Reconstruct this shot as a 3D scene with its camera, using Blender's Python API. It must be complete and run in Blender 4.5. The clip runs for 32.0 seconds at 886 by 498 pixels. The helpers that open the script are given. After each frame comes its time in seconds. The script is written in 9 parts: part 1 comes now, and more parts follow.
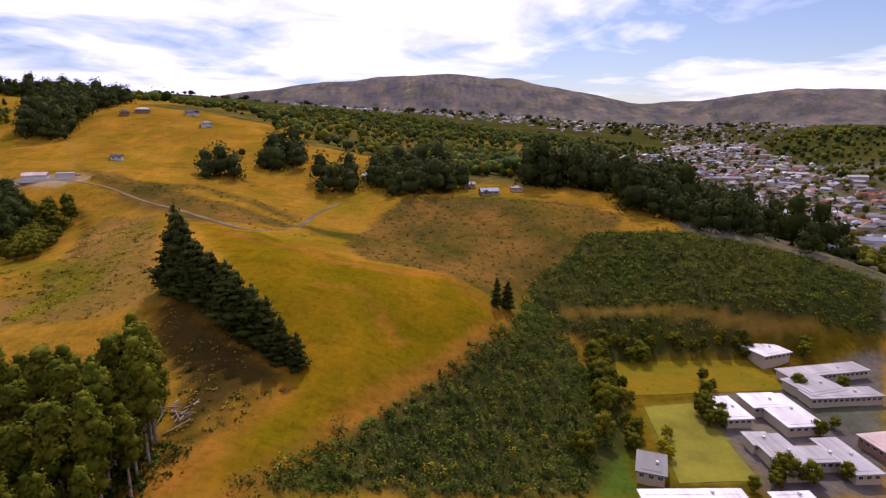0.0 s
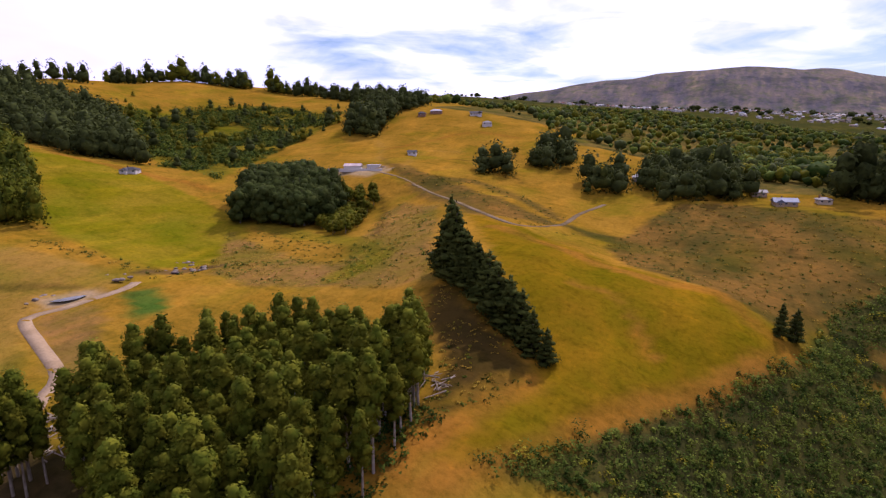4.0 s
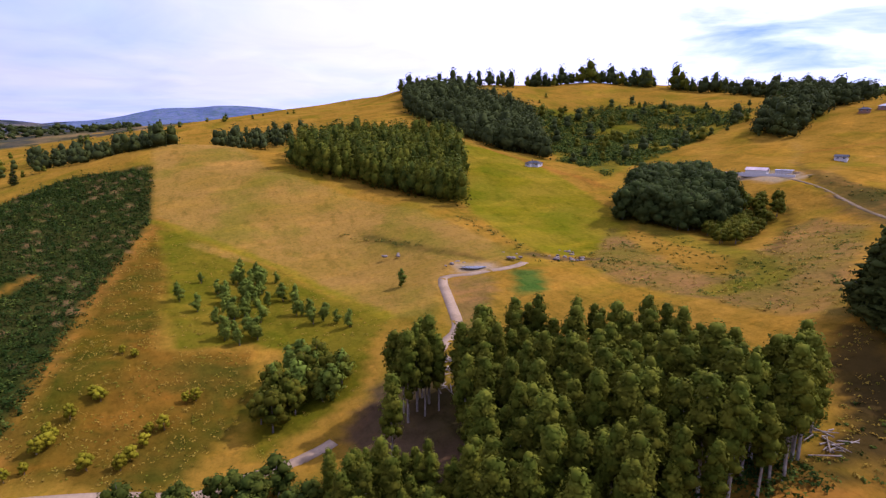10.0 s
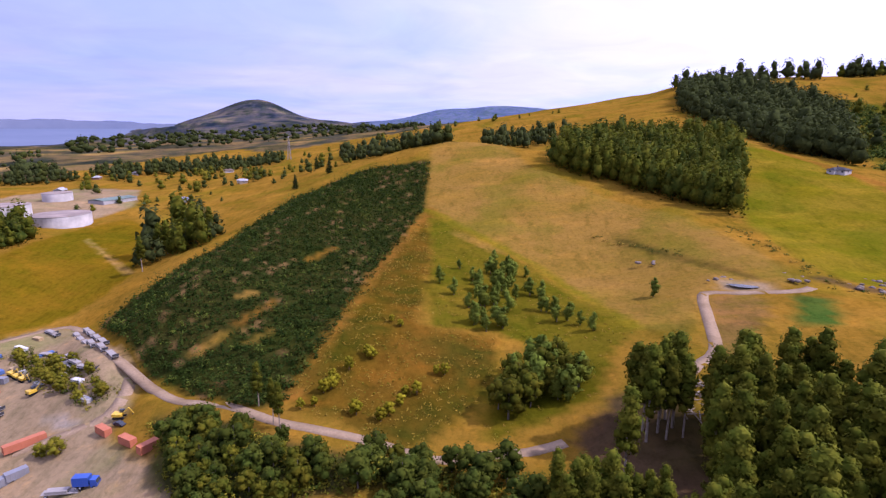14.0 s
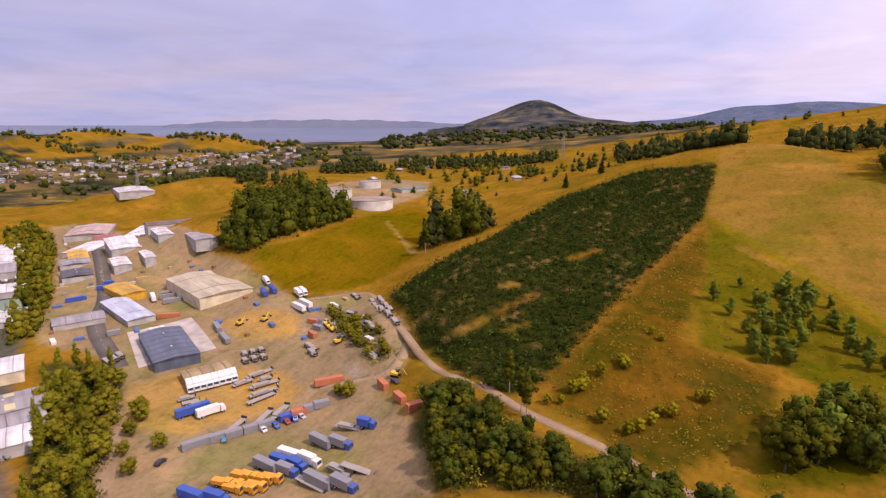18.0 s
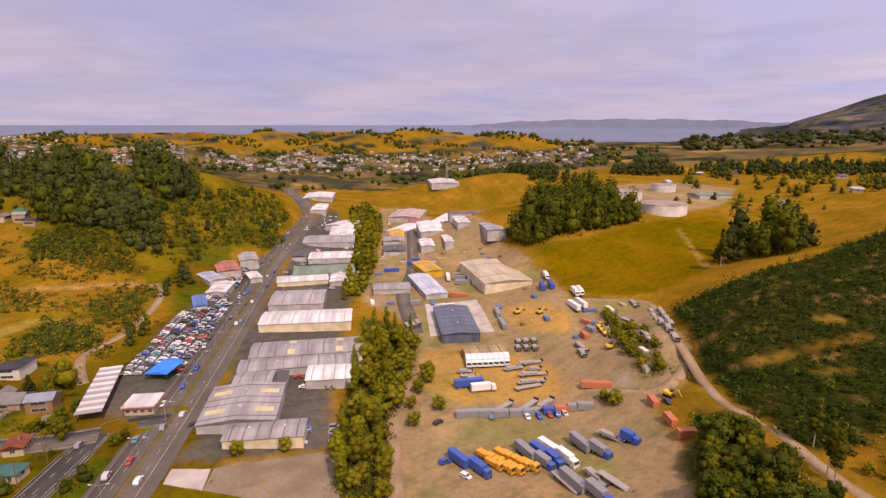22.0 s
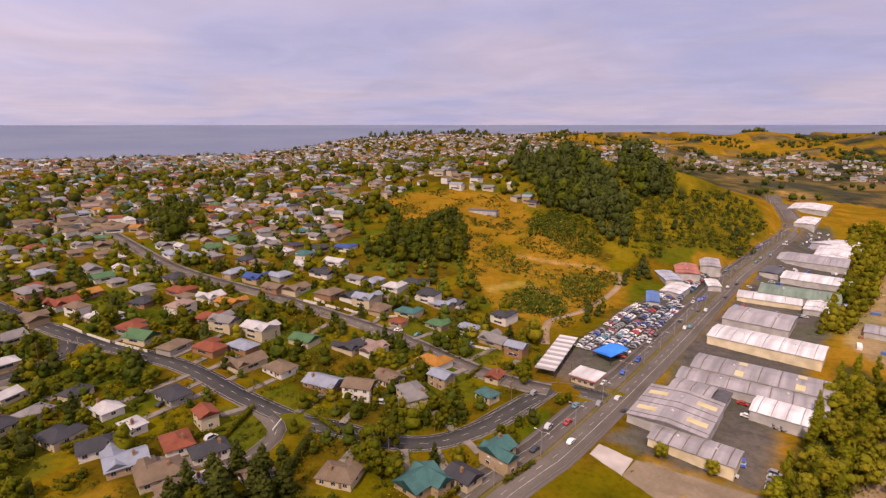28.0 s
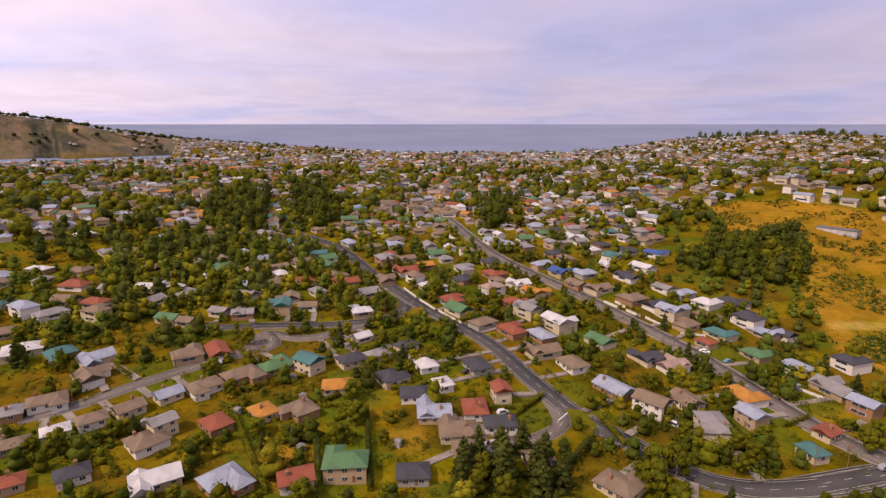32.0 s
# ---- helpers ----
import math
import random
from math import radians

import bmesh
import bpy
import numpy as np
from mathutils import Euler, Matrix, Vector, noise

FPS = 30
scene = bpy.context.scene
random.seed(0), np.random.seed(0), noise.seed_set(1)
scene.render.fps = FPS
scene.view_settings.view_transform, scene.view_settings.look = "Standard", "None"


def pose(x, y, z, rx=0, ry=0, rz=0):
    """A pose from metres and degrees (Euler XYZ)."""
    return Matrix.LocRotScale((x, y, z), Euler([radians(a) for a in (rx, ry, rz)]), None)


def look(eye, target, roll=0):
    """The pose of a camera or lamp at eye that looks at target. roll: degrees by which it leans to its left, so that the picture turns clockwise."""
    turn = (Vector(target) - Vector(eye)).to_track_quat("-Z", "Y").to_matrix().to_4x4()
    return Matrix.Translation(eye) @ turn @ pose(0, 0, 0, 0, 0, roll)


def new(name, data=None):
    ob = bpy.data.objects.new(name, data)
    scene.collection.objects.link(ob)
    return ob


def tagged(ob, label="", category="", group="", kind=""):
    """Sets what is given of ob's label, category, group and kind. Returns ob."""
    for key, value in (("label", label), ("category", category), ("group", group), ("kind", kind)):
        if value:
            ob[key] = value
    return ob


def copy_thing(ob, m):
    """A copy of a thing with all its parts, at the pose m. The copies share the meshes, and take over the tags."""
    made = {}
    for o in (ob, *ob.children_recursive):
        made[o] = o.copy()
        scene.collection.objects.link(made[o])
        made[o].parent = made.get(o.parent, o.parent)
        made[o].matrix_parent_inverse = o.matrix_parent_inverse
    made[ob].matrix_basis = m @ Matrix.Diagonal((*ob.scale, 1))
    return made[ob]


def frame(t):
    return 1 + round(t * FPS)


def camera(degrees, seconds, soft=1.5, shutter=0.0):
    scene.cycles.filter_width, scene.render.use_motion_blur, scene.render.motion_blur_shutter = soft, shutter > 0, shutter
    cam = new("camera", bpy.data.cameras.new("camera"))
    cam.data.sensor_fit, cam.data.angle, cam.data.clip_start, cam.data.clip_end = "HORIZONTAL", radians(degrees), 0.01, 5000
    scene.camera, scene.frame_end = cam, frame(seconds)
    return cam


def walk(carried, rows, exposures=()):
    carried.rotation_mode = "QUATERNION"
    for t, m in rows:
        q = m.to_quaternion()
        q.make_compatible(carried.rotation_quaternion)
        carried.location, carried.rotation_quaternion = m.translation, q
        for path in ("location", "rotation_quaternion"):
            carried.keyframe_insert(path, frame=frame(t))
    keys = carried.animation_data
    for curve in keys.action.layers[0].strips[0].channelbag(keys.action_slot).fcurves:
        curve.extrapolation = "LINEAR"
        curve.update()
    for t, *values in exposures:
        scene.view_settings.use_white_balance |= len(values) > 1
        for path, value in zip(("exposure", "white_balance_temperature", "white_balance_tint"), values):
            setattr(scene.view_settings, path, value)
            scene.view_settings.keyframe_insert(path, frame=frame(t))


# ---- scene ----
EYE = (0.0, 0.0, 110.0)
cam = camera(77.64, 32.0, soft=1.35)
# seconds, heading (counter-clockwise from +y), tilt, lean
HEADINGS = [
    (0, 0.00, -12.49, -0.38), (1, 6.97, -12.45, -0.40), (2, 13.78, -12.41, -0.38), (3, 20.46, -12.39, -0.34), (3.5, 23.83, -12.38, -0.32),
    (5.5, 36.98, -12.36, -0.21), (6, 40.18, -12.36, -0.18), (7, 46.58, -12.37, -0.12), (8, 53.02, -12.38, -0.07), (9, 59.44, -12.40, -0.02),
    (10, 65.84, -12.42, 0.02), (11, 72.29, -12.45, 0.05), (12, 78.80, -12.47, 0.08), (13, 85.43, -12.50, 0.09), (14, 92.10, -12.53, 0.10),
    (14.5, 95.49, -12.54, 0.10), (16.5, 109.10, -12.59, 0.08), (17, 112.60, -12.60, 0.08), (18, 119.64, -12.62, 0.06), (19, 126.82, -12.64, 0.04),
    (20, 134.19, -12.66, 0.02), (21, 141.56, -12.67, 0.01), (22, 149.01, -12.68, -0.01), (23, 156.23, -12.68, -0.02), (24, 163.85, -12.69, -0.03),
    (25, 171.70, -12.69, -0.04), (25.5, 175.64, -12.69, -0.04), (27.5, 191.53, -12.69, -0.03), (28, 195.59, -12.69, -0.02), (29, 203.47, -12.70, -0.01),
    (30, 211.48, -12.71, 0.00), (31, 219.58, -12.73, 0.01), (32, 227.48, -12.76, 0.01),
]
walk(cam, [(t, pose(*EYE, 90 + tilt, 0, yaw) @ pose(0, 0, 0, 0, 0, lean)) for t, yaw, tilt, lean in HEADINGS],
     exposures=[(0, -0.15, 6450, 32), (4, -0.09, 6100, 33), (9, 0.02, 5480, 34), (14, 0.03, 5520, 38), (17, -0.14, 6700, 31), (20, -0.20, 7600, 32), (25, -0.25, 8150, 29), (28, -0.19, 7950, 29), (32, -0.12, 7700, 29)])

# ---- sky and sun ----
SUN_YAW, SUN_UP = -7.0, 49.0
world = bpy.data.worlds.new("sky")
scene.world = world
world.use_nodes = True
wt = world.node_tree
wn, wl = wt.nodes, wt.links
wn.clear()


def wnode(kind, **values):
    n = wn.new(kind)
    for key, value in values.items():
        n.inputs[key].default_value = value
    return n


sky = wn.new("ShaderNodeTexSky")
sky.sky_type, sky.sun_disc = "NISHITA", False
sky.sun_elevation, sky.sun_rotation = radians(SUN_UP), radians(-SUN_YAW)
sky.altitude, sky.dust_density, sky.ozone_density = 100, 0.6, 5.0
coord = wn.new("ShaderNodeTexCoord")
split = wn.new("ShaderNodeSeparateXYZ")
wl.new(coord.outputs["Generated"], split.inputs[0])


def wmath(op, a, b=None, clamp=False):
    n = wn.new("ShaderNodeMath")
    n.operation, n.use_clamp = op, clamp
    for i, v in enumerate((a, b)):
        if v is None:
            continue
        if isinstance(v, (int, float)):
            n.inputs[i].default_value = v
        else:
            wl.new(v, n.inputs[i])
    return n.outputs[0]


# a cloud sheet seen in perspective: the direction laid out on a flat ceiling
up = wmath("ADD", wmath("MAXIMUM", split.outputs[2], 0.0), 0.10)
flat = wn.new("ShaderNodeCombineXYZ")
wl.new(wmath("DIVIDE", split.outputs[0], up), flat.inputs[0])
wl.new(wmath("DIVIDE", split.outputs[1], up), flat.inputs[1])
big = wnode("ShaderNodeTexNoise", Scale=0.42, Detail=7.0, Roughness=0.52, Distortion=0.5)
fine = wnode("ShaderNodeTexNoise", Scale=1.3, Detail=6.0, Roughness=0.55, Distortion=0.8)
wl.new(flat.outputs[0], big.inputs["Vector"])
wl.new(flat.outputs[0], fine.inputs["Vector"])
# denser, greyer cloud to the south, broken and bright to the north
north = wmath("MULTIPLY_ADD", split.outputs[1], 0.5)
north.node.inputs[2].default_value = 0.5
amount = wmath("ADD", wmath("ADD", big.outputs[0], wmath("MULTIPLY", split.outputs[0], -0.09)), wmath("MULTIPLY", wmath("SUBTRACT", 1.0, north), 0.50))
cover = wn.new("ShaderNodeMapRange")
cover.inputs[1].default_value, cover.inputs[2].default_value = 0.43, 0.55
wl.new(wmath("ADD", amount, wmath("MULTIPLY", wmath("SUBTRACT", fine.outputs[0], 0.5), 0.30)), cover.inputs[0])
# forward scatter: the cloud is brightest round the hidden sun
toward = wn.new("ShaderNodeVectorMath")
toward.operation = "DOT_PRODUCT"
wl.new(coord.outputs["Generated"], toward.inputs[0])
_a, _e = radians(SUN_YAW), radians(SUN_UP)
toward.inputs[1].default_value = (-math.sin(_a) * math.cos(_e), math.cos(_a) * math.cos(_e), math.sin(_e))
lit = wn.new("ShaderNodeMapRange")
lit.interpolation_type = "SMOOTHSTEP"
lit.inputs[1].default_value, lit.inputs[2].default_value = -0.6, 1.05
wl.new(toward.outputs["Value"], lit.inputs[0])
tone = wn.new("ShaderNodeMix")
tone.data_type = "RGBA"
tone.inputs[6].default_value = (5.0, 5.4, 7.7, 1)
tone.inputs[7].default_value = (13.6, 13.7, 16.8, 1)
wl.new(lit.outputs[0], tone.inputs[0])
shade = wn.new("ShaderNodeMix")
shade.data_type, shade.blend_type = "RGBA", "MULTIPLY"
shade.inputs[0].default_value = 1.0
wl.new(tone.outputs[2], shade.inputs[6])
grey = wn.new("ShaderNodeMapRange")
grey.inputs[1].default_value, grey.inputs[2].default_value = 0.30, 0.70
grey.inputs[3].default_value, grey.inputs[4].default_value = 0.93, 1.06
wl.new(fine.outputs[0], grey.inputs[0])
veil = wn.new("ShaderNodeMix")
veil.data_type = "RGBA"
veil.inputs[6].default_value, veil.inputs[7].default_value = (0.80, 0.90, 1.04, 1), (1.06, 1.03, 1.0, 1)
soft_ = wn.new("ShaderNodeMapRange")
soft_.inputs[1].default_value, soft_.inputs[2].default_value = 0.36, 0.60
wl.new(big.outputs[0], soft_.inputs[0])
wl.new(soft_.outputs[0], veil.inputs[0])
both = wn.new("ShaderNodeVectorMath")
both.operation = "SCALE"
wl.new(veil.outputs[2], both.inputs[0])
wl.new(grey.outputs[0], both.inputs["Scale"])
wl.new(both.outputs[0], shade.inputs[7])
mixed = wn.new("ShaderNodeMix")
mixed.data_type = "RGBA"
wl.new(wmath("MULTIPLY", cover.outputs[0], 0.95), mixed.inputs[0])
wl.new(sky.outputs[0], mixed.inputs[6])
wl.new(shade.outputs[2], mixed.inputs[7])
back = wn.new("ShaderNodeBackground")
back.inputs["Strength"].default_value = 0.107
wl.new(mixed.outputs[2], back.inputs["Color"])
out = wn.new("ShaderNodeOutputWorld")
wl.new(back.outputs[0], out.inputs[0])

sun = new("sun", bpy.data.lights.new("sun", "SUN"))
sun.data.energy, sun.data.angle, sun.data.color = 4.7, radians(0.6), (1.0, 0.93, 0.80)
_a, _e = radians(SUN_YAW), radians(SUN_UP)
_to_sun = Vector((-math.sin(_a) * math.cos(_e), math.cos(_a) * math.cos(_e), math.sin(_e)))
sun.matrix_world = look(_to_sun * 300, (0, 0, 0))

# ---- materials ----
MATS = {}


def material(name, color, rough=0.8, metal=0.0, grain=1.0, vary=0.25, second=None, blotch=0.1, bump=0.0, by_object=0.0, by_island=0.0, attribute=None, streak=None):
    """A procedural surface: base colour, a second colour that mottles it, fine grain, relief, and a shift of tone per object or per piece."""
    if name in MATS:
        return MATS[name]
    m = MATS[name] = bpy.data.materials.new(name)
    m.use_nodes = True
    n, l = m.node_tree.nodes, m.node_tree.links
    b = n["Principled BSDF"]
    b.inputs["Specular IOR Level"].default_value = 0.5 if rough < 0.6 else 0.12 if rough < 0.72 else 0.02
    b.inputs["Roughness"].default_value, b.inputs["Metallic"].default_value = rough, metal
    tc = n.new("ShaderNodeTexCoord")
    fine_n, broad = n.new("ShaderNodeTexNoise"), n.new("ShaderNodeTexNoise")
    fine_n.inputs["Scale"].default_value, fine_n.inputs["Detail"].default_value = grain, 6
    broad.inputs["Scale"].default_value, broad.inputs["Detail"].default_value = blotch, 5
    for t in (fine_n, broad):
        l.new(tc.outputs["Object"], t.inputs["Vector"])
    mix = n.new("ShaderNodeMix")
    mix.data_type = "RGBA"
    second = second or tuple(c * 0.72 for c in color)
    mix.inputs[6].default_value, mix.inputs[7].default_value = (*color, 1), (*second, 1)
    ramp = n.new("ShaderNodeMapRange")
    ramp.inputs[1].default_value, ramp.inputs[2].default_value = 0.38, 0.62
    l.new(broad.outputs[0], ramp.inputs[0])
    l.new(ramp.outputs[0], mix.inputs[0])
    last = mix.outputs[2]
    if attribute:
        at = n.new("ShaderNodeAttribute")
        at.attribute_name = attribute
        last = at.outputs["Color"]
    value = n.new("ShaderNodeMath")
    value.operation = "MULTIPLY_ADD"
    value.inputs[1].default_value, value.inputs[2].default_value = 2 * vary, 1 - vary
    l.new(fine_n.outputs[0], value.inputs[0])
    total = value.outputs[0]
    for amount, kind, socket in ((by_object, "ShaderNodeObjectInfo", "Random"), (by_island, "ShaderNodeNewGeometry", "Random Per Island")):
        if amount:
            r = n.new(kind)
            k = n.new("ShaderNodeMath")
            k.operation = "MULTIPLY_ADD"
            k.inputs[1].default_value, k.inputs[2].default_value = 2 * amount, 1 - amount
            l.new(r.outputs[socket], k.inputs[0])
            p = n.new("ShaderNodeMath")
            p.operation = "MULTIPLY"
            l.new(total, p.inputs[0])
            l.new(k.outputs[0], p.inputs[1])
            total = p.outputs[0]
    hsv = n.new("ShaderNodeHueSaturation")
    l.new(last, hsv.inputs["Color"])
    l.new(total, hsv.inputs["Value"])
    l.new(hsv.outputs[0], b.inputs["Base Color"])
    if streak:
        lay, band = n.new("ShaderNodeMapping"), n.new("ShaderNodeTexNoise")
        lay.inputs["Scale"].default_value = (*streak, 0.1)
        band.inputs["Scale"].default_value, band.inputs["Detail"].default_value = 1.0, 3
        l.new(tc.outputs["Object"], lay.inputs[0])
        l.new(lay.outputs[0], band.inputs["Vector"])
        tone_ = n.new("ShaderNodeMapRange")
        tone_.inputs[1].default_value, tone_.inputs[2].default_value, tone_.inputs[3].default_value, tone_.inputs[4].default_value = 0.32, 0.68, 0.72, 1.15
        l.new(band.outputs[0], tone_.inputs[0])
        more = n.new("ShaderNodeMath")
        more.operation = "MULTIPLY"
        l.new(total, more.inputs[0])
        l.new(tone_.outputs[0], more.inputs[1])
        l.new(more.outputs[0], hsv.inputs["Value"])
    if bump:
        bm_ = n.new("ShaderNodeBump")
        bm_.inputs["Strength"].default_value, bm_.inputs["Distance"].default_value = bump, 0.3
        l.new(fine_n.outputs[0], bm_.inputs["Height"])
        l.new(bm_.outputs[0], b.inputs["Normal"])
    return m

# ---- terrain ----
# The lie of the land: crest lines, slopes and gully beds (x, y, height), joined by a smooth surface.
LANDFORMS = {
    'paddock_low': [(-54, 96, 40), (-44, 104, 38), (-31, 122, 36), (-14, 145, 35), (3, 172, 35), (24, 204, 37)],
    'paddock_back': [(-81, 189, 63), (-89, 255, 62), (-43, 246, 51), (-6, 232, 48), (17, 213, 42)],
    'paddock_mid': [(-45, 141, 39), (-44, 149, 42), (-36, 181, 46), (-13, 185, 45), (-81, 166, 59)],
    'cypress_shade': [(-72, 114, 32), (-70, 144, 43), (-88, 157, 48)],
    'bush_slope': [(-13, 129, 27), (12, 165, 21), (44, 207, 17), (-29, 111, 30), (-1, 127, 17)],
    'bush_foot': [(65, 204, 4), (48, 164, 4), (35, 143, 5), (56, 239, 14)],
    'school_flat': [(88, 232, 3), (146, 233, 2), (74, 155, 2), (140, 171, 1), (214, 252, 2)],
    'scrub_crest': [(87, 324, 48), (132, 319, 47), (167, 308, 44), (202, 286, 36), (223, 270, 31)],
    'scrub_mid': [(65, 283, 29), (122, 274, 31), (160, 242, 29)],
    'scrub_foot': [(58, 248, 22), (109, 242, 18), (169, 217, 22)],
    'dry_spur': [(-25, 379, 63), (36, 403, 61), (87, 390, 58), (114, 357, 51)],
    'dry_face': [(-26, 299, 48), (20, 284, 44), (52, 280, 39)],
    'gully_bed': [(-41, 269, 48), (-6, 242, 46), (24, 231, 37), (35, 222, 31)],
    'road_saddle': [(-101, 282, 60), (-81, 320, 54), (-78, 392, 59), (-142, 303, 68), (-223, 344, 77)],
    'gold_slope': [(-237, 485, 90), (-136, 397, 69), (-94, 409, 68), (-69, 475, 75), (-303, 518, 105), (-105, 334, 62)],
    'gold_crest': [(-396, 601, 128), (-365, 632, 136), (-303, 631, 133), (-232, 607, 116), (-169, 576, 100), (-123, 546, 90), (-69, 515, 80)],
    'skyline': [(-828, 561, 179), (-778, 628, 184), (-718, 696, 174), (-613, 739, 161), (-503, 746, 151)],
    'behind_gold': [(-478, 879, 156), (-334, 836, 138)],
    'scrub_valley': [(-534, 353, 95), (-466, 377, 87), (-481, 481, 94), (-452, 560, 116), (-653, 463, 129), (-644, 555, 139), (-572, 629, 140)],
    'gold_west': [(-390, 374, 76), (-399, 449, 90), (-396, 528, 109)],
    'grove_hollow': [(-264, 245, 54), (-231, 263, 50), (-210, 304, 51), (-348, 301, 69), (-202, 221, 50), (-154, 203, 49)],
    'gold_face': [(-140, 231, 58), (-220, 334, 70), (-106, 181, 51)],
    'track_bend': [(-227, 146, 44), (-237, 125, 43), (-227, 105, 42), (-186, 86, 36), (-159, 67, 34)],
    'green_field': [(-485, 237, 95), (-460, 263, 87), (-418, 274, 79), (-335, 301, 64), (-341, 209, 60), (-254, 195, 44), (-267, 227, 49)],
    'below_field': [(-205, 175, 46), (-159, 152, 44), (-164, 189, 48)],
    'wood_floor': [(-140, 59, 32), (-109, 85, 29), (-67, 99, 41), (-61, 120, 47), (-95, 59, 27), (-137, 145, 42)],
    'pine_block': [(-465, 312, 83), (-553, 280, 96), (-703, 290, 133), (-768, 430, 167)],
    'euc_block': [(-425, 65, 79), (-392, 120, 67), (-332, 163, 57), (-509, 233, 103), (-619, 163, 114)],
    'dome': [(-509, -31, 93), (-530, 1, 97), (-499, 33, 90), (-437, 54, 78), (-388, 96, 66), (-319, 130, 57), (-265, 141, 52)],
    'dome_back': [(-618, 53, 89), (-592, 98, 81)],
    'hill_edge': [(-379, -25, 55), (-323, -36, 45), (-266, -45, 39), (-209, -50, 35), (-177, -53, 29), (-163, -56, 27)],
    'hill_face': [(-308, 36, 40), (-279, 78, 34), (-204, 69, 34), (-285, 5, 38), (-205, 12, 26), (-214, -19, 31), (-172, -9, 21), (-172, -33, 23), (-173, 28, 23)],
    'hill_track': [(-147, 30, 20), (-138, 5, 19), (-136, -11, 20), (-140, -28, 24), (-142, -53, 28)],
    'gorse_edge': [(-489, -32, 81), (-434, -72, 67), (-380, -109, 56), (-301, -136, 43), (-249, -149, 34), (-209, -146, 31)],
    'gorse_face': [(-303, -65, 41), (-253, -94, 34), (-206, -99, 31), (-227, -62, 27), (-168, -99, 29), (-171, -70, 20)],
    'far_ridge': [(-860, -265, 63), (-891, -129, 95), (-900, -13, 111), (-913, 117, 129), (-912, 267, 148), (-919, 340, 173)],
    'mid_ridge': [(-741, -171, 68), (-719, -44, 86), (-690, 115, 97)],
    'tank_field': [(-293, -257, 18), (-298, -202, 18), (-227, -240, 16), (-398, -251, 28), (-415, -314, 34), (-424, -365, 38), (-496, -259, 34), (-411, -184, 34)],
    'tank_wood': [(-320, -358, 34), (-431, -418, 46), (-271, -321, 30), (-286, -373, 39)],
    'plateau': [(-717, -457, 39), (-822, -366, 42), (-916, -250, 52), (-790, -614, 47), (-561, -571, 33), (-480, -665, 38), (-1160, -587, 51)],
    'yard_back': [(-273, -220, 4), (-236, -166, 5), (-201, -128, 6), (-185, -94, 8), (-166, -54, 11), (-150, -22, 14)],
    'yard': [(-190, -253, 0), (-115, -191, 0), (-168, -162, 0), (-107, -139, 0), (-139, -108, 0), (-144, -273, 0), (-263, -353, 0), (-184, -368, 0), (-289, -536, 0), (-242, -275, 1), (-200, -207, 1)],
    'creek': [(-48, -145, -2), (-73, -178, -2), (-97, -229, -2), (-126, -337, -2), (-221, -507, -2)],
    'main_road': [(9, -171, 3), (-10, -216, 2), (-43, -295, 1), (-96, -426, 0), (-184, -623, 0), (-259, -857, 0)],
    'works': [(-27, -165, 1), (-41, -191, 1), (-73, -266, 0), (-146, -447, 0), (-222, -653, 0)],
    'far_valley': [(-411, -999, 4), (-483, -818, -2), (-421, -1230, 9), (-649, -1241, 15), (-343, -1460, 25), (-715, -1086, 10)],
    'gold_knob': [(-426, -630, 6), (-438, -571, 5), (-442, -784, 17)],
    'far_hills': [(-384, -1963, 56), (-612, -1904, 74), (-819, -1879, 81), (-1013, -1725, 74), (-1176, -1618, 79), (-1315, -1638, 63), (-787, -1507, 38), (-1669, -1582, 40), (-1815, -1243, 58)],
    'saddle_foot': [(-2127, -1495, 32), (-2576, -1332, 78), (-2721, -659, 79), (-1984, -1680, 46), (-1551, -1560, 38)],
    'pine_hill': [(72, -656, 66), (6, -650, 69), (-74, -656, 58), (-135, -687, 41), (-170, -679, 21)],
    'pine_face': [(5, -480, 33), (-71, -485, 21), (-113, -487, 10), (57, -497, 21), (5, -412, 9), (-27, -379, 4), (-113, -465, 4)],
    'bare_hill': [(199, -524, 37), (156, -558, 42), (84, -554, 34), (37, -519, 30)],
    'bare_face': [(91, -420, 22), (57, -354, 9), (106, -364, 15), (26, -336, 6), (155, -370, 26)],
    'yards_edge': [(21, -265, 4), (-17, -342, 3), (-61, -417, 2), (50, -306, 2)],
    'east_ridge': [(1138, -1263, 33), (915, -1550, 38), (797, -1725, 61), (604, -1906, 75), (321, -2075, 79), (-11, -2200, 76)],
    'east_near': [(83, -186, 7), (127, -170, 10), (159, -158, 12), (238, -115, 15), (174, -64, 12), (118, -100, 9), (62, -140, 6), (26, -225, 3), (32, -160, 3), (72, -220, 6)],
    'east_mid': [(284, -209, 19), (238, -288, 19), (115, -255, 11), (421, -176, 23), (107, -319, 15)],
    'east_far': [(484, -439, 29), (406, -550, 29), (224, -489, 30), (701, -402, 33), (636, -249, 34)],
    'east_brow': [(1288, -175, 37), (1439, -424, 38), (1432, -714, 35), (1346, -1039, 31), (673, -87, 38)],
    'north_town': [(563, 1110, 12), (444, 695, 5), (392, 523, 3), (880, 1684, 46), (455, 1218, 28), (951, 1409, 55)],
    'north_far': [(865, 2346, 104), (1196, 2309, 124), (1516, 2112, 130), (836, 1246, 92), (788, 1034, 89)],
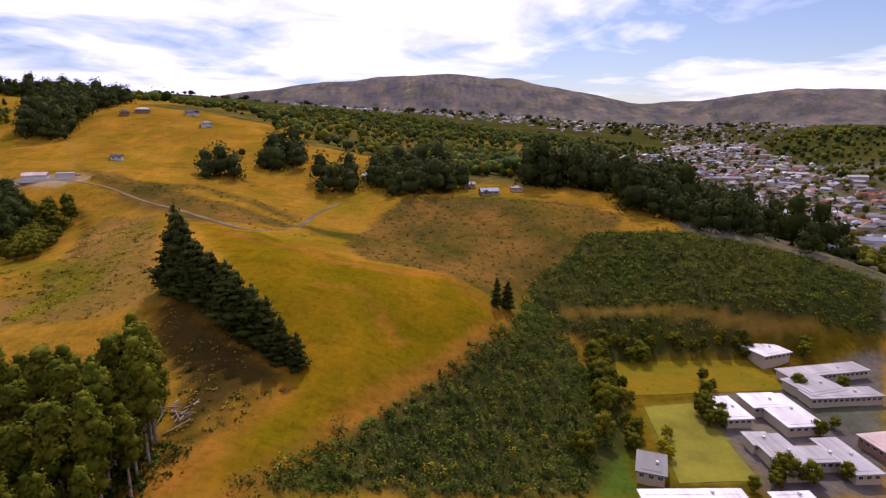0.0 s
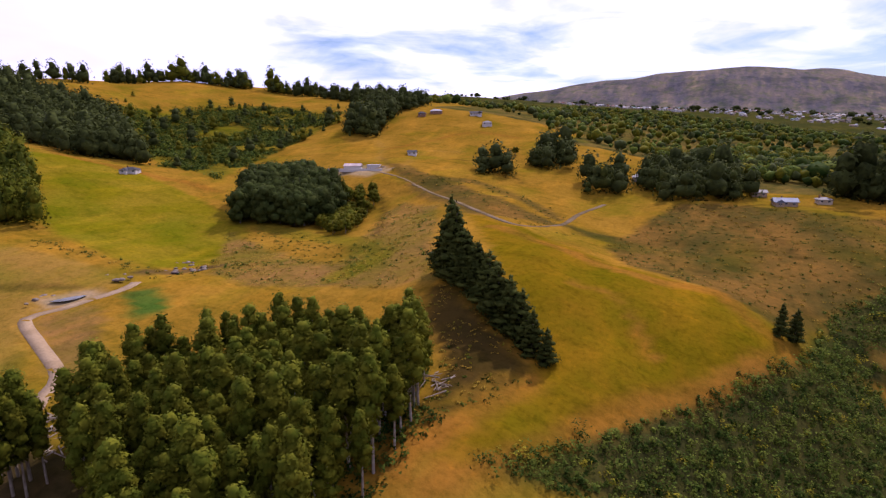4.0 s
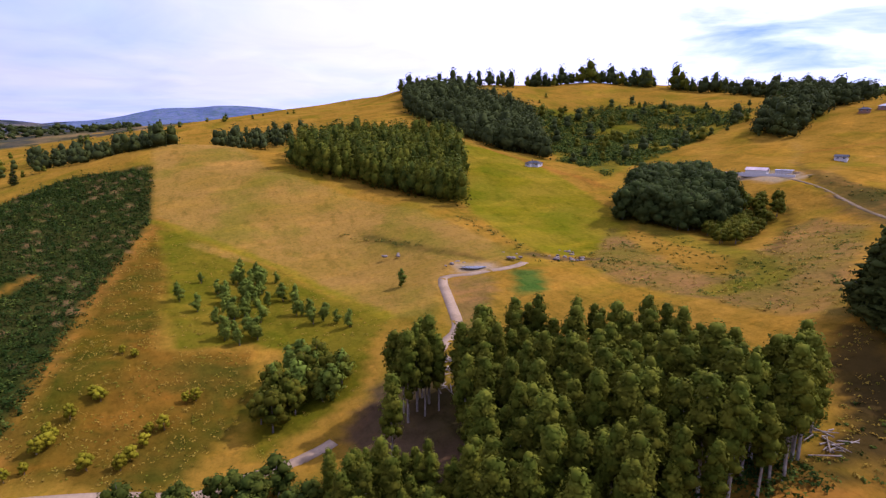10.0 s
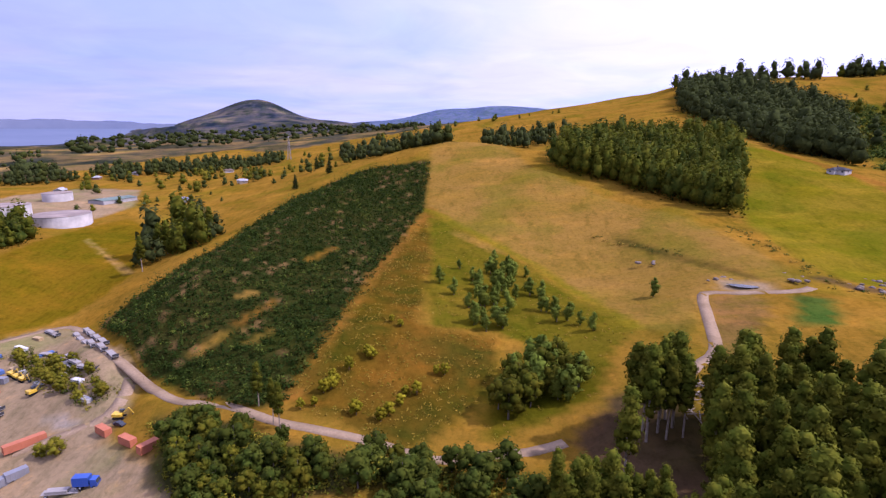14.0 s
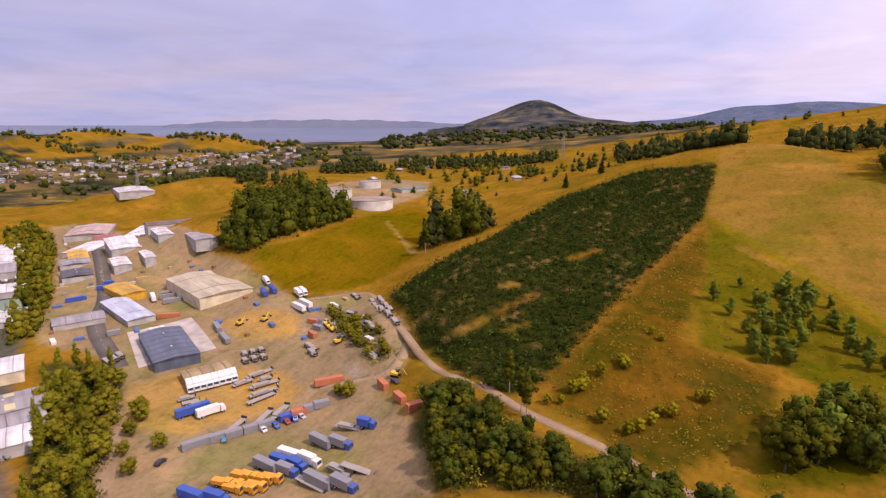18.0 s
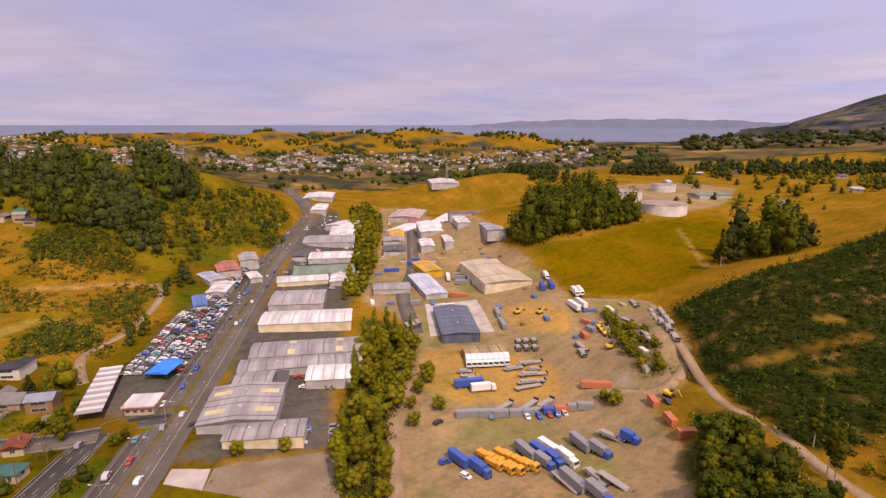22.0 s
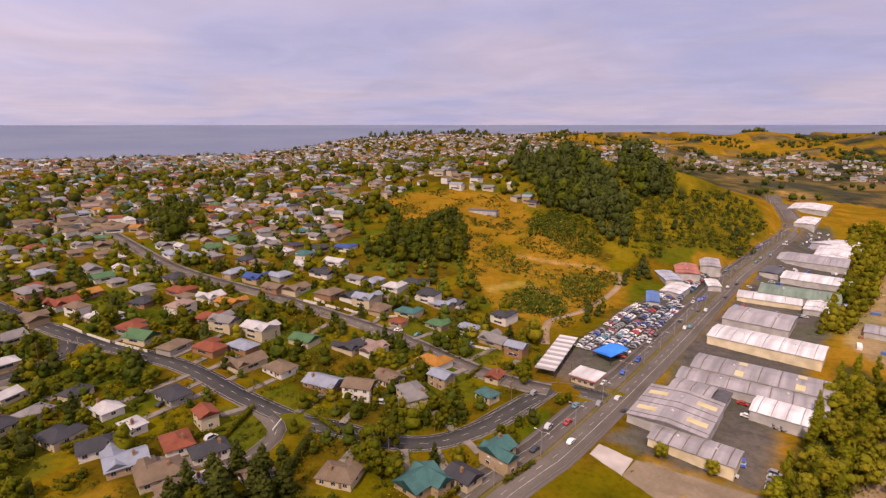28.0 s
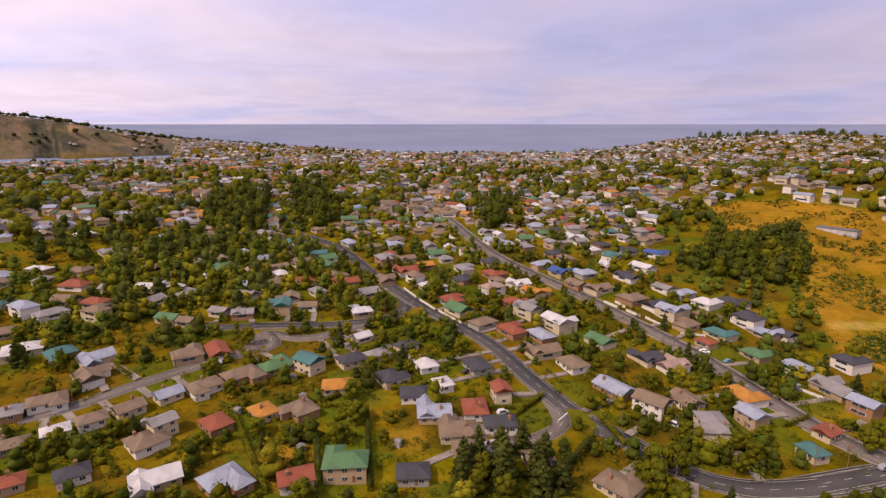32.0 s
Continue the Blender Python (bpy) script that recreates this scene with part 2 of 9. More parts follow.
    'bush_upper': [(-206, 1131, 123), (20, 1150, 93), (257, 1172, 80), (-59, 698, 73), (80, 675, 66), (306, 952, 66), (-375, 1245, 143)],
    'pine_belt': [(79, 463, 66), (139, 428, 60), (177, 392, 47), (208, 365, 40), (230, 327, 33)],
    'north_suburb': [(-410, 2263, 191), (-77, 2399, 193), (280, 2384, 178), (-860, 1806, 221)],
    'behind': [(180, 40, 10), (250, 150, 6), (300, 0, 18), (420, 120, 20), (330, 330, 3), (600, 300, 40), (900, 500, 60), (1500, 600, 80), (1300, 1300, 80)],
    'under': [(0, 0, 8), (-50, -40, 6), (30, -60, 5), (-60, 40, 18), (0, 60, 12), (40, 60, 6), (90, 60, 4), (-100, -70, 10), (-90, -100, 3), (30, -110, 4)],
}

KNOTS = np.array([p for line in LANDFORMS.values() for p in line], float)


def sheet(points, soft=35.0, ease=0.6):
    """A smooth surface through points: multiquadric weights."""
    n = len(points)
    d = np.hypot(points[:, None, 0] - points[None, :, 0], points[:, None, 1] - points[None, :, 1])
    a = np.zeros((n + 1, n + 1))
    a[:n, :n] = -np.sqrt(d * d + soft * soft) + np.eye(n) * ease * 10
    a[:n, n] = a[n, :n] = 1
    return np.linalg.solve(a, np.append(points[:, 2], 0))


WEIGHTS = sheet(KNOTS)


def surface(x, y):
    x, y = np.asarray(x, float).ravel(), np.asarray(y, float).ravel()
    out = np.empty(len(x))
    for i in range(0, len(x), 4000):
        d2 = (x[i:i + 4000, None] - KNOTS[None, :, 0]) ** 2 + (y[i:i + 4000, None] - KNOTS[None, :, 1]) ** 2
        out[i:i + 4000] = -np.sqrt(d2 + 35.0 ** 2) @ WEIGHTS[:-1] + WEIGHTS[-1]
    return out


def axis(step, flat, grow, end):
    a, s = [0.0], step
    while a[-1] < end:
        s = s if a[-1] < flat else s * grow
        a.append(a[-1] + s)
    a = np.array(a)
    a[-1] = end
    return np.concatenate([-a[:0:-1], a])


# far summits: x, y, height above the plain, radius along and across, turn
SUMMITS = [(-40, 4300, 250, 900, 700, 0), (900, 4300, 190, 1200, 600, 0), (-1200, 4000, 250, 900, 600, 0.2), (2400, 3700, 200, 1000, 500, -0.5),
           (-3280, -1240, 120, 300, 240, 0.3), (-3350, -1150, 70, 900, 420, 0.5), (-3300, -1900, 30, 1100, 300, 0.6),
           (-4500, 250, 185, 900, 500, 1.4), (2900, -100, 150, 650, 420, 0.25), (2150, -850, 18, 420, 260, 1.1), (2140, -250, -75, 330, 150, 1.35), (-3000, -3000, 120, 900, 260, 0.8),
           (1570, 3850, -70, 300, 800, 0.35), (2750, 3450, 55, 500, 500, 0)]


def rough(x, y, scale, seed):
    """Cheap rolling relief."""
    g = np.random.default_rng(seed)
    out = np.zeros_like(x)
    for k in range(7):
        a, f, p = g.uniform(0, 6.283), g.uniform(0.7, 1.6) / scale, g.uniform(0, 6.283)
        out += np.sin((x * np.cos(a) + y * np.sin(a)) * 6.283 * f + p + 1.3 * np.sin((y * np.cos(a) - x * np.sin(a)) * 4 * f))
    return out / 4


def far_land(x, y):
    z = np.zeros_like(x)
    for sx, sy, h, ra, rb, turn in SUMMITS:
        c, s = np.cos(turn), np.sin(turn)
        u, v = ((x - sx) * c + (y - sy) * s) / ra, ((y - sy) * c - (x - sx) * s) / rb
        z += h * np.exp(-(u * u + v * v))
    return z


COARSE = axis(7.0, 500, 1.05, 5000.0)
_cx, _cy = np.meshgrid(COARSE, COARSE)
_z = surface(_cx, _cy).reshape(_cx.shape)
_r = np.hypot(_cx, _cy)
_fade = np.clip((_r - 1900) / 1200, 0, 1)
_fade = _fade * _fade * (3 - 2 * _fade)
_z = _z * (1 - _fade) + np.clip(_z, 20, 95) * _fade + far_land(_cx, _cy)
_z += np.clip((_r - 350) / 500, 0, 1) * 2.0 * rough(_cx, _cy, 160, 3) + np.clip((_r - 1500) / 1500, 0, 1) * 14.0 * rough(_cx, _cy, 600, 5)
# small gullies and terraces on the hills, none on the valley floor
_z += np.clip((_z - 22) / 25, 0, 1) * np.clip((1100 - _r) / 500, 0, 1) * (0.9 * rough(_cx, _cy, 52, 61) - 1.3 * np.clip(rough(_cx, _cy, 85, 62) - 0.55, 0, 1))
# rounded hills and dips before the southern skyline
_bear = np.degrees(np.arctan2(-_cx, _cy)) % 360
_z += np.clip((_r - 1350) / 250, 0, 1) * np.clip((2500 - _r) / 200, 0, 1) * np.clip((_bear - 132) / 6, 0, 1) * np.clip((192 - _bear) / 8, 0, 1) * (24 * rough(_cx, _cy, 520, 63) - 8)
# towards the coast the land falls away: bearing, and the slope under which it keeps
BROW = [(120, 0.6), (135, -0.35), (150, -0.45), (185, -0.75), (192, -1.0), (199, -1.15), (205, -1.5), (210, -2.4), (215, -2.95), (232, -3.0), (240, -2.4), (246, -2.0), (252, -1.5), (257, -0.8), (262, 0.3), (270, 1.4)]
_yaw = np.degrees(np.arctan2(-_cx, _cy)) % 360
_cap = 110 + _r * np.tan(np.radians(np.interp(_yaw, *zip(*BROW))))
_south = (_yaw > 122) & (_yaw < 275) & (_r > 1150)
_z = np.where(_south, np.minimum(_z, _cap), _z)
_cap = 110 - _r * 0.0575
_z = np.where((_yaw > 253) & (_yaw < 280) & (_r > 900) & (_r < 2330), np.minimum(_z, _cap), _z)
# the school stands on a levelled terrace
_off = np.maximum(np.maximum(75 - _cx, _cx - 205), np.maximum(138 - _cy, _cy - 230))
_pad = np.clip(1 - _off / 30, 0, 1)
_pad = _pad * _pad * (3 - 2 * _pad)
_z = _z * (1 - _pad) + 3.0 * _pad
COARSE_Z = _z


def height(x, y):
    """The ground's height at x, y (arrays or numbers)."""
    x, y = np.asarray(x, float), np.asarray(y, float)
    i = np.clip(np.searchsorted(COARSE, x) - 1, 0, len(COARSE) - 2)
    j = np.clip(np.searchsorted(COARSE, y) - 1, 0, len(COARSE) - 2)
    u = np.clip((x - COARSE[i]) / (COARSE[i + 1] - COARSE[i]), 0, 1)
    v = np.clip((y - COARSE[j]) / (COARSE[j + 1] - COARSE[j]), 0, 1)
    z = COARSE_Z
    return (z[j, i] * (1 - u) + z[j, i + 1] * u) * (1 - v) + (z[j + 1, i] * (1 - u) + z[j + 1, i + 1] * u) * v

# ---- land cover ----
TONES = {  # base colour and a second colour that it blends to
    "gold": ((0.240, 0.126, 0.014), (0.172, 0.096, 0.009)), "paddock": ((0.112, 0.078, 0.002), (0.158, 0.088, 0.004)),
    "green": ((0.128, 0.104, 0.003), (0.175, 0.122, 0.008)), "straw": ((0.228, 0.127, 0.023), (0.188, 0.112, 0.016)), "moss": ((0.084, 0.074, 0.003), (0.125, 0.088, 0.006)), "slope": ((0.136, 0.064, 0.006), (0.052, 0.044, 0.004)), "lawn": ((0.098, 0.077, 0.004), (0.138, 0.086, 0.005)),
    "court": ((0.168, 0.151, 0.018), (0.134, 0.126, 0.016)), "orange": ((0.137, 0.063, 0.008), (0.068, 0.050, 0.007)),
    # bank is brown earth, darkened to carry the shade below the cypress row
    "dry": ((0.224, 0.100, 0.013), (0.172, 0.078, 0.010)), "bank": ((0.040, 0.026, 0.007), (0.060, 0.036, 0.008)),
    "scrubby": ((0.147, 0.077, 0.016), (0.066, 0.049, 0.011)), "scrub": ((0.165, 0.115, 0.008), (0.085, 0.070, 0.007)), "north": ((0.046, 0.044, 0.012), (0.130, 0.088, 0.020)),
    "bush": ((0.034, 0.036, 0.010), (0.056, 0.050, 0.012)), "gorse": ((0.026, 0.030, 0.006), (0.036, 0.034, 0.007)),
    "gravel": ((0.272, 0.190, 0.100), (0.226, 0.158, 0.084)), "dirt": ((0.355, 0.204, 0.055), (0.300, 0.184, 0.062)),
    "concrete": ((0.312, 0.276, 0.240), (0.276, 0.240, 0.204)),
    # blue, hazy, haze_gold and mountain hold distance haze in their colours
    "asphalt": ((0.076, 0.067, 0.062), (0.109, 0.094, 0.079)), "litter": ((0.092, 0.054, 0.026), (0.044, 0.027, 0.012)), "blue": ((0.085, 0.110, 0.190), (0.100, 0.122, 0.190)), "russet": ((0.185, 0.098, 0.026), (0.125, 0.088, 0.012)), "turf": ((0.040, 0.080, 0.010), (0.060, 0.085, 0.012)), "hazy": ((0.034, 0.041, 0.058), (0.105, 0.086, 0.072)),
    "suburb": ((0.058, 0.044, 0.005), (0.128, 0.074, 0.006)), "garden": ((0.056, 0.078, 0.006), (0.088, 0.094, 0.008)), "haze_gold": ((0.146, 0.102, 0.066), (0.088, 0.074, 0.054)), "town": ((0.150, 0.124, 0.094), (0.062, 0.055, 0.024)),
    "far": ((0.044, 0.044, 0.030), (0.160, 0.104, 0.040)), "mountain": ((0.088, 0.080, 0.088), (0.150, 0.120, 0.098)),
}
COVER = {
    'paddock': ('paddock', [(-58, 97), (-56, 107), (-45, 137), (-44, 151), (-56, 169), (-73, 188), (-124, 276), (-92, 265), (-42, 240), (-6, 236), (18, 220), (25, 212), (3, 176), (-14, 149), (-32, 123), (-44, 104), (-47, 99)]),
    'paddock_margin': ('dry', [(-60, 97), (-59, 105), (-45, 137), (-43, 148), (-42, 139), (-49, 111), (-52, 98)]),
    'bush_near': ('bush', [(-46, 99), (-31, 122), (-14, 147), (3, 173), (24, 207), (43, 229), (60, 244), (62, 211), (63, 195), (57, 171), (41, 143)]),
    'bush_hill': ('bush', [(27, 209), (44, 267), (88, 327), (136, 328), (170, 314), (216, 293), (237, 285), (211, 248), (139, 247), (60, 247)]),
    'dry_face': ('scrubby', [(-52, 286), (-43, 332), (-25, 380), (35, 396), (86, 387), (119, 362), (108, 332), (88, 327), (44, 267), (29, 224), (18, 227), (-6, 239), (-35, 245)]),
    'school_ground': ('suburb', [(79, 250), (149, 247), (212, 248), (129, 141), (34, 139), (57, 178), (68, 225)]),
    'school_field': ('lawn', [(79, 236), (149, 236), (140, 209), (72, 205)]),
    'court_green': ('court', [(78, 196), (99, 199), (97, 150), (72, 149)]),
    'school_lawn': ('turf', [(42, 141), (58, 169), (62, 166), (58, 144)]),
    'school_yard': ('asphalt', [(104, 205), (143, 209), (179, 234), (207, 242), (129, 142), (97, 142), (99, 172)]),
    'gully_dry': ('scrubby', [(-257, 392), (-166, 350), (-88, 309), (-42, 308), (-36, 287), (-80, 302), (-124, 276), (-204, 339)]),
    # strip under the cypresses: their shade is painted in with the dark tone
    'painted_shade_bank': ('bank', [(-63, 85), (-62, 103), (-59, 121), (-46, 145), (-80, 167), (-94, 174), (-87, 154), (-69, 135), (-66, 122)]),
    'green_field': ('green', [(-485, 237), (-468, 268), (-412, 276), (-330, 268), (-253, 238), (-218, 182), (-235, 166), (-264, 158), (-327, 165)]),
    'upper_scrub': ('scrub', [(-516, 366), (-653, 463), (-655, 523), (-631, 608), (-570, 627), (-436, 572), (-439, 534), (-400, 391), (-388, 332), (-430, 311)]),
    'upper_scrub_west': ('scrub', [(-726, 416), (-648, 491), (-592, 612), (-469, 624), (-443, 542), (-408, 394), (-363, 313), (-461, 329), (-589, 361)]),
    'young_block': ('moss', [(-367, -23), (-326, 6), (-285, 39), (-205, 69), (-191, 56), (-161, 43), (-155, 27), (-146, 9), (-147, 6), (-179, 12), (-204, 27), (-212, 15), (-215, -13), (-287, -17)]),
    'rough_pasture': ('russet', [(-265, 233), (-179, 199), (-153, 198), (-170, 241), (-198, 303), (-191, 316), (-155, 295), (-120, 225), (-93, 175), (-105, 172), (-117, 173), (-141, 172), (-177, 164), (-207, 169)]),
    'school_margin': ('bush', [(69, 249), (147, 248), (143, 240), (91, 240), (78, 236), (73, 205), (64, 170), (40, 140), (27, 136), (52, 175), (59, 208)]),
    'site_pad': ('gravel', [(-284, 350), (-240, 346), (-232, 366), (-256, 384), (-286, 382)]),
    'apron': ('concrete', [(-162, -292), (-138, -243), (-171, -230), (-194, -281)]),
    'rough_slope': ('slope', [(-372, -24), (-287, -17), (-215, -19), (-208, 14), (-176, 11), (-154, -5), (-141, -15), (-161, -56), (-170, -58), (-218, -52), (-269, -46)]),
    'hill_gold': ('straw', [(-521, -30), (-734, 2), (-436, 54), (-328, 134), (-270, 145), (-230, 148), (-234, 108), (-193, 84), (-205, 69), (-284, 45), (-340, 1), (-381, -25)]),
    'gorse': ('gorse', [(-480, -29), (-377, -26), (-282, -43), (-205, -52), (-166, -58), (-160, -67), (-176, -96), (-196, -124), (-231, -159), (-257, -182), (-275, -170), (-313, -141), (-436, -140), (-488, -91)]),
    'gravel_pad': ('russet', [(-224, 103), (-225, 121), (-212, 122), (-182, 101), (-168, 85), (-175, 83)]),
    # brown leaf litter, its tone also kept dark for the wood's shade
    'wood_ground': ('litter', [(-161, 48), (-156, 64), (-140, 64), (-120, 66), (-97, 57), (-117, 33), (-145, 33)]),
    'pond_strip': ('gravel', [(-242, 115), (-236, 131), (-226, 135), (-227, 120), (-233, 111)]),
    'grass_green_spot': ('turf', [(-220, 135), (-212, 146), (-188, 133), (-191, 120)]),
    'tank_field': ('paddock', [(-267, -309), (-296, -292), (-402, -299), (-453, -285), (-422, -243), (-311, -198), (-286, -207), (-268, -219), (-238, -240), (-256, -279)]),
    'tank_yard': ('gravel', [(-547, -495), (-631, -447), (-612, -366), (-505, -310), (-432, -308), (-427, -367)]),
    'yard_base': ('gravel', [(-75, -165), (-92, -192), (-118, -228), (-133, -251), (-136, -281), (-130, -316), (-143, -355), (-188, -406), (-273, -614), (-310, -676), (-350, -655), (-272, -368), (-263, -334), (-249, -272), (-230, -232), (-262, -216), (-259, -194), (-205, -137), (-194, -126), (-175, -120), (-160, -118), (-148, -100), (-127, -76), (-112, -65), (-62, -130)]),
    'yard_dirt': ('dirt', [(-125, -230), (-146, -223), (-162, -206), (-167, -179), (-156, -156), (-144, -157), (-112, -173), (-104, -197)]),
    'yard_main': ('gravel', [(-77, -166), (-91, -180), (-122, -159), (-159, -131), (-144, -97), (-131, -84), (-67, -132)]),
    'yard_slab': ('concrete', [(-177.5, -150.3), (-182.9, -143.7), (-176.9, -132.3), (-170.4, -137.9)]),
    'yard_ochre': ('dirt', [(-193, -256), (-211, -246), (-217, -217), (-199, -202), (-182, -222)]),
    'yard_back': ('gravel', [(-226, -232), (-261, -216), (-217, -154), (-201, -132), (-183, -125), (-169, -130), (-189, -168)]),
    'works_asphalt': ('asphalt', [(-7, -183), (-26, -206), (-44, -276), (-79, -355), (-136, -481), (-218, -662), (-247, -679), (-215, -555), (-164, -401), (-108, -291), (-71, -212), (-56, -170)]),
    'works_upper': ('gravel', [(-172, -395), (-302, -637), (-343, -654), (-321, -518), (-265, -357), (-254, -302), (-224, -276), (-214, -359)]),
    'works_pad': ('gravel', [(-10, -176), (-16, -176), (-55, -167), (-46, -141), (-37, -145)]),
    'works_grass': ('lawn', [(-7, -179), (-14, -180), (-26, -163), (-38, -144), (-2, -156)]),
    'car_yards': ('asphalt', [(19, -233), (4, -267), (-16, -321), (-66, -416), (-116, -476), (-124, -466), (-61, -336), (-22, -239), (-6, -216)]),
    'bare': ('gold', [(210, -526), (160, -571), (86, -564), (32, -517), (5, -428), (-28, -393), (-21, -343), (16, -284), (49, -302), (76, -340), (95, -397), (135, -427), (184, -481)]),
    'pine_ground': ('scrub', [(89, -589), (72, -663), (-15, -1326), (-165, -1145), (-181, -693), (-162, -590), (-110, -473), (-63, -463), (-22, -423), (5, -446), (45, -482)]),
    'creek_trees': ('bush', [(-46, -141), (-55, -167), (-89, -231), (-118, -287), (-134, -260), (-123, -232), (-79, -170), (-62, -134)]),
    'hill_trees': ('bush', [(-164, -102), (-150, -68), (-138, -45), (-134, -12), (-130, 3), (-112, -65), (-137, -90)]),
    'garden_gold': ('gold', [(153, -60), (147, -78), (127, -67), (134, -55)]),
    'garden_gold_b': ('gold', [(135, -97), (130, -110), (118, -102), (122, -90)]),
    'garden_lawn': ('garden', [(176, -61), (172, -67), (150, -64), (155, -58)]),
    'garden_lawn_b': ('garden', [(170, -89), (162, -108), (123, -82), (138, -82)]),
    'garden_lawn_c': ('garden', [(97, -139), (92, -155), (89, -137), (88, -129)]),
    'garden_lawn_d': ('lawn', [(180, -32), (170, -44), (165, -33), (169, -28)]),
    'road_triangle': ('lawn', [(52, -154), (34, -180), (22, -199), (15, -203), (24, -168), (34, -145)]),
    'slope_lawn': ('lawn', [(100, -144), (89, -152), (84, -138), (91, -134)]),
    # same litter tone, with the tall trees' shade included in it
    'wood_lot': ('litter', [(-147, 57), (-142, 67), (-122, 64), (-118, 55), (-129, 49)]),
}
RIMS = {  # cover, width, line
    'paddock_rim': ('dry', 7, [(26, 214), (5, 176), (-18, 147), (-39, 109), (-51, 89)]),
    'paddock_crest': ('dry', 11, [(26, 214), (14, 216), (-1, 232), (-30, 227), (-69, 241), (-102, 254)]),
    # the track below the cypresses takes the same shade-darkened brown
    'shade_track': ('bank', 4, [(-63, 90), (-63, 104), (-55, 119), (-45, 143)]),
    'shade_verge': ('dry', 6, [(-58, 89), (-58, 100), (-51, 119), (-43, 139)]),
    'gold_gully': ('scrubby', 7, [(-191, 347), (-155, 327), (-100, 303), (-73, 303)]),
    'gold_gully_b': ('scrubby', 5, [(-276, 421), (-226, 367), (-179, 360), (-141, 332), (-122, 344)]),
    'gold_line': ('dry', 6, [(-297, 455), (-273, 500), (-243, 544), (-193, 546)]),
    'face_track': ('bank', 3, [(-5, 369), (18, 347), (35, 314)]),
    'face_track_b': ('bank', 3, [(-5, 373), (34, 405), (84, 392), (110, 378)]),
    'hollow': ('scrub', 16, [(-289, 250), (-238, 247), (-184, 232), (-141, 208), (-144, 183)]),
    'hill_bank': ('scrubby', 6, [(-312, 91), (-282, 107), (-243, 129)]),
    'cut_bank': ('litter', 7, [(-237, 156), (-226, 166), (-213, 178)]),
    'ridge_road': ('dry', 9, [(-488, 260), (-421, 276), (-374, 285), (-335, 290)]),
    'bush_bank': ('straw', 5, [(59, 256), (88, 260), (123, 256), (148, 250), (179, 248)]),
    'gorse_rim': ('dry', 6, [(-375, -22), (-286, -41), (-207, -51), (-166, -56)]),
    'gorse_scar': ('straw', 5, [(-203, -105), (-212, -99)]),
    'gorse_scar_b': ('straw', 4, [(-205, -84), (-212, -79)]),
    'gorse_scar_c': ('dry', 4, [(-218, -95), (-236, -86)]),
    'gorse_scar_d': ('straw', 6, [(-241, -102), (-244, -98)]),
    'gorse_scar_e': ('dry', 5, [(-285, -83), (-302, -73)]),
    'pale_scar': ('straw', 8, [(-332, -4), (-322, 6), (-309, 19)]),
    'hill_path': ('straw', 4, [(-267, 393), (-299, 454), (-326, 485)]),
    'hill_path_b': ('straw', 4, [(-221, 365), (-254, 453), (-223, 479)]),
    'hill_path_c': ('bank', 4, [(-217, 323), (-199, 302), (-160, 235)]),
    'hill_gully': ('scrubby', 12, [(-190, 355), (-165, 367), (-125, 349), (-89, 322)]),
    'hill_terrace': ('bank', 3, [(-215, 438), (-176, 430), (-135, 396)]),
    'paddock_path': ('dry', 4, [(-47, 196), (-30, 195), (-16, 173)]),
    'block_line': ('green', 6, [(-372, -24), (-325, 13), (-281, 45), (-205, 69)]),
    'knoll_track': ('dirt', 7, [(51, -403), (32, -402), (5, -404), (-16, -401)]),
    'knoll_bank': ('dirt', 8, [(61, -335), (42, -351), (26, -338)]),
    'knoll_top': ('gold', 20, [(199, -525), (157, -562), (84, -552)]),
    'saddle_track': ('gold', 8, [(-305, 397), (-331, 486), (-345, 529)]),
    'tank_track': ('dirt', 3, [(-383, -274), (-345, -233), (-317, -203)]),
}
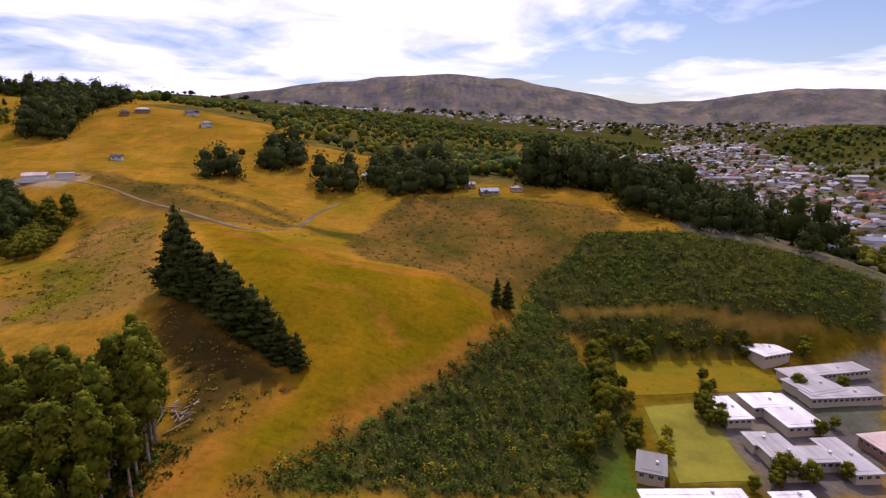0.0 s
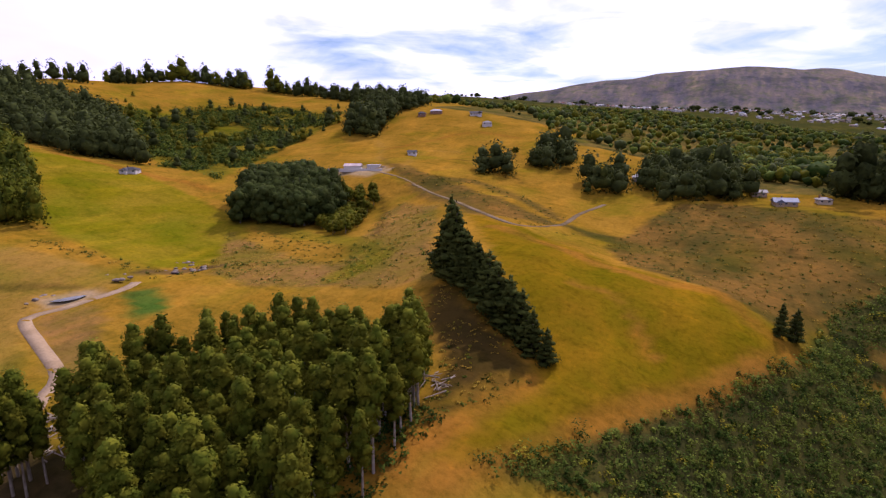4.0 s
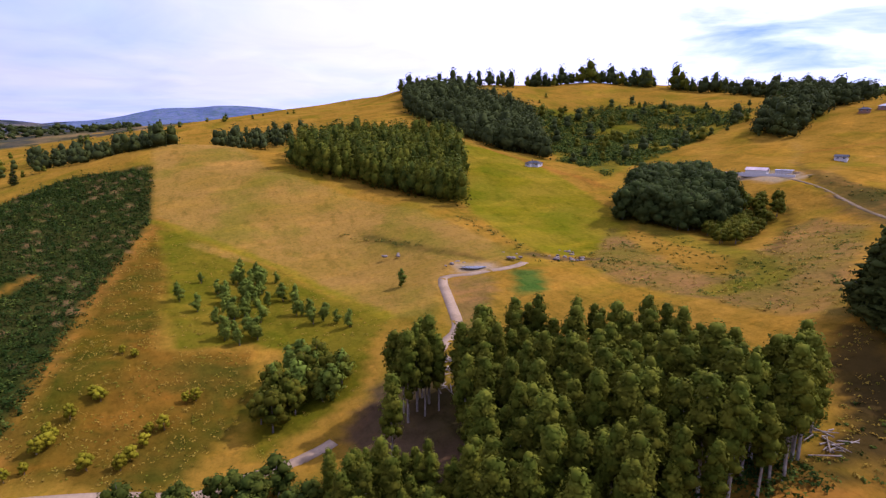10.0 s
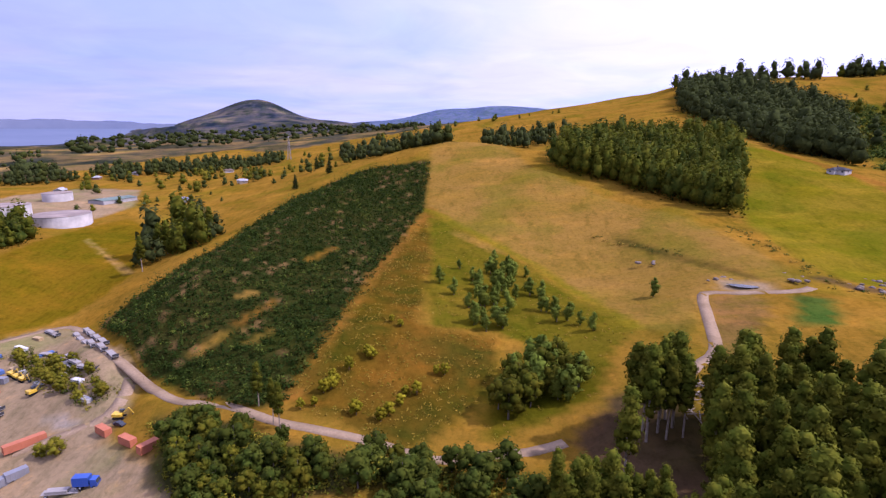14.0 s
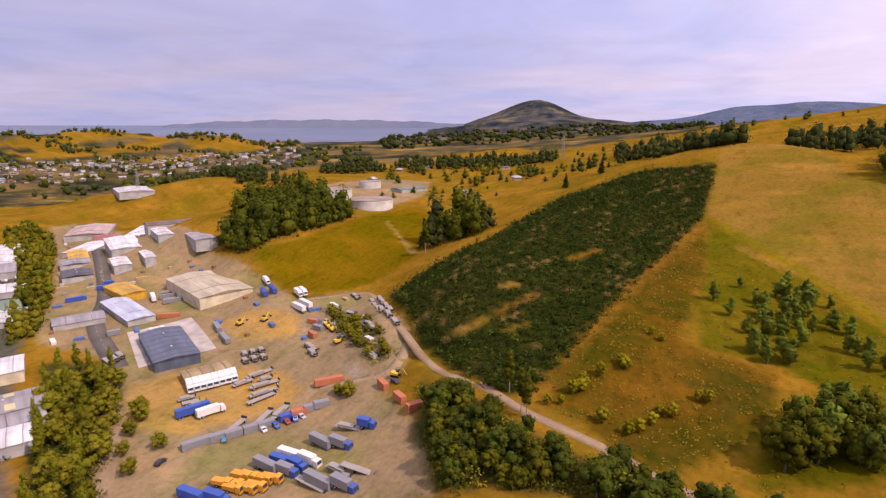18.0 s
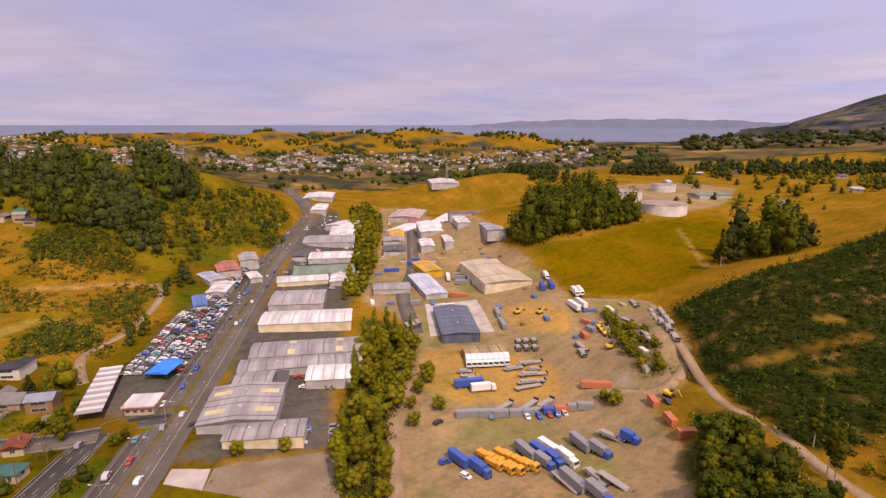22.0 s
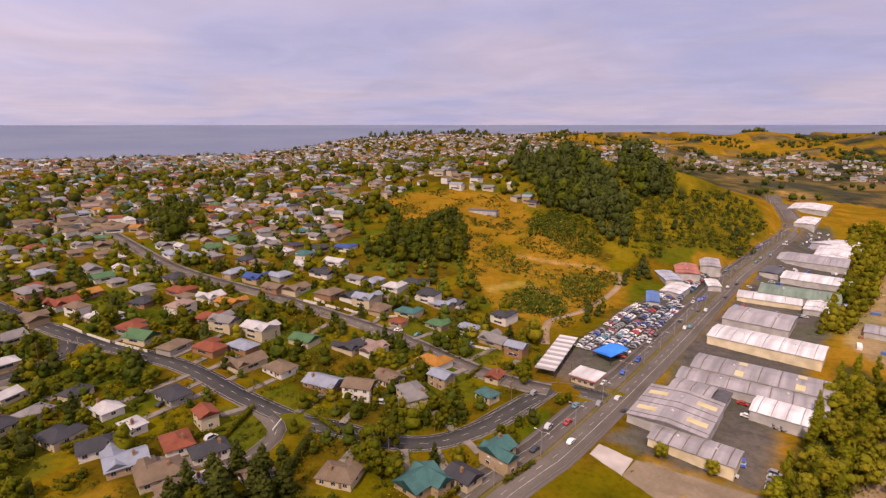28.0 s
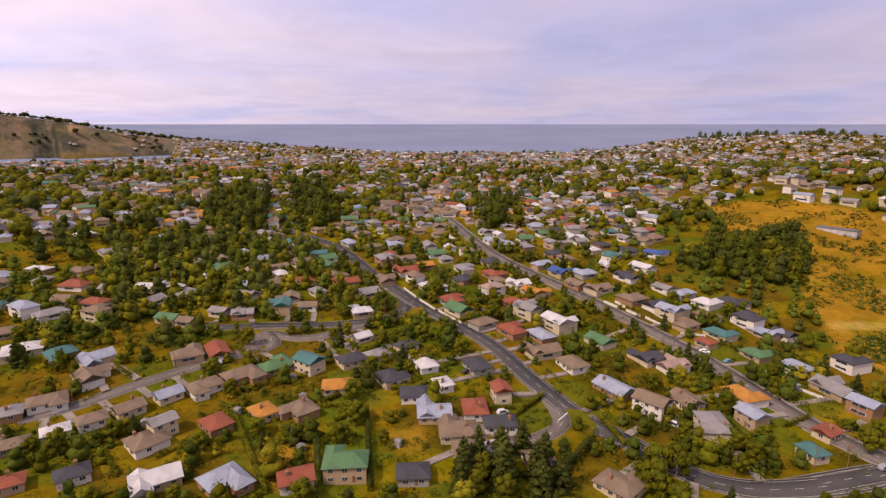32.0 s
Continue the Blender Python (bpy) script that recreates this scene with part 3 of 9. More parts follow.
WAYS = {
    'main_road': (17, [(29, -136), (23, -148), (15, -162), (9, -173), (-10, -216), (-43, -295), (-96, -426), (-135, -497), (-190, -624), (-207, -669), (-223, -766), (-261, -948)]),
    'school_road': (9, [(38, -171), (29, -188), (18, -208), (10, -218), (-10, -214)]),
    'estate_road': (8, [(14, -214), (40, -219), (91, -241), (150, -255), (264, -288), (406, -367), (546, -443)]),
    'hill_road': (9, [(15, -213), (29, -185), (46, -163), (63, -156), (81, -157), (100, -157), (126, -164), (163, -176), (213, -181), (272, -192), (347, -212), (413, -210), (469, -198)]),
    'bluff_road': (7, [(231, -183), (216, -170), (214, -155), (224, -132), (242, -108), (252, -91), (262, -84)]),
    'cross_road': (7, [(236, -103), (220, -99), (220, -85), (223, -69)]),
    'north_link': (7, [(219, -8), (217, -24), (220, -52), (222, -89), (235, -103), (216, -116), (214, -160)]),
    'close': (6, [(113, -158), (100, -148), (100, -133), (107, -124)]),
    'north_road': (22, [(431, 767), (466, 900), (606, 1213), (635, 1300)]),
    'farm_track': (4.5, [(-156, 64), (-169, 76), (-178, 86), (-206, 95), (-229, 103), (-227, 114), (-224, 137), (-228, 147)]),
    'farm_road': (3.5, [(-294, 372), (-239, 358), (-184, 334), (-131, 292), (-98, 274), (-82, 300), (-80, 344), (-72, 381)]),
    'hill_track': (4, [(-144, 30), (-140, 19), (-139, 4), (-137, -8), (-143, -25), (-148, -46), (-152, -58), (-164, -78), (-171, -97), (-183, -113), (-197, -130), (-215, -153), (-257, -194), (-260, -212), (-232, -230)]),
    'yard_spur': (5, [(-196, -130), (-185, -126), (-174, -126), (-168, -135), (-160, -150)]),
    'yard_edge_road': (8, [(-125, -246), (-100, -200), (-77, -166), (-62, -134)]),
    'depot_road': (9, [(-289, -556), (-200, -380), (-161, -321), (-133, -251)]),
    'bench_track': (4.5, [(20, -262), (22, -285), (20, -300), (13, -308), (2, -322), (-12, -354), (-20, -387), (-16, -401)]),
}



def inside(poly, x, y):
    """Which of the points lie in the polygon."""
    hit = np.zeros(len(x), bool)
    for (x0, y0), (x1, y1) in zip(poly, poly[1:] + poly[:1]):
        if y0 != y1:
            hit ^= ((y0 > y) != (y1 > y)) & (x < (x1 - x0) * (y - y0) / (y1 - y0) + x0)
    return hit


def gorse_gap(x, y):
    down, over = y * 0.43 - x * 0.9, x * 0.43 + y * 0.9
    return (rough(down / 7.0, over, 8, 71) < -0.68) | (rough(down / 5.0, over, 5, 72) < -1.05)


def curve_points(points, step=4.0):
    """A smooth line (Catmull-Rom) through plan points, about every step metres."""
    p = np.array([points[0]] + list(points) + [points[-1]], float)
    out = []
    for i in range(1, len(p) - 2):
        n = max(2, int(np.hypot(*(p[i + 1] - p[i])) / step))
        for k in range(n):
            t = k / n
            out.append(0.5 * (2 * p[i] + (p[i + 1] - p[i - 1]) * t + (2 * p[i - 1] - 5 * p[i] + 4 * p[i + 1] - p[i + 2]) * t * t
                              + (3 * p[i] - p[i - 1] - 3 * p[i + 1] + p[i + 2]) * t ** 3))
    out.append(p[-2])
    return np.array(out)


WAY_LINES = {k: (w, curve_points(p)) for k, (w, p) in WAYS.items()}


def way_heights(line):
    """Levels along a way, evened out over some thirty metres."""
    z = height(line[:, 0], line[:, 1])
    n = min(9, len(z) // 2 * 2 - 1)
    pad = np.concatenate([[z[0]] * (n // 2), z, [z[-1]] * (n // 2)])
    return np.convolve(pad, np.ones(n) / n, "valid")


WAY_LEVELS = {k: way_heights(line) for k, (w, line) in WAY_LINES.items()}


def land_material():
    """Grass and earth: the cover's colour, with tufts, worn straw, green flushes and downhill streaks."""
    m = bpy.data.materials.new("land")
    m.use_nodes = True
    n, l = m.node_tree.nodes, m.node_tree.links
    b = n["Principled BSDF"]
    b.inputs["Roughness"].default_value, b.inputs["Specular IOR Level"].default_value = 1.0, 0.0
    tc = n.new("ShaderNodeTexCoord")
    at = n.new("ShaderNodeAttribute")
    at.attribute_name = "cover"
    last = at.outputs["Color"]

    def noise(scale, detail, stretch=None, roughness=0.6):
        t = n.new("ShaderNodeTexNoise")
        t.inputs["Scale"].default_value, t.inputs["Detail"].default_value, t.inputs["Roughness"].default_value = scale, detail, roughness
        if stretch:
            mp = n.new("ShaderNodeMapping")
            mp.inputs["Scale"].default_value, mp.inputs["Rotation"].default_value = stretch[0], (0, 0, stretch[1])
            l.new(tc.outputs["Object"], mp.inputs[0])
            l.new(mp.outputs[0], t.inputs["Vector"])
        else:
            l.new(tc.outputs["Object"], t.inputs["Vector"])
        return t.outputs[0]

    # each layer: noise, its range, the tint it multiplies in
    for source, lo, hi, tint in ((noise(0.022, 5), 0.48, 0.66, (0.72, 0.90, 0.62)), (noise(0.06, 6, ((1.0, 0.35, 1.0), 0.7)), 0.50, 0.68, (1.30, 1.20, 1.10)),
                                 (noise(0.13, 6, ((0.4, 1.0, 1.0), 0.3)), 0.52, 0.70, (0.70, 0.74, 0.70)), (noise(0.45, 7, None, 0.72), 0.46, 0.72, (0.62, 0.66, 0.62)),
                                 (noise(0.30, 5), 0.56, 0.70, (1.22, 1.14, 1.0))):
        ramp = n.new("ShaderNodeMapRange")
        ramp.inputs[1].default_value, ramp.inputs[2].default_value = lo, hi
        l.new(source, ramp.inputs[0])
        mix = n.new("ShaderNodeMix")
        mix.data_type, mix.blend_type = "RGBA", "MULTIPLY"
        l.new(ramp.outputs[0], mix.inputs[0])
        l.new(last, mix.inputs[6])
        mix.inputs[7].default_value = (*tint, 1)
        last = mix.outputs[2]
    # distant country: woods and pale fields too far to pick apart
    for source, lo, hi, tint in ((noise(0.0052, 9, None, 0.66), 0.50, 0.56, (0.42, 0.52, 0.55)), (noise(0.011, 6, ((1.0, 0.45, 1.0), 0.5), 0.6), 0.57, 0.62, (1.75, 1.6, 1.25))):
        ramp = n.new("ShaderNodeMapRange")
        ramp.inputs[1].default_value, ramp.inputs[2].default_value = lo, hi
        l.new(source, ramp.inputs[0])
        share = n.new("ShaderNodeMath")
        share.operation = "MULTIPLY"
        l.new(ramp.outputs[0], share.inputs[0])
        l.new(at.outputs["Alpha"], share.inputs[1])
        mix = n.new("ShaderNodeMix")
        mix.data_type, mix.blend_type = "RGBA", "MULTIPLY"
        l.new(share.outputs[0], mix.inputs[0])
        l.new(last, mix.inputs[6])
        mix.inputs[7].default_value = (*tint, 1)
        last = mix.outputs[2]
    l.new(last, b.inputs["Base Color"])
    bump = n.new("ShaderNodeBump")
    bump.inputs["Strength"].default_value, bump.inputs["Distance"].default_value = 0.7, 0.5
    l.new(noise(0.5, 7), bump.inputs["Height"])
    l.new(bump.outputs[0], b.inputs["Normal"])
    return m


def build_ground():
    ax = axis(3.6, 420, 1.034, 5000.0)
    gx, gy = np.meshgrid(ax, ax)
    x, y = gx.ravel(), gy.ravel()
    r = np.hypot(x, y)
    yaw = (np.degrees(np.arctan2(-x, y)) + 3.0 * rough(x, y, 300, 41)) % 360
    rr = r * (1 + 0.10 * rough(x, y, 350, 42))
    z = height(x, y)
    z += np.clip(1 - r / 900, 0, 1) * 0.35 * rough(x, y, 14, 9)
    # ways are cut into the slope
    for key, (w, line) in WAY_LINES.items():
        lz = WAY_LEVELS[key]
        reach = w / 2 + 9
        box = np.nonzero((x > line[:, 0].min() - reach) & (x < line[:, 0].max() + reach) & (y > line[:, 1].min() - reach) & (y < line[:, 1].max() + reach))[0]
        for i in range(0, len(box), 20000):
            b = box[i:i + 20000]
            d = np.hypot(x[b, None] - line[None, :, 0], y[b, None] - line[None, :, 1])
            k = d.argmin(1)
            near = d[np.arange(len(b)), k]
            f = np.clip((reach - near) / 6.0, 0, 1)
            z[b] = z[b] * (1 - f) + (lz[k] - 0.14) * f
    # the coast falls away to the sea
    sea = np.clip((yaw - 116) / 22, 0, 1) * np.clip((254 - yaw) / 4, 0, 1)
    z -= sea * np.clip((rr - 2450) / 200, 0, 1) * 260
    name = np.full(len(x), "gold", dtype=object)
    name[(yaw > 174) & (yaw < 312)] = "suburb"
    name[(yaw > 306) & (yaw < 336) & (r > 330)] = "town"
    name[(yaw > 334) & (rr > 430) | (yaw < 14) & (rr > 520) | (yaw < 26) & (rr > 720)] = "north"
    name[((yaw > 300) | (yaw < 40)) & (rr > 1150)] = "bush"
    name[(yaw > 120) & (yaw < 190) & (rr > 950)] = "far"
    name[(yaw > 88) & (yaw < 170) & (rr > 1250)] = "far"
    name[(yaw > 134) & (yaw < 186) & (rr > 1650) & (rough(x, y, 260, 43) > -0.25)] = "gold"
    # from here outwards the covers have haze mixed into their colour
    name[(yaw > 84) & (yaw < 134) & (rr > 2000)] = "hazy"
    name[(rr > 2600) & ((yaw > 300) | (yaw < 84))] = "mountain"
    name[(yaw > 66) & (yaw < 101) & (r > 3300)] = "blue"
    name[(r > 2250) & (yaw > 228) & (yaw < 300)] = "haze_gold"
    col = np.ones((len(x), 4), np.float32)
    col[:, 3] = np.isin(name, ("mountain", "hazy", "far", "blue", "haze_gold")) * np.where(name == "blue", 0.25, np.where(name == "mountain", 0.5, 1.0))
    patch = np.where(r > 900, 0.5 + 0.9 * rough(x, y, 220, 33) + 0.4 * rough(x, y, 70, 34), 0.5 + 0.55 * rough(x, y, 60, 31) + 0.35 * rough(x, y, 13, 32))
    patch = np.clip(patch, 0, 1)[:, None]

    def tone(key, k):
        a, b = TONES[key]
        return np.array(a) * (1 - patch[k]) + np.array(b) * patch[k]

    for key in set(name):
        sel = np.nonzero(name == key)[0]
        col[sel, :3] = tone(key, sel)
    # gardens: each plot has its own grass
    plot = np.nonzero((name == "suburb") & (r < 620))[0]
    pu, pv = (x[plot] * 0.42 + y[plot] * 0.91) / 19, (x[plot] * 0.91 - y[plot] * 0.42) / 15
    dice = (np.floor(pu) * 12.9898 + np.floor(pv) * 78.233) % 1.0 * 7.13 % 1.0
    for k, key in enumerate(("lawn", "suburb", "garden", "suburb", "garden", "green")):
        sel = plot[(dice * 6).astype(int) == k]
        col[sel, :3] = 0.25 * col[sel, :3] + 0.75 * tone(key, sel)
    # the cover's outlines: a slight wobble, and a soft edge as wide as the grass that grows over it
    for cover, poly in COVER.values():
        px, py = zip(*poly)
        box = np.nonzero((x > min(px) - 9) & (x < max(px) + 9) & (y > min(py) - 9) & (y < max(py) + 9))[0]
        share = np.zeros(len(box))
        wx, wy = x[box] + 1.2 * rough(x[box], y[box], 15, 21), y[box] + 1.2 * rough(x[box], y[box], 15, 22)
        for ox, oy in ((0, 0), (1.6, 0.6), (-0.6, 1.6), (-1.6, -0.6), (0.6, -1.6), (1.1, -1.1), (-1.1, 1.1)):
            share += inside(poly, wx + ox, wy + oy)
        share = (share / 7)[:, None]
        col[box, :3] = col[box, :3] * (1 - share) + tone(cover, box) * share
    # bare streaks run down the gorse slope
    box = np.nonzero(inside(COVER["gorse"][1], x, y))[0]
    bare = box[gorse_gap(x[box], y[box])]
    col[bare, :3] = np.array([0.165, 0.098, 0.034]) * (1 - 0.3 * patch[bare])
    for cover, width, line in RIMS.values():
        line = curve_points(line, 3.0)
        box = np.nonzero((x > line[:, 0].min() - width) & (x < line[:, 0].max() + width) & (y > line[:, 1].min() - width) & (y < line[:, 1].max() + width))[0]
        d = np.hypot(x[box, None] - line[None, :, 0], y[box, None] - line[None, :, 1]).min(1) + 1.2 * rough(x[box], y[box], 11, 23)
        share = (0.85 * np.clip((width / 2 + 1.5 - d) / 3.0, 0, 1))[:, None]
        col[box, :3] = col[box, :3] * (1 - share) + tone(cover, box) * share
    me = bpy.data.meshes.new("ground")
    n = len(ax)
    i = np.arange(n * n).reshape(n, n)
    quads = np.stack([i[:-1, :-1], i[:-1, 1:], i[1:, 1:], i[1:, :-1]], -1).reshape(-1, 4)
    me.vertices.add(len(x))
    me.vertices.foreach_set("co", np.stack([x, y, z], 1).ravel().astype(np.float32))
    me.loops.add(quads.size)
    me.loops.foreach_set("vertex_index", quads.ravel().astype(np.int32))
    me.polygons.add(len(quads))
    me.polygons.foreach_set("loop_start", np.arange(0, quads.size, 4, dtype=np.int32))
    me.polygons.foreach_set("use_smooth", np.ones(len(quads), bool))
    me.update(calc_edges=True)
    at = me.color_attributes.new("cover", "FLOAT_COLOR", "POINT")
    at.data.foreach_set("color", col.ravel())
    me.materials.append(land_material())
    return tagged(new("ground", me), "rolling land of dry golden pasture, bush slopes and gravel yards", "ground", kind="structure")


ground = build_ground()

# ---- building tools ----
class Geo:
    """Collects faces with material slots, then becomes one mesh."""

    def __init__(self):
        self.v, self.f, self.m = [], [], []

    def add(self, verts, faces, slot=0):
        k = len(self.v)
        self.v.extend(tuple(p) for p in verts)
        self.f.extend(tuple(k + i for i in f) for f in faces)
        self.m.extend([slot] * len(faces))
        return self

    def box(self, x0, y0, z0, x1, y1, z1, slot=0):
        v = [(x, y, z) for z in (z0, z1) for y in (y0, y1) for x in (x0, x1)]
        return self.add(v, [(0, 2, 3, 1), (4, 5, 7, 6), (0, 1, 5, 4), (2, 6, 7, 3), (0, 4, 6, 2), (1, 3, 7, 5)], slot)

    def tube(self, a, b, r0, r1, n=7, slot=0):
        a, b = Vector(a), Vector(b)
        d = (b - a).normalized()
        u = d.orthogonal().normalized()
        w = d.cross(u)
        ring = [(math.cos(6.28318 * i / n), math.sin(6.28318 * i / n)) for i in range(n)]
        v = [a + (u * c + w * s) * r0 for c, s in ring] + [b + (u * c + w * s) * r1 for c, s in ring]
        f = [(i, (i + 1) % n, n + (i + 1) % n, n + i) for i in range(n)] + [tuple(range(n))[::-1], tuple(range(n, 2 * n))]
        return self.add(v, f, slot)

    def prism(self, outline, y0, y1, slot=0):
        """An outline in x, z drawn out along y."""
        n = len(outline)
        v = [(x, y0, z) for x, z in outline] + [(x, y1, z) for x, z in outline]
        return self.add(v, [tuple(range(n)), tuple(range(n, 2 * n))[::-1]] + [(i, n + i, n + (i + 1) % n, (i + 1) % n) for i in range(n)], slot)

    def mesh(self, name, *mats):
        me = bpy.data.meshes.new(name)
        me.from_pydata(self.v, [], self.f)
        for m in mats:
            me.materials.append(m)
        me.polygons.foreach_set("material_index", self.m)
        bm = bmesh.new()
        bm.from_mesh(me)
        bmesh.ops.recalc_face_normals(bm, faces=bm.faces)
        bm.to_mesh(me)
        bm.free()
        return me


def part(name, me, parent, label="", at=None):
    ob = new(name, me)
    ob.parent = parent
    if at is not None:
        ob.matrix_basis = at
    if label:
        tagged(ob, label)
    return ob


def thing(name, m, label, category, group="", kind=""):
    ob = new(name)
    ob.matrix_basis = m
    ob.empty_display_size = 0.5
    return tagged(ob, label, category, group, kind)


def scatter(poly, gap, seed, jitter=0.45):
    """Points about gap metres apart inside a plan polygon."""
    g = np.random.default_rng(seed)
    px, py = np.array(poly, float).T
    gx, gy = np.meshgrid(np.arange(px.min(), px.max(), gap), np.arange(py.min(), py.max(), gap))
    x, y = gx.ravel() + g.uniform(-jitter, jitter, gx.size) * gap, gy.ravel() + g.uniform(-jitter, jitter, gx.size) * gap
    k = inside([tuple(p) for p in poly], x, y)
    return np.stack([x[k], y[k]], 1)


def raw_mesh(name, verts, faces, mats, slots=None, smooth=False, normals=None):
    """A mesh from numpy arrays; all faces have the same number of corners."""
    me = bpy.data.meshes.new(name)
    faces = np.asarray(faces, np.int32)
    me.vertices.add(len(verts))
    me.vertices.foreach_set("co", np.asarray(verts, np.float32).ravel())
    me.loops.add(faces.size)
    me.loops.foreach_set("vertex_index", faces.ravel())
    me.polygons.add(len(faces))
    me.polygons.foreach_set("loop_start", np.arange(0, faces.size, faces.shape[1], dtype=np.int32))
    for m in mats:
        me.materials.append(m)
    if slots is not None:
        me.polygons.foreach_set("material_index", np.asarray(slots, np.int32))
    if smooth:
        me.polygons.foreach_set("use_smooth", np.ones(len(faces), bool))
    me.update(calc_edges=True)
    if normals is not None:
        me.polygons.foreach_set("use_smooth", np.ones(len(faces), bool))
        me.attributes.new("custom_normal", "FLOAT_VECTOR", "POINT").data.foreach_set("vector", np.asarray(normals, np.float32).ravel())
        me.update()
    return me


def unit(v):
    return v / (np.linalg.norm(v, axis=-1, keepdims=True) + 1e-9)


def leaves(centres, outward, size, g, up=0.35, wild=0.42):
    """Small leaf sprays: one three-cornered blade each, turned outwards with much jitter, shaded softly as part of its leaf mass."""
    n = len(centres)
    nrm = outward * 1.0 + g.normal(size=(n, 3)) * wild
    nrm[:, 2] += up
    nrm = unit(nrm)
    u = unit(np.cross(nrm, g.normal(size=(n, 3))))
    w = np.cross(nrm, u)
    s = (size * g.uniform(0.6, 1.35, n))[:, None]
    v = np.stack([centres - u * s * 1.05, centres + (u * 0.6 - w * 0.8) * s, centres + (u * 0.6 + w * 0.8) * s], 1).reshape(-1, 3)
    soft = unit(outward + 0.45 * nrm)
    return v, np.arange(3 * n).reshape(n, 3), np.repeat(soft, 3, 0)


_u = np.array([(x, y, z) for x in (-1, 0, 1) for y in (-1, 0, 1) for z in (-1, 0, 1) if (x, y, z) != (0, 0, 0)], float)
_index = {tuple(int(k) for k in p): i for i, p in enumerate(_u)}
BALL_V = _u / np.linalg.norm(_u, axis=1)[:, None]
BALL_F = []
for _ax in range(3):
    for _sg in (-1, 1):
        for _p in (-1, 0):
            for _q in (-1, 0):
                _c = []
                for _dp, _dq in ((0, 0), (1, 0), (1, 1), (0, 1)):
                    _k = [0, 0, 0]
                    _k[_ax], _k[(_ax + 1) % 3], _k[(_ax + 2) % 3] = _sg, _p + _dp, _q + _dq
                    _c.append(_index[tuple(_k)])
                BALL_F.append(_c if _sg > 0 else _c[::-1])
BALL_F = np.array(BALL_F)


_gold = (1 + 5 ** 0.5) / 2
ICO_V = np.array([(-1, _gold, 0), (1, _gold, 0), (-1, -_gold, 0), (1, -_gold, 0), (0, -1, _gold), (0, 1, _gold), (0, -1, -_gold), (0, 1, -_gold), (_gold, 0, -1), (_gold, 0, 1), (-_gold, 0, -1), (-_gold, 0, 1)]) / 1.9
ICO_F = np.array([(0, 11, 5), (0, 5, 1), (0, 1, 7), (0, 7, 10), (0, 10, 11), (1, 5, 9), (5, 11, 4), (11, 10, 2), (10, 7, 6), (7, 1, 8),
                  (3, 9, 4), (3, 4, 2), (3, 2, 6), (3, 6, 8), (3, 8, 9), (4, 9, 5), (2, 4, 11), (6, 2, 10), (8, 6, 7), (9, 8, 1)])


def hearts(centres, radii, g, jag=0.22, coarse=False):
    """The dense, lumpy inside of each leaf mass."""
    n = len(centres)
    bv, bf = (ICO_V, ICO_F) if coarse else (BALL_V, BALL_F)
    k = 1 + g.uniform(-jag, jag, (n, len(bv), 1))
    v = np.asarray(centres)[:, None, :] + bv[None] * np.asarray(radii)[:, None, :] * k
    tri = bf if coarse else np.concatenate([bf[:, :3], bf[:, [0, 2, 3]]])
    f = tri[None] + (np.arange(n) * len(bv))[:, None, None]
    return v.reshape(-1, 3), f.reshape(-1, 3), np.tile(unit(bv), (n, 1))


def join(*pieces):
    vs, fs, ns, k = [], [], [], 0
    for v, f, nn in pieces:
        vs.append(v)
        fs.append(f + k)
        ns.append(nn)
        k += len(v)
    return np.concatenate(vs), np.concatenate(fs), np.concatenate(ns)


def lobes_to_leaves(lobes, count, size, g, shell=0.55, up=0.35, heart=0.74):
    """Leaf sprays spread over the outer shells of a set of ellipsoids (x, y, z, rx, ry, rz), with a dense heart in each."""
    lobes = np.array(lobes, float)
    vol = (lobes[:, 3] * lobes[:, 4] + lobes[:, 4] * lobes[:, 5] + lobes[:, 3] * lobes[:, 5])
    pick = g.choice(len(lobes), count, p=vol / vol.sum())
    d = unit(g.normal(size=(count, 3)))
    r = g.uniform(shell, 1.12, count)[:, None]
    at = lobes[pick, :3] + d * lobes[pick, 3:] * r
    # the crown as a whole turns its leaves outwards too
    mid = lobes[:, :3].mean(0)
    reach = np.ptp(lobes[:, :3], axis=0) / 2 + lobes[:, 3:].mean(0)
    out = unit((at - mid) / reach)
    sprays = leaves(at, unit(d * 0.75 + out * 0.55), size, g, up)
    return join(sprays, hearts(lobes[:, :3], lobes[:, 3:] * heart, g, 0.25, True))


def build_water():
    """The sea: a sheet from the coast to the horizon."""
    v, f = [], []
    rings = [2480, 2800, 3400, 4000, 4600, 4930]
    yaws = np.radians(np.arange(112, 272, 2.5))
    for q in rings:
        for a in yaws:
            v.append((-math.sin(a) * q, math.cos(a) * q, -14 + 123.5 * ((q - 2480) / 2450)))
    n = len(yaws)
    for j in range(len(rings) - 1):
        f += [(j * n + i, j * n + i + 1, (j + 1) * n + i + 1, (j + 1) * n + i) for i in range(n - 1)]
    k = len(v)
    v += [(1700, 300, -3), (2500, 300, -3), (2500, -700, -3), (1700, -700, -3)]
    f.append((k, k + 3, k + 2, k + 1))
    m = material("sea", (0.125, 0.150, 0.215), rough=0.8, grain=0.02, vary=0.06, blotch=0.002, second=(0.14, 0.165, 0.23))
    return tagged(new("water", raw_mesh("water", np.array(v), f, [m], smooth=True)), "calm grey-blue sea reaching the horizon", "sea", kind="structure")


build_water()


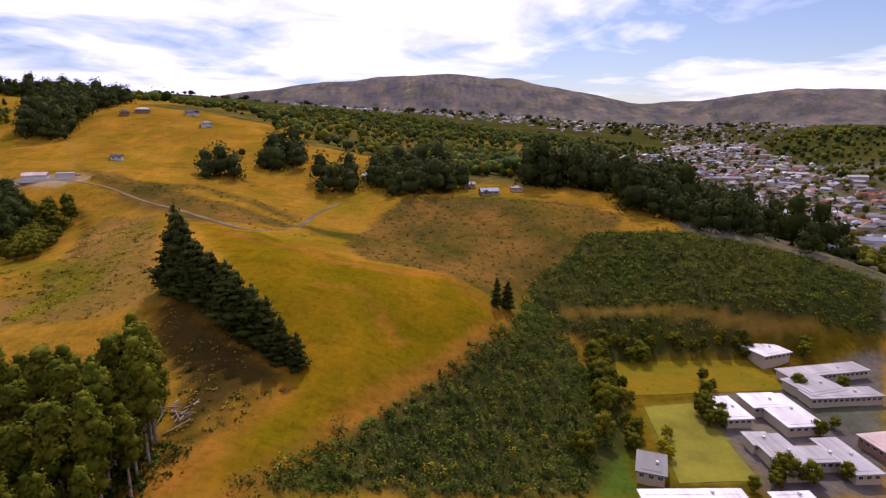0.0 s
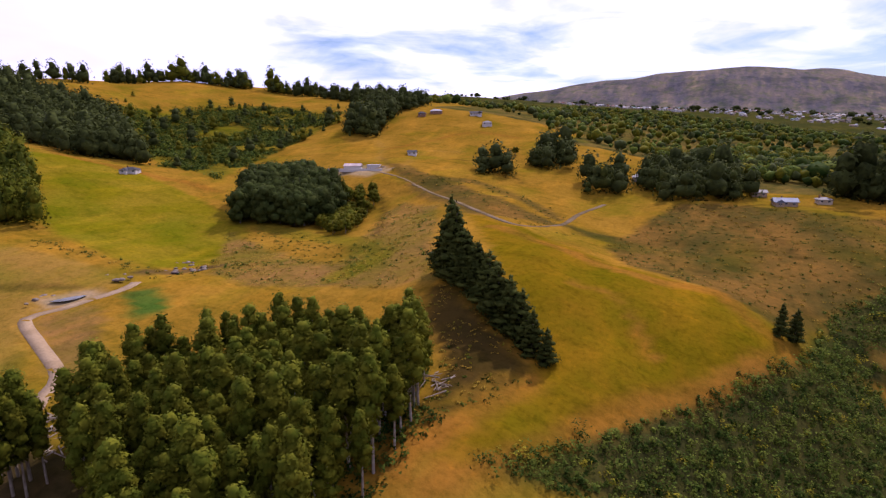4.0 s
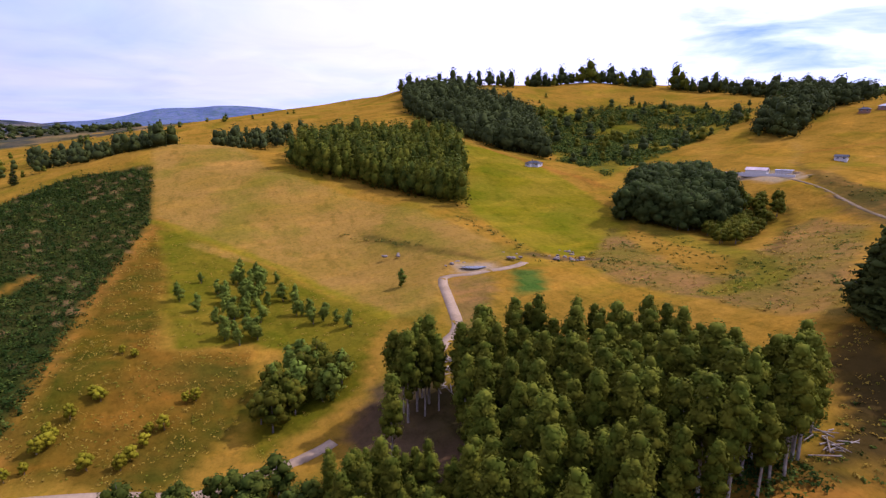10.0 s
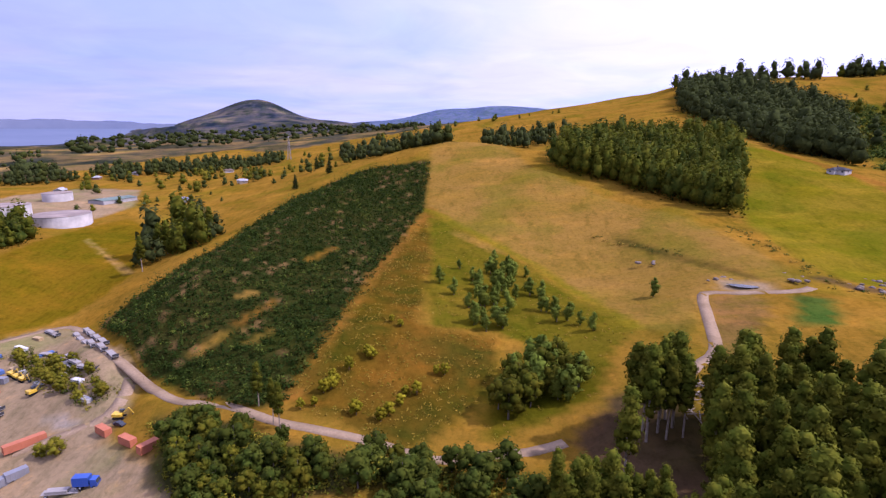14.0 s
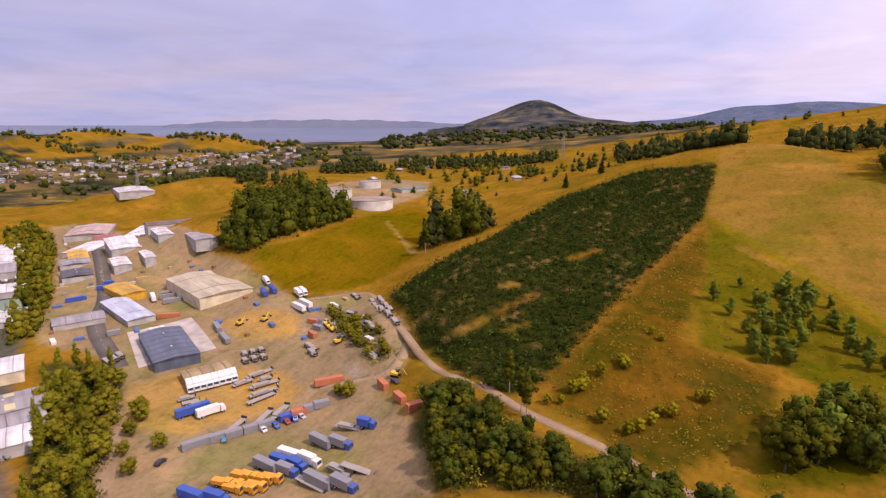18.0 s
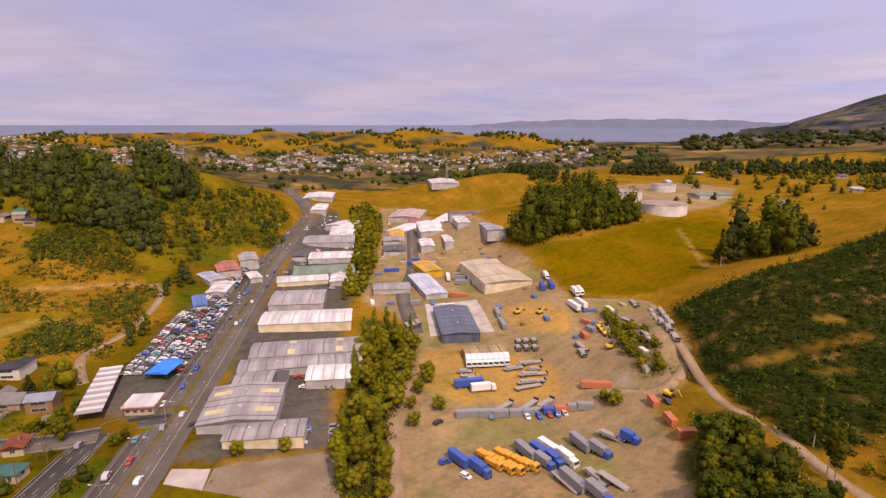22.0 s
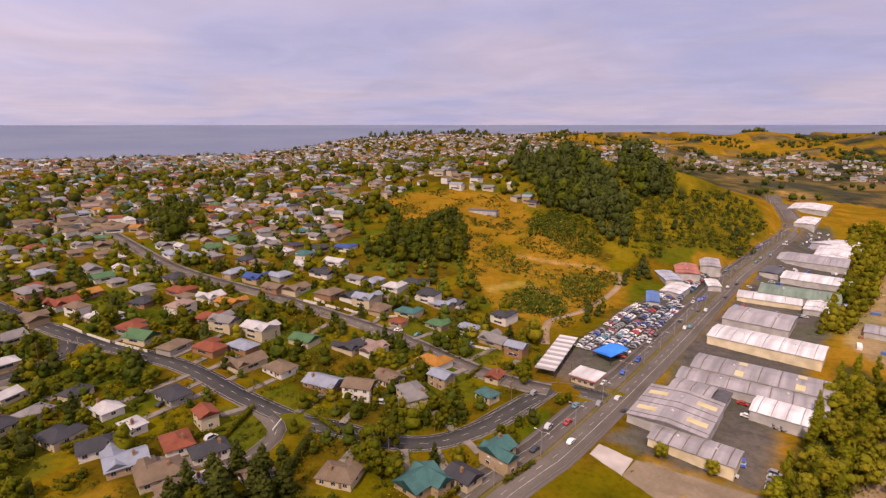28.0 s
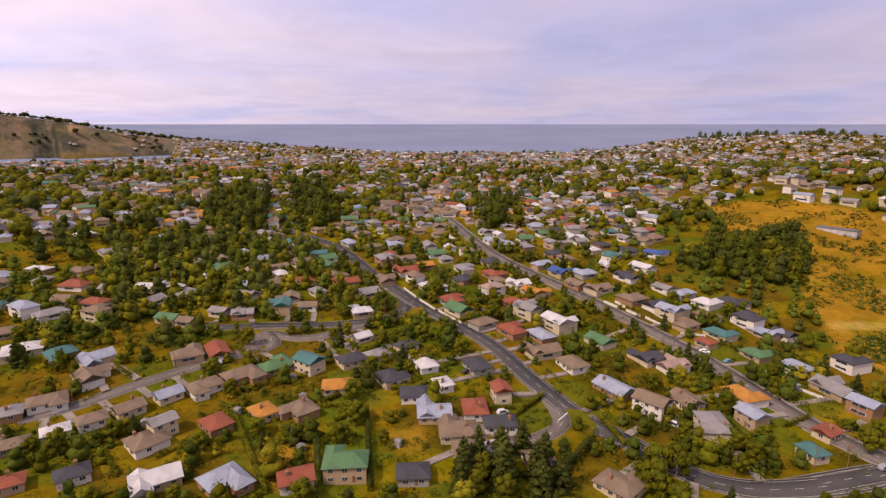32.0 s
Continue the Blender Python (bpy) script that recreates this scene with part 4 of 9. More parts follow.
def build_headland():
    """A low peninsula across the bay, its distance haze painted into a blue colour."""
    v, f = [], []
    yaws = np.arange(116, 146.1, 0.5)
    for a in yaws:
        k = math.sin(math.pi * (a - 116) / 30) ** 0.6
        top = 110 + 4700 * math.tan(radians(0.62 * k + 0.05 * math.sin(a * 1.3) + 0.03 * math.sin(a * 3.7) - 0.05))
        for q, z in ((4560, 70), (4640, 110 + (top - 110) * 0.7), (4760, top), (4900, 80)):
            v.append((-math.sin(radians(a)) * q, math.cos(radians(a)) * q, z))
    for i in range(len(yaws) - 1):
        f += [(4 * i + j, 4 * i + 4 + j, 4 * i + 5 + j, 4 * i + 1 + j) for j in range(3)]
    # bush colour shifted to blue to stand in for haze over the bay
    m = material("headland_haze_blue", (0.105, 0.125, 0.185), rough=1.0, grain=0.01, vary=0.12, blotch=0.003, second=(0.125, 0.140, 0.190))
    return tagged(new("headland", raw_mesh("headland", np.array(v), f, [m], smooth=True)), "low peninsula beyond the bay, haze painted into its blue colour", "headland", kind="structure")


build_headland()

# ---- trees ----
BARK = material("bark", (0.16, 0.13, 0.10), rough=0.95, grain=3.0, vary=0.4, blotch=0.6, bump=0.6)
PALE_BARK = material("pale_bark", (0.30, 0.25, 0.19), rough=0.9, grain=2.0, vary=0.4, blotch=0.5, second=(0.20, 0.15, 0.11), bump=0.4)


def foliage(name, color, second):
    """Leaves: a matt face, and some light that shines through from behind."""
    if name in MATS:
        return MATS[name]
    color, second = (tuple(c * k for c, k in zip(v, (1.45, 1.45, 1.15))) for v in (color, second))
    m = material(name, color, rough=0.75, grain=0.5, vary=0.3, blotch=0.25, second=second, by_object=0.25, by_island=0.15)
    n, l = m.node_tree.nodes, m.node_tree.links
    face, through_leaf, both_ = n["Principled BSDF"], n.new("ShaderNodeBsdfTranslucent"), n.new("ShaderNodeMixShader")
    l.new(face.inputs["Base Color"].links[0].from_socket, through_leaf.inputs["Color"])
    both_.inputs[0].default_value = 0.2
    l.new(face.outputs[0], both_.inputs[1])
    l.new(through_leaf.outputs[0], both_.inputs[2])
    l.new(both_.outputs[0], n["Material Output"].inputs[0])
    return m


LEAF = {
    "eucalypt": foliage("eucalypt_leaf", (0.043, 0.053, 0.0054), (0.074, 0.070, 0.0070)),
    "conifer": foliage("conifer_leaf", (0.025, 0.033, 0.0085), (0.040, 0.044, 0.0105)),
    "pine": foliage("pine_leaf", (0.025, 0.032, 0.0115), (0.038, 0.045, 0.0135)),
    "round": foliage("cypress_leaf", (0.022, 0.032, 0.0092), (0.034, 0.041, 0.0109)),
    "broad": foliage("broad_leaf", (0.042, 0.049, 0.0048), (0.082, 0.070, 0.0062)),
    "poplar": foliage("poplar_leaf", (0.070, 0.078, 0.0060), (0.112, 0.103, 0.0090)),
    "willow": foliage("willow_leaf", (0.086, 0.084, 0.0081), (0.138, 0.109, 0.0104)),
    "golden": foliage("golden_leaf", (0.118, 0.108, 0.0050), (0.170, 0.134, 0.0070)),
    "young": foliage("young_leaf", (0.070, 0.092, 0.0132), (0.106, 0.119, 0.0156)),
    "gorse": foliage("gorse_leaf", (0.012, 0.024, 0.0042), (0.022, 0.033, 0.0056)),
    "scrub": foliage("scrub_leaf", (0.034, 0.052, 0.0090), (0.064, 0.076, 0.0120)),
    "native": foliage("native_leaf", (0.026, 0.038, 0.0060), (0.052, 0.056, 0.0075)),
    "dry": foliage("dry_leaf", (0.217, 0.135, 0.0204), (0.152, 0.106, 0.0162)),
}


def crown_shape(kind, h, g):
    """Lobes of a crown h metres tall, and where its limbs end."""
    lobes = []
    if kind == "eucalypt":
        base = h * g.uniform(0.26, 0.40)
        n = 18
        for i in range(n):
            t = i / (n - 1)
            z = base + (h - base) * (0.05 + 0.88 * t)
            w = h * (0.036 + 0.046 * math.sin(0.7 + 2.0 * t)) * g.uniform(0.75, 1.3)
            a, off = 2.4 * i + g.uniform(-0.5, 0.5), h * 0.072 * math.sin(0.9 + 2.0 * t) * g.uniform(0.4, 1.2)
            lobes.append((math.cos(a) * off, math.sin(a) * off, z, w, w, h * g.uniform(0.06, 0.085)))
    elif kind in ("conifer", "pine"):
        n = 26
        for i in range(n):
            t = i / (n - 1)
            z = h * (0.05 + 0.92 * t)
            w = h * (0.25 if kind == "conifer" else 0.22) * (1 - t) ** 0.62 + h * 0.012
            a, off = 2.4 * i + g.uniform(-0.4, 0.4), w * g.uniform(0.35, 0.62)
            k = w * g.uniform(0.55, 0.8)
            lobes.append((math.cos(a) * off, math.sin(a) * off, z, k, k, h * 0.06))
    elif kind == "poplar":
        for i in range(9):
            t = i / 8
            w = h * 0.095 * math.sin(0.35 + 2.5 * t) ** 0.8 * g.uniform(0.85, 1.15)
            a = g.uniform(0, 6.28)
            lobes.append((math.cos(a) * w * 0.4, math.sin(a) * w * 0.4, h * (0.1 + 0.86 * t), w, w, h * 0.1))
    elif kind == "young":
        for i in range(8):
            t = i / 7
            w = h * 0.23 * math.sin(0.6 + 2.1 * t) * g.uniform(0.8, 1.2)
            a = g.uniform(0, 6.28)
            lobes.append((math.cos(a) * w * 0.5, math.sin(a) * w * 0.5, h * (0.2 + 0.74 * t), w, w, h * 0.13))
    else:
        n = 16 if kind == "round" else 12
        for i in range(n):
            a, t = 2.4 * i + g.uniform(-0.3, 0.3), (i + 0.5) / n
            rr = h * 0.30 * math.sqrt(1 - (2 * t - 0.75) ** 2 * 0.55) * g.uniform(0.55, 1.0)
            w = h * g.uniform(0.15, 0.23)
            low = 0.14 if kind == "round" else 0.28
            lobes.append((math.cos(a) * rr, math.sin(a) * rr, h * (low + (0.86 - low) * t), w, w, w * 0.85))
    return lobes


def tree_meshes(kind, h, count, size, seed, bark=None):
    g = np.random.default_rng(seed)
    lobes = crown_shape(kind, h, g)
    shell = 0.62 if kind in ("conifer", "pine") else 0.66
    v, f, nn = lobes_to_leaves(lobes, count, size, g, shell, up=0.15 if kind in ("conifer", "pine") else 0.4)
    crown = raw_mesh("crown", v, f, [LEAF[kind]], normals=nn)
    wood = Geo()
    r = h * (0.011 if kind == "eucalypt" else 0.02)
    lean = Vector((g.uniform(-0.02, 0.02) * h, g.uniform(-0.02, 0.02) * h, 0))
    wood.tube((0, 0, -1.0), lean * 0.5 + Vector((0, 0, h * 0.5)), r * 1.25, r * 0.8)
    wood.tube(lean * 0.5 + Vector((0, 0, h * 0.5)), lean + Vector((0, 0, h * 0.93)), r * 0.8, r * 0.15, 6)
    for lx, ly, lz, *_ in lobes[::2]:
        z0 = max(h * 0.12, lz - h * 0.14)
        wood.tube(lean * (z0 / h) + Vector((0, 0, z0)), (lx, ly, lz), r * 0.35, r * 0.08, 5)
    return wood.mesh("trunk", bark or (PALE_BARK if kind == "eucalypt" else BARK)), crown


PROTO = {}
for _kind, _h, _n, _s in (("eucalypt", 27, 1250, 0.39), ("conifer", 20, 1000, 0.49), ("broad", 9, 420, 0.37), ("poplar", 20, 700, 0.44),
                          ("willow", 9, 560, 0.33), ("round", 20, 1200, 0.56), ("native", 9, 420, 0.37), ("golden", 5, 300, 0.24), ("young", 6, 480, 0.24)):
    PROTO[_kind] = (_h, [tree_meshes(_kind, _h, _n, _s, 100 + 7 * k + len(_kind)) for k in range(4)])
_tree_g = np.random.default_rng(77)


def plant(kind, x, y, h, label, group, category="tree", broad=1.0):
    base, meshes = PROTO[kind]
    k = int(_tree_g.integers(len(meshes)))
    s = h / base
    wide = s * broad * _tree_g.uniform(0.88, 1.15)
    m = Matrix.LocRotScale((x, y, float(height(x, y)) - 0.2), Euler((0, 0, _tree_g.uniform(0, 6.28))), (wide, wide, s))
    t = thing({"broad": "broadleaf_tree", "native": "broadleaf_tree", "golden": "golden_shrub", "young": "young_tree", "conifer": "cypress_tree", "round": "cypress_tree"}.get(kind, kind + "_tree"), m, label, category, group)
    part("trunk", meshes[k][0], t)
    part("crown", meshes[k][1], t)
    return t


def grove(kind, poly, gap, h0, h1, label, group, seed, keep=1.0):
    for x, y in scatter(poly, gap, seed):
        if _tree_g.uniform() < keep:
            plant(kind, x, y, _tree_g.uniform(h0, h1), label, group)


def thicket(name, kinds, points, radius, tall, blades, size, label, category, seed, mats=None):
    """Shrubs past counting: one mesh of leaf mounds on the ground."""
    g = np.random.default_rng(seed)
    p = np.array(points)
    n = len(p)
    z = height(p[:, 0], p[:, 1])
    r = radius * np.exp(g.normal(size=n) * 0.38)
    swell = np.clip(1 + 0.35 * rough(p[:, 0], p[:, 1], 15, seed + 2) + 0.2 * rough(p[:, 0], p[:, 1], 42, seed + 3), 0.45, 1.7)
    t = tall * np.exp(g.normal(size=n) * 0.38) * swell
    d = g.normal(size=(n, blades, 3))
    d[..., 2] = np.abs(d[..., 2])
    d /= np.linalg.norm(d, axis=2)[..., None]
    k = g.uniform(0.45, 1.05, (n, blades))[..., None]
    # three humps to a shrub keep its outline uneven
    hump = g.normal(size=(n, 3, 3)) * np.array([0.5, 0.5, 0.12])
    off = hump[np.arange(n)[:, None], g.integers(0, 3, (n, blades))]
    c = np.stack([p[:, 0, None] + (d[..., 0] * k[..., 0] * 0.7 + off[..., 0]) * r[:, None], p[:, 1, None] + (d[..., 1] * k[..., 0] * 0.7 + off[..., 1]) * r[:, None],
                  z[:, None] - 0.1 + (d[..., 2] * k[..., 0] + off[..., 2] * 0.6) * t[:, None]], 2)
    v, f, nn = leaves(c.reshape(-1, 3), d.reshape(-1, 3), size, g, up=0.6)
    kind = g.choice(len(kinds), n, p=np.array([w for _, w in kinds]))
    slots = np.repeat(kind, blades)
    return tagged(new(name, raw_mesh(name, v, f, [LEAF[k_] for k_, _ in kinds], slots, normals=nn)), label, category, kind="stuff")


def far_trees(name, kinds, points, tall, blades, label, seed, ratio=0.42, size=1.1, spread=0.3):
    """Distant woods: one mesh of tall leaf crowns."""
    g = np.random.default_rng(seed)
    p = np.array(points)
    n = len(p)
    z = height(p[:, 0], p[:, 1]) - 1.2
    blades = int(blades * 1.65)
    t = tall * np.clip(np.exp(g.normal(size=n) * spread), 0.45, 1.75) * np.clip(1 + 0.7 * spread * rough(p[:, 0], p[:, 1], 38, seed) + 0.5 * spread * rough(p[:, 0], p[:, 1], 13, seed + 1), 0.5, 1.5)
    d = g.normal(size=(n, blades, 3))
    d /= np.linalg.norm(d, axis=2)[..., None]
    k = g.uniform(0.7, 1.05, (n, blades))
    up = d[..., 2] * 0.5 + 0.52
    turn = np.arctan2(d[..., 1], d[..., 0])
    # skirts reach the ground, the top draws in
    reach = k * t[:, None] * ratio * np.minimum(1, 0.7 + up) * np.sqrt(np.clip(1.06 - up, 0.0, 1))
    c = np.stack([p[:, 0, None] + np.cos(turn) * reach, p[:, 1, None] + np.sin(turn) * reach, z[:, None] + up * t[:, None]], 2)
    wide = t * ratio
    steps = ((0.36, 0.74), (0.68, 0.46)) if blades > 30 else ((0.45, 0.75),)
    hub = np.concatenate([np.stack([p[:, 0], p[:, 1], z + t * q], 1) for q, _ in steps])
    bulk = np.concatenate([np.stack([wide * q, wide * q, t * (0.30 if blades > 30 else 0.42)], 1) for _, q in steps])
    v, f, nn = join(leaves(c.reshape(-1, 3), d.reshape(-1, 3), np.repeat(t, blades) * 0.047 * size, g, up=0.3), hearts(hub, bulk * 0.78, g, 0.35, True))
    kind = g.choice(len(kinds), n, p=np.array([w for _, w in kinds]))
    slots = np.concatenate([np.repeat(kind, blades), np.repeat(np.tile(kind, len(steps)), len(ICO_F))])
    return tagged(new(name, raw_mesh(name, v, f, [LEAF[k_] for k_, _ in kinds], slots, normals=nn)), label, "trees", kind="stuff")


def within(yaw0, yaw1, r0, r1, n, seed):
    """Random plan points in a stretch of country, by compass bearing and distance from the valley's middle."""
    g = np.random.default_rng(seed)
    a, r = np.radians(g.uniform(yaw0, yaw1, n)), np.sqrt(g.uniform(r0 * r0, r1 * r1, n))
    return np.stack([-np.sin(a) * r, np.cos(a) * r], 1)


def along(line, gap, seed, spread=3.0):
    """Points strung along a plan line."""
    g = np.random.default_rng(seed)
    p = curve_points(line, gap)
    return p + g.normal(size=p.shape) * spread

# ---- roads and tracks ----
SEAL = material("road_seal", (0.098, 0.084, 0.072), rough=0.9, grain=0.8, vary=0.15, blotch=0.05, second=(0.125, 0.108, 0.094), bump=0.2)
DARK_SEAL = material("new_seal", (0.045, 0.043, 0.043), rough=0.85, grain=0.8, vary=0.15, blotch=0.05, second=(0.062, 0.058, 0.054), bump=0.2)
GRAVEL = material("track_gravel", (0.29, 0.205, 0.125), rough=1.0, grain=1.2, vary=0.3, blotch=0.12, second=(0.225, 0.155, 0.09), bump=0.5)
CONCRETE = material("kerb_concrete", (0.17, 0.15, 0.125), rough=0.9, grain=1.5, vary=0.2, blotch=0.2)
PAINT = material("road_paint", (0.36, 0.35, 0.32), rough=0.7, grain=2.0, vary=0.25, blotch=0.5)
TURF = material("verge_turf", (0.105, 0.086, 0.022), rough=1.0, grain=0.6, vary=0.4, blotch=0.1, second=(0.13, 0.10, 0.05), bump=0.5)
FARM = material("farm_gravel", (0.15, 0.108, 0.062), rough=1.0, grain=1.0, vary=0.3, blotch=0.1, second=(0.11, 0.078, 0.036), bump=0.4)


def ribbon(line, z, profile):
    """A strip along a line; profile: (offset across, height) from one side to the other."""
    d = np.gradient(line, axis=0)
    d /= np.hypot(d[:, 0], d[:, 1])[:, None] + 1e-9
    nrm = np.stack([-d[:, 1], d[:, 0]], 1)
    n, k = len(line), len(profile)
    v = np.concatenate([np.column_stack([line + nrm * o, z + h]) for o, h in profile])
    f = [(j * n + i, (j + 1) * n + i, (j + 1) * n + i + 1, j * n + i + 1) for j in range(k - 1) for i in range(n - 1)]
    return v, f


def strip(name, key, offset, width, lift, mat, label, category, span=(0, 1), kind="structure", depth=0.0):
    w, line = WAY_LINES[key]
    a, b = int(span[0] * (len(line) - 1)), int(span[1] * (len(line) - 1)) + 1
    h = width / 2
    prof = [(offset - h, lift - depth), (offset - h, lift), (offset + h, lift), (offset + h, lift - depth)] if depth else [(offset - h, lift), (offset + h, lift)]
    v, f = ribbon(line[a:b], WAY_LEVELS[key][a:b], prof)
    return tagged(new(name, raw_mesh(name, v, f, [mat])), label, category, kind=kind)


def dashes(name, key, offset, width, length, gap, label, span=(0, 1)):
    w, line = WAY_LINES[key]
    z = WAY_LEVELS[key]
    a, b = int(span[0] * (len(line) - 1)), int(span[1] * (len(line) - 1)) + 1
    line, z = line[a:b], z[a:b]
    s = np.concatenate([[0], np.cumsum(np.hypot(*np.diff(line, axis=0).T))])
    v, f, at = [], [], 0.0
    while at + length < s[-1]:
        q = [np.array([np.interp(u, s, line[:, 0]), np.interp(u, s, line[:, 1])]) for u in (at, at + length)]
        zz = [np.interp(u, s, z) for u in (at, at + length)]
        d = (q[1] - q[0]) / (np.hypot(*(q[1] - q[0])) + 1e-9)
        nn = np.array([-d[1], d[0]])
        k = len(v)
        v += [(*(q[0] + nn * (offset - width / 2)), zz[0] + 0.02), (*(q[0] + nn * (offset + width / 2)), zz[0] + 0.02),
              (*(q[1] + nn * (offset + width / 2)), zz[1] + 0.02), (*(q[1] + nn * (offset - width / 2)), zz[1] + 0.02)]
        f.append((k, k + 1, k + 2, k + 3))
        at += length + gap
    return tagged(new(name, raw_mesh(name, np.array(v), f, [PAINT])), label, "road marking", kind="structure")


for _key, (_w, _line) in WAY_LINES.items():
    _track = _key in ("farm_track", "hill_track", "yard_spur", "yard_edge_road", "bench_track", "farm_road")
    _mat = FARM if _key == "farm_road" else GRAVEL if _track else DARK_SEAL if _key in ("hill_road", "school_road", "bluff_road") else SEAL
    strip("track" if _track else "road", _key, 0, _w, 0.0, _mat, "pale gravel track worn into the ground" if _track else "grey sealed street with painted lines", "track" if _track else "road", depth=0.9)
    if not _track and _key != "north_road":
        for _side in (-1, 1):
            strip("kerb", _key, _side * (_w / 2 + 0.12), 0.26, 0.13, CONCRETE, "low concrete kerb along the street", "kerb", depth=0.9)
            if _key in ("estate_road", "main_road"):
                strip("pavement", _key, _side * (_w / 2 + 0.95), 1.4, 0.12, CONCRETE if _key in ("hill_road", "estate_road") else SEAL, "footpath beside the street", "pavement", depth=1.1)
        if _key != "main_road":
            dashes("road_marking", _key, 0, 0.16, 3.0, 5.0, "dashed white centre line")
            if _key in ("hill_road", "school_road"):
                for _side in (-1, 1):
                    strip("road_marking", _key, _side * (_w / 2 - 0.9), 0.15, 0.012, PAINT, "white edge line", "road marking")
for _o in (-5.6, 5.6):
    strip("road_marking", "main_road", _o, 0.16, 0.012, PAINT, "white edge line", "road marking")
for _o in (-3.4, 3.4):
    dashes("road_marking", "main_road", _o, 0.16, 3.0, 6.0, "dashed white lane line")
strip("median", "main_road", 0, 1.7, 0.14, TURF, "narrow grassed median with a kerb", "median", span=(0.0, 0.62), depth=0.4)

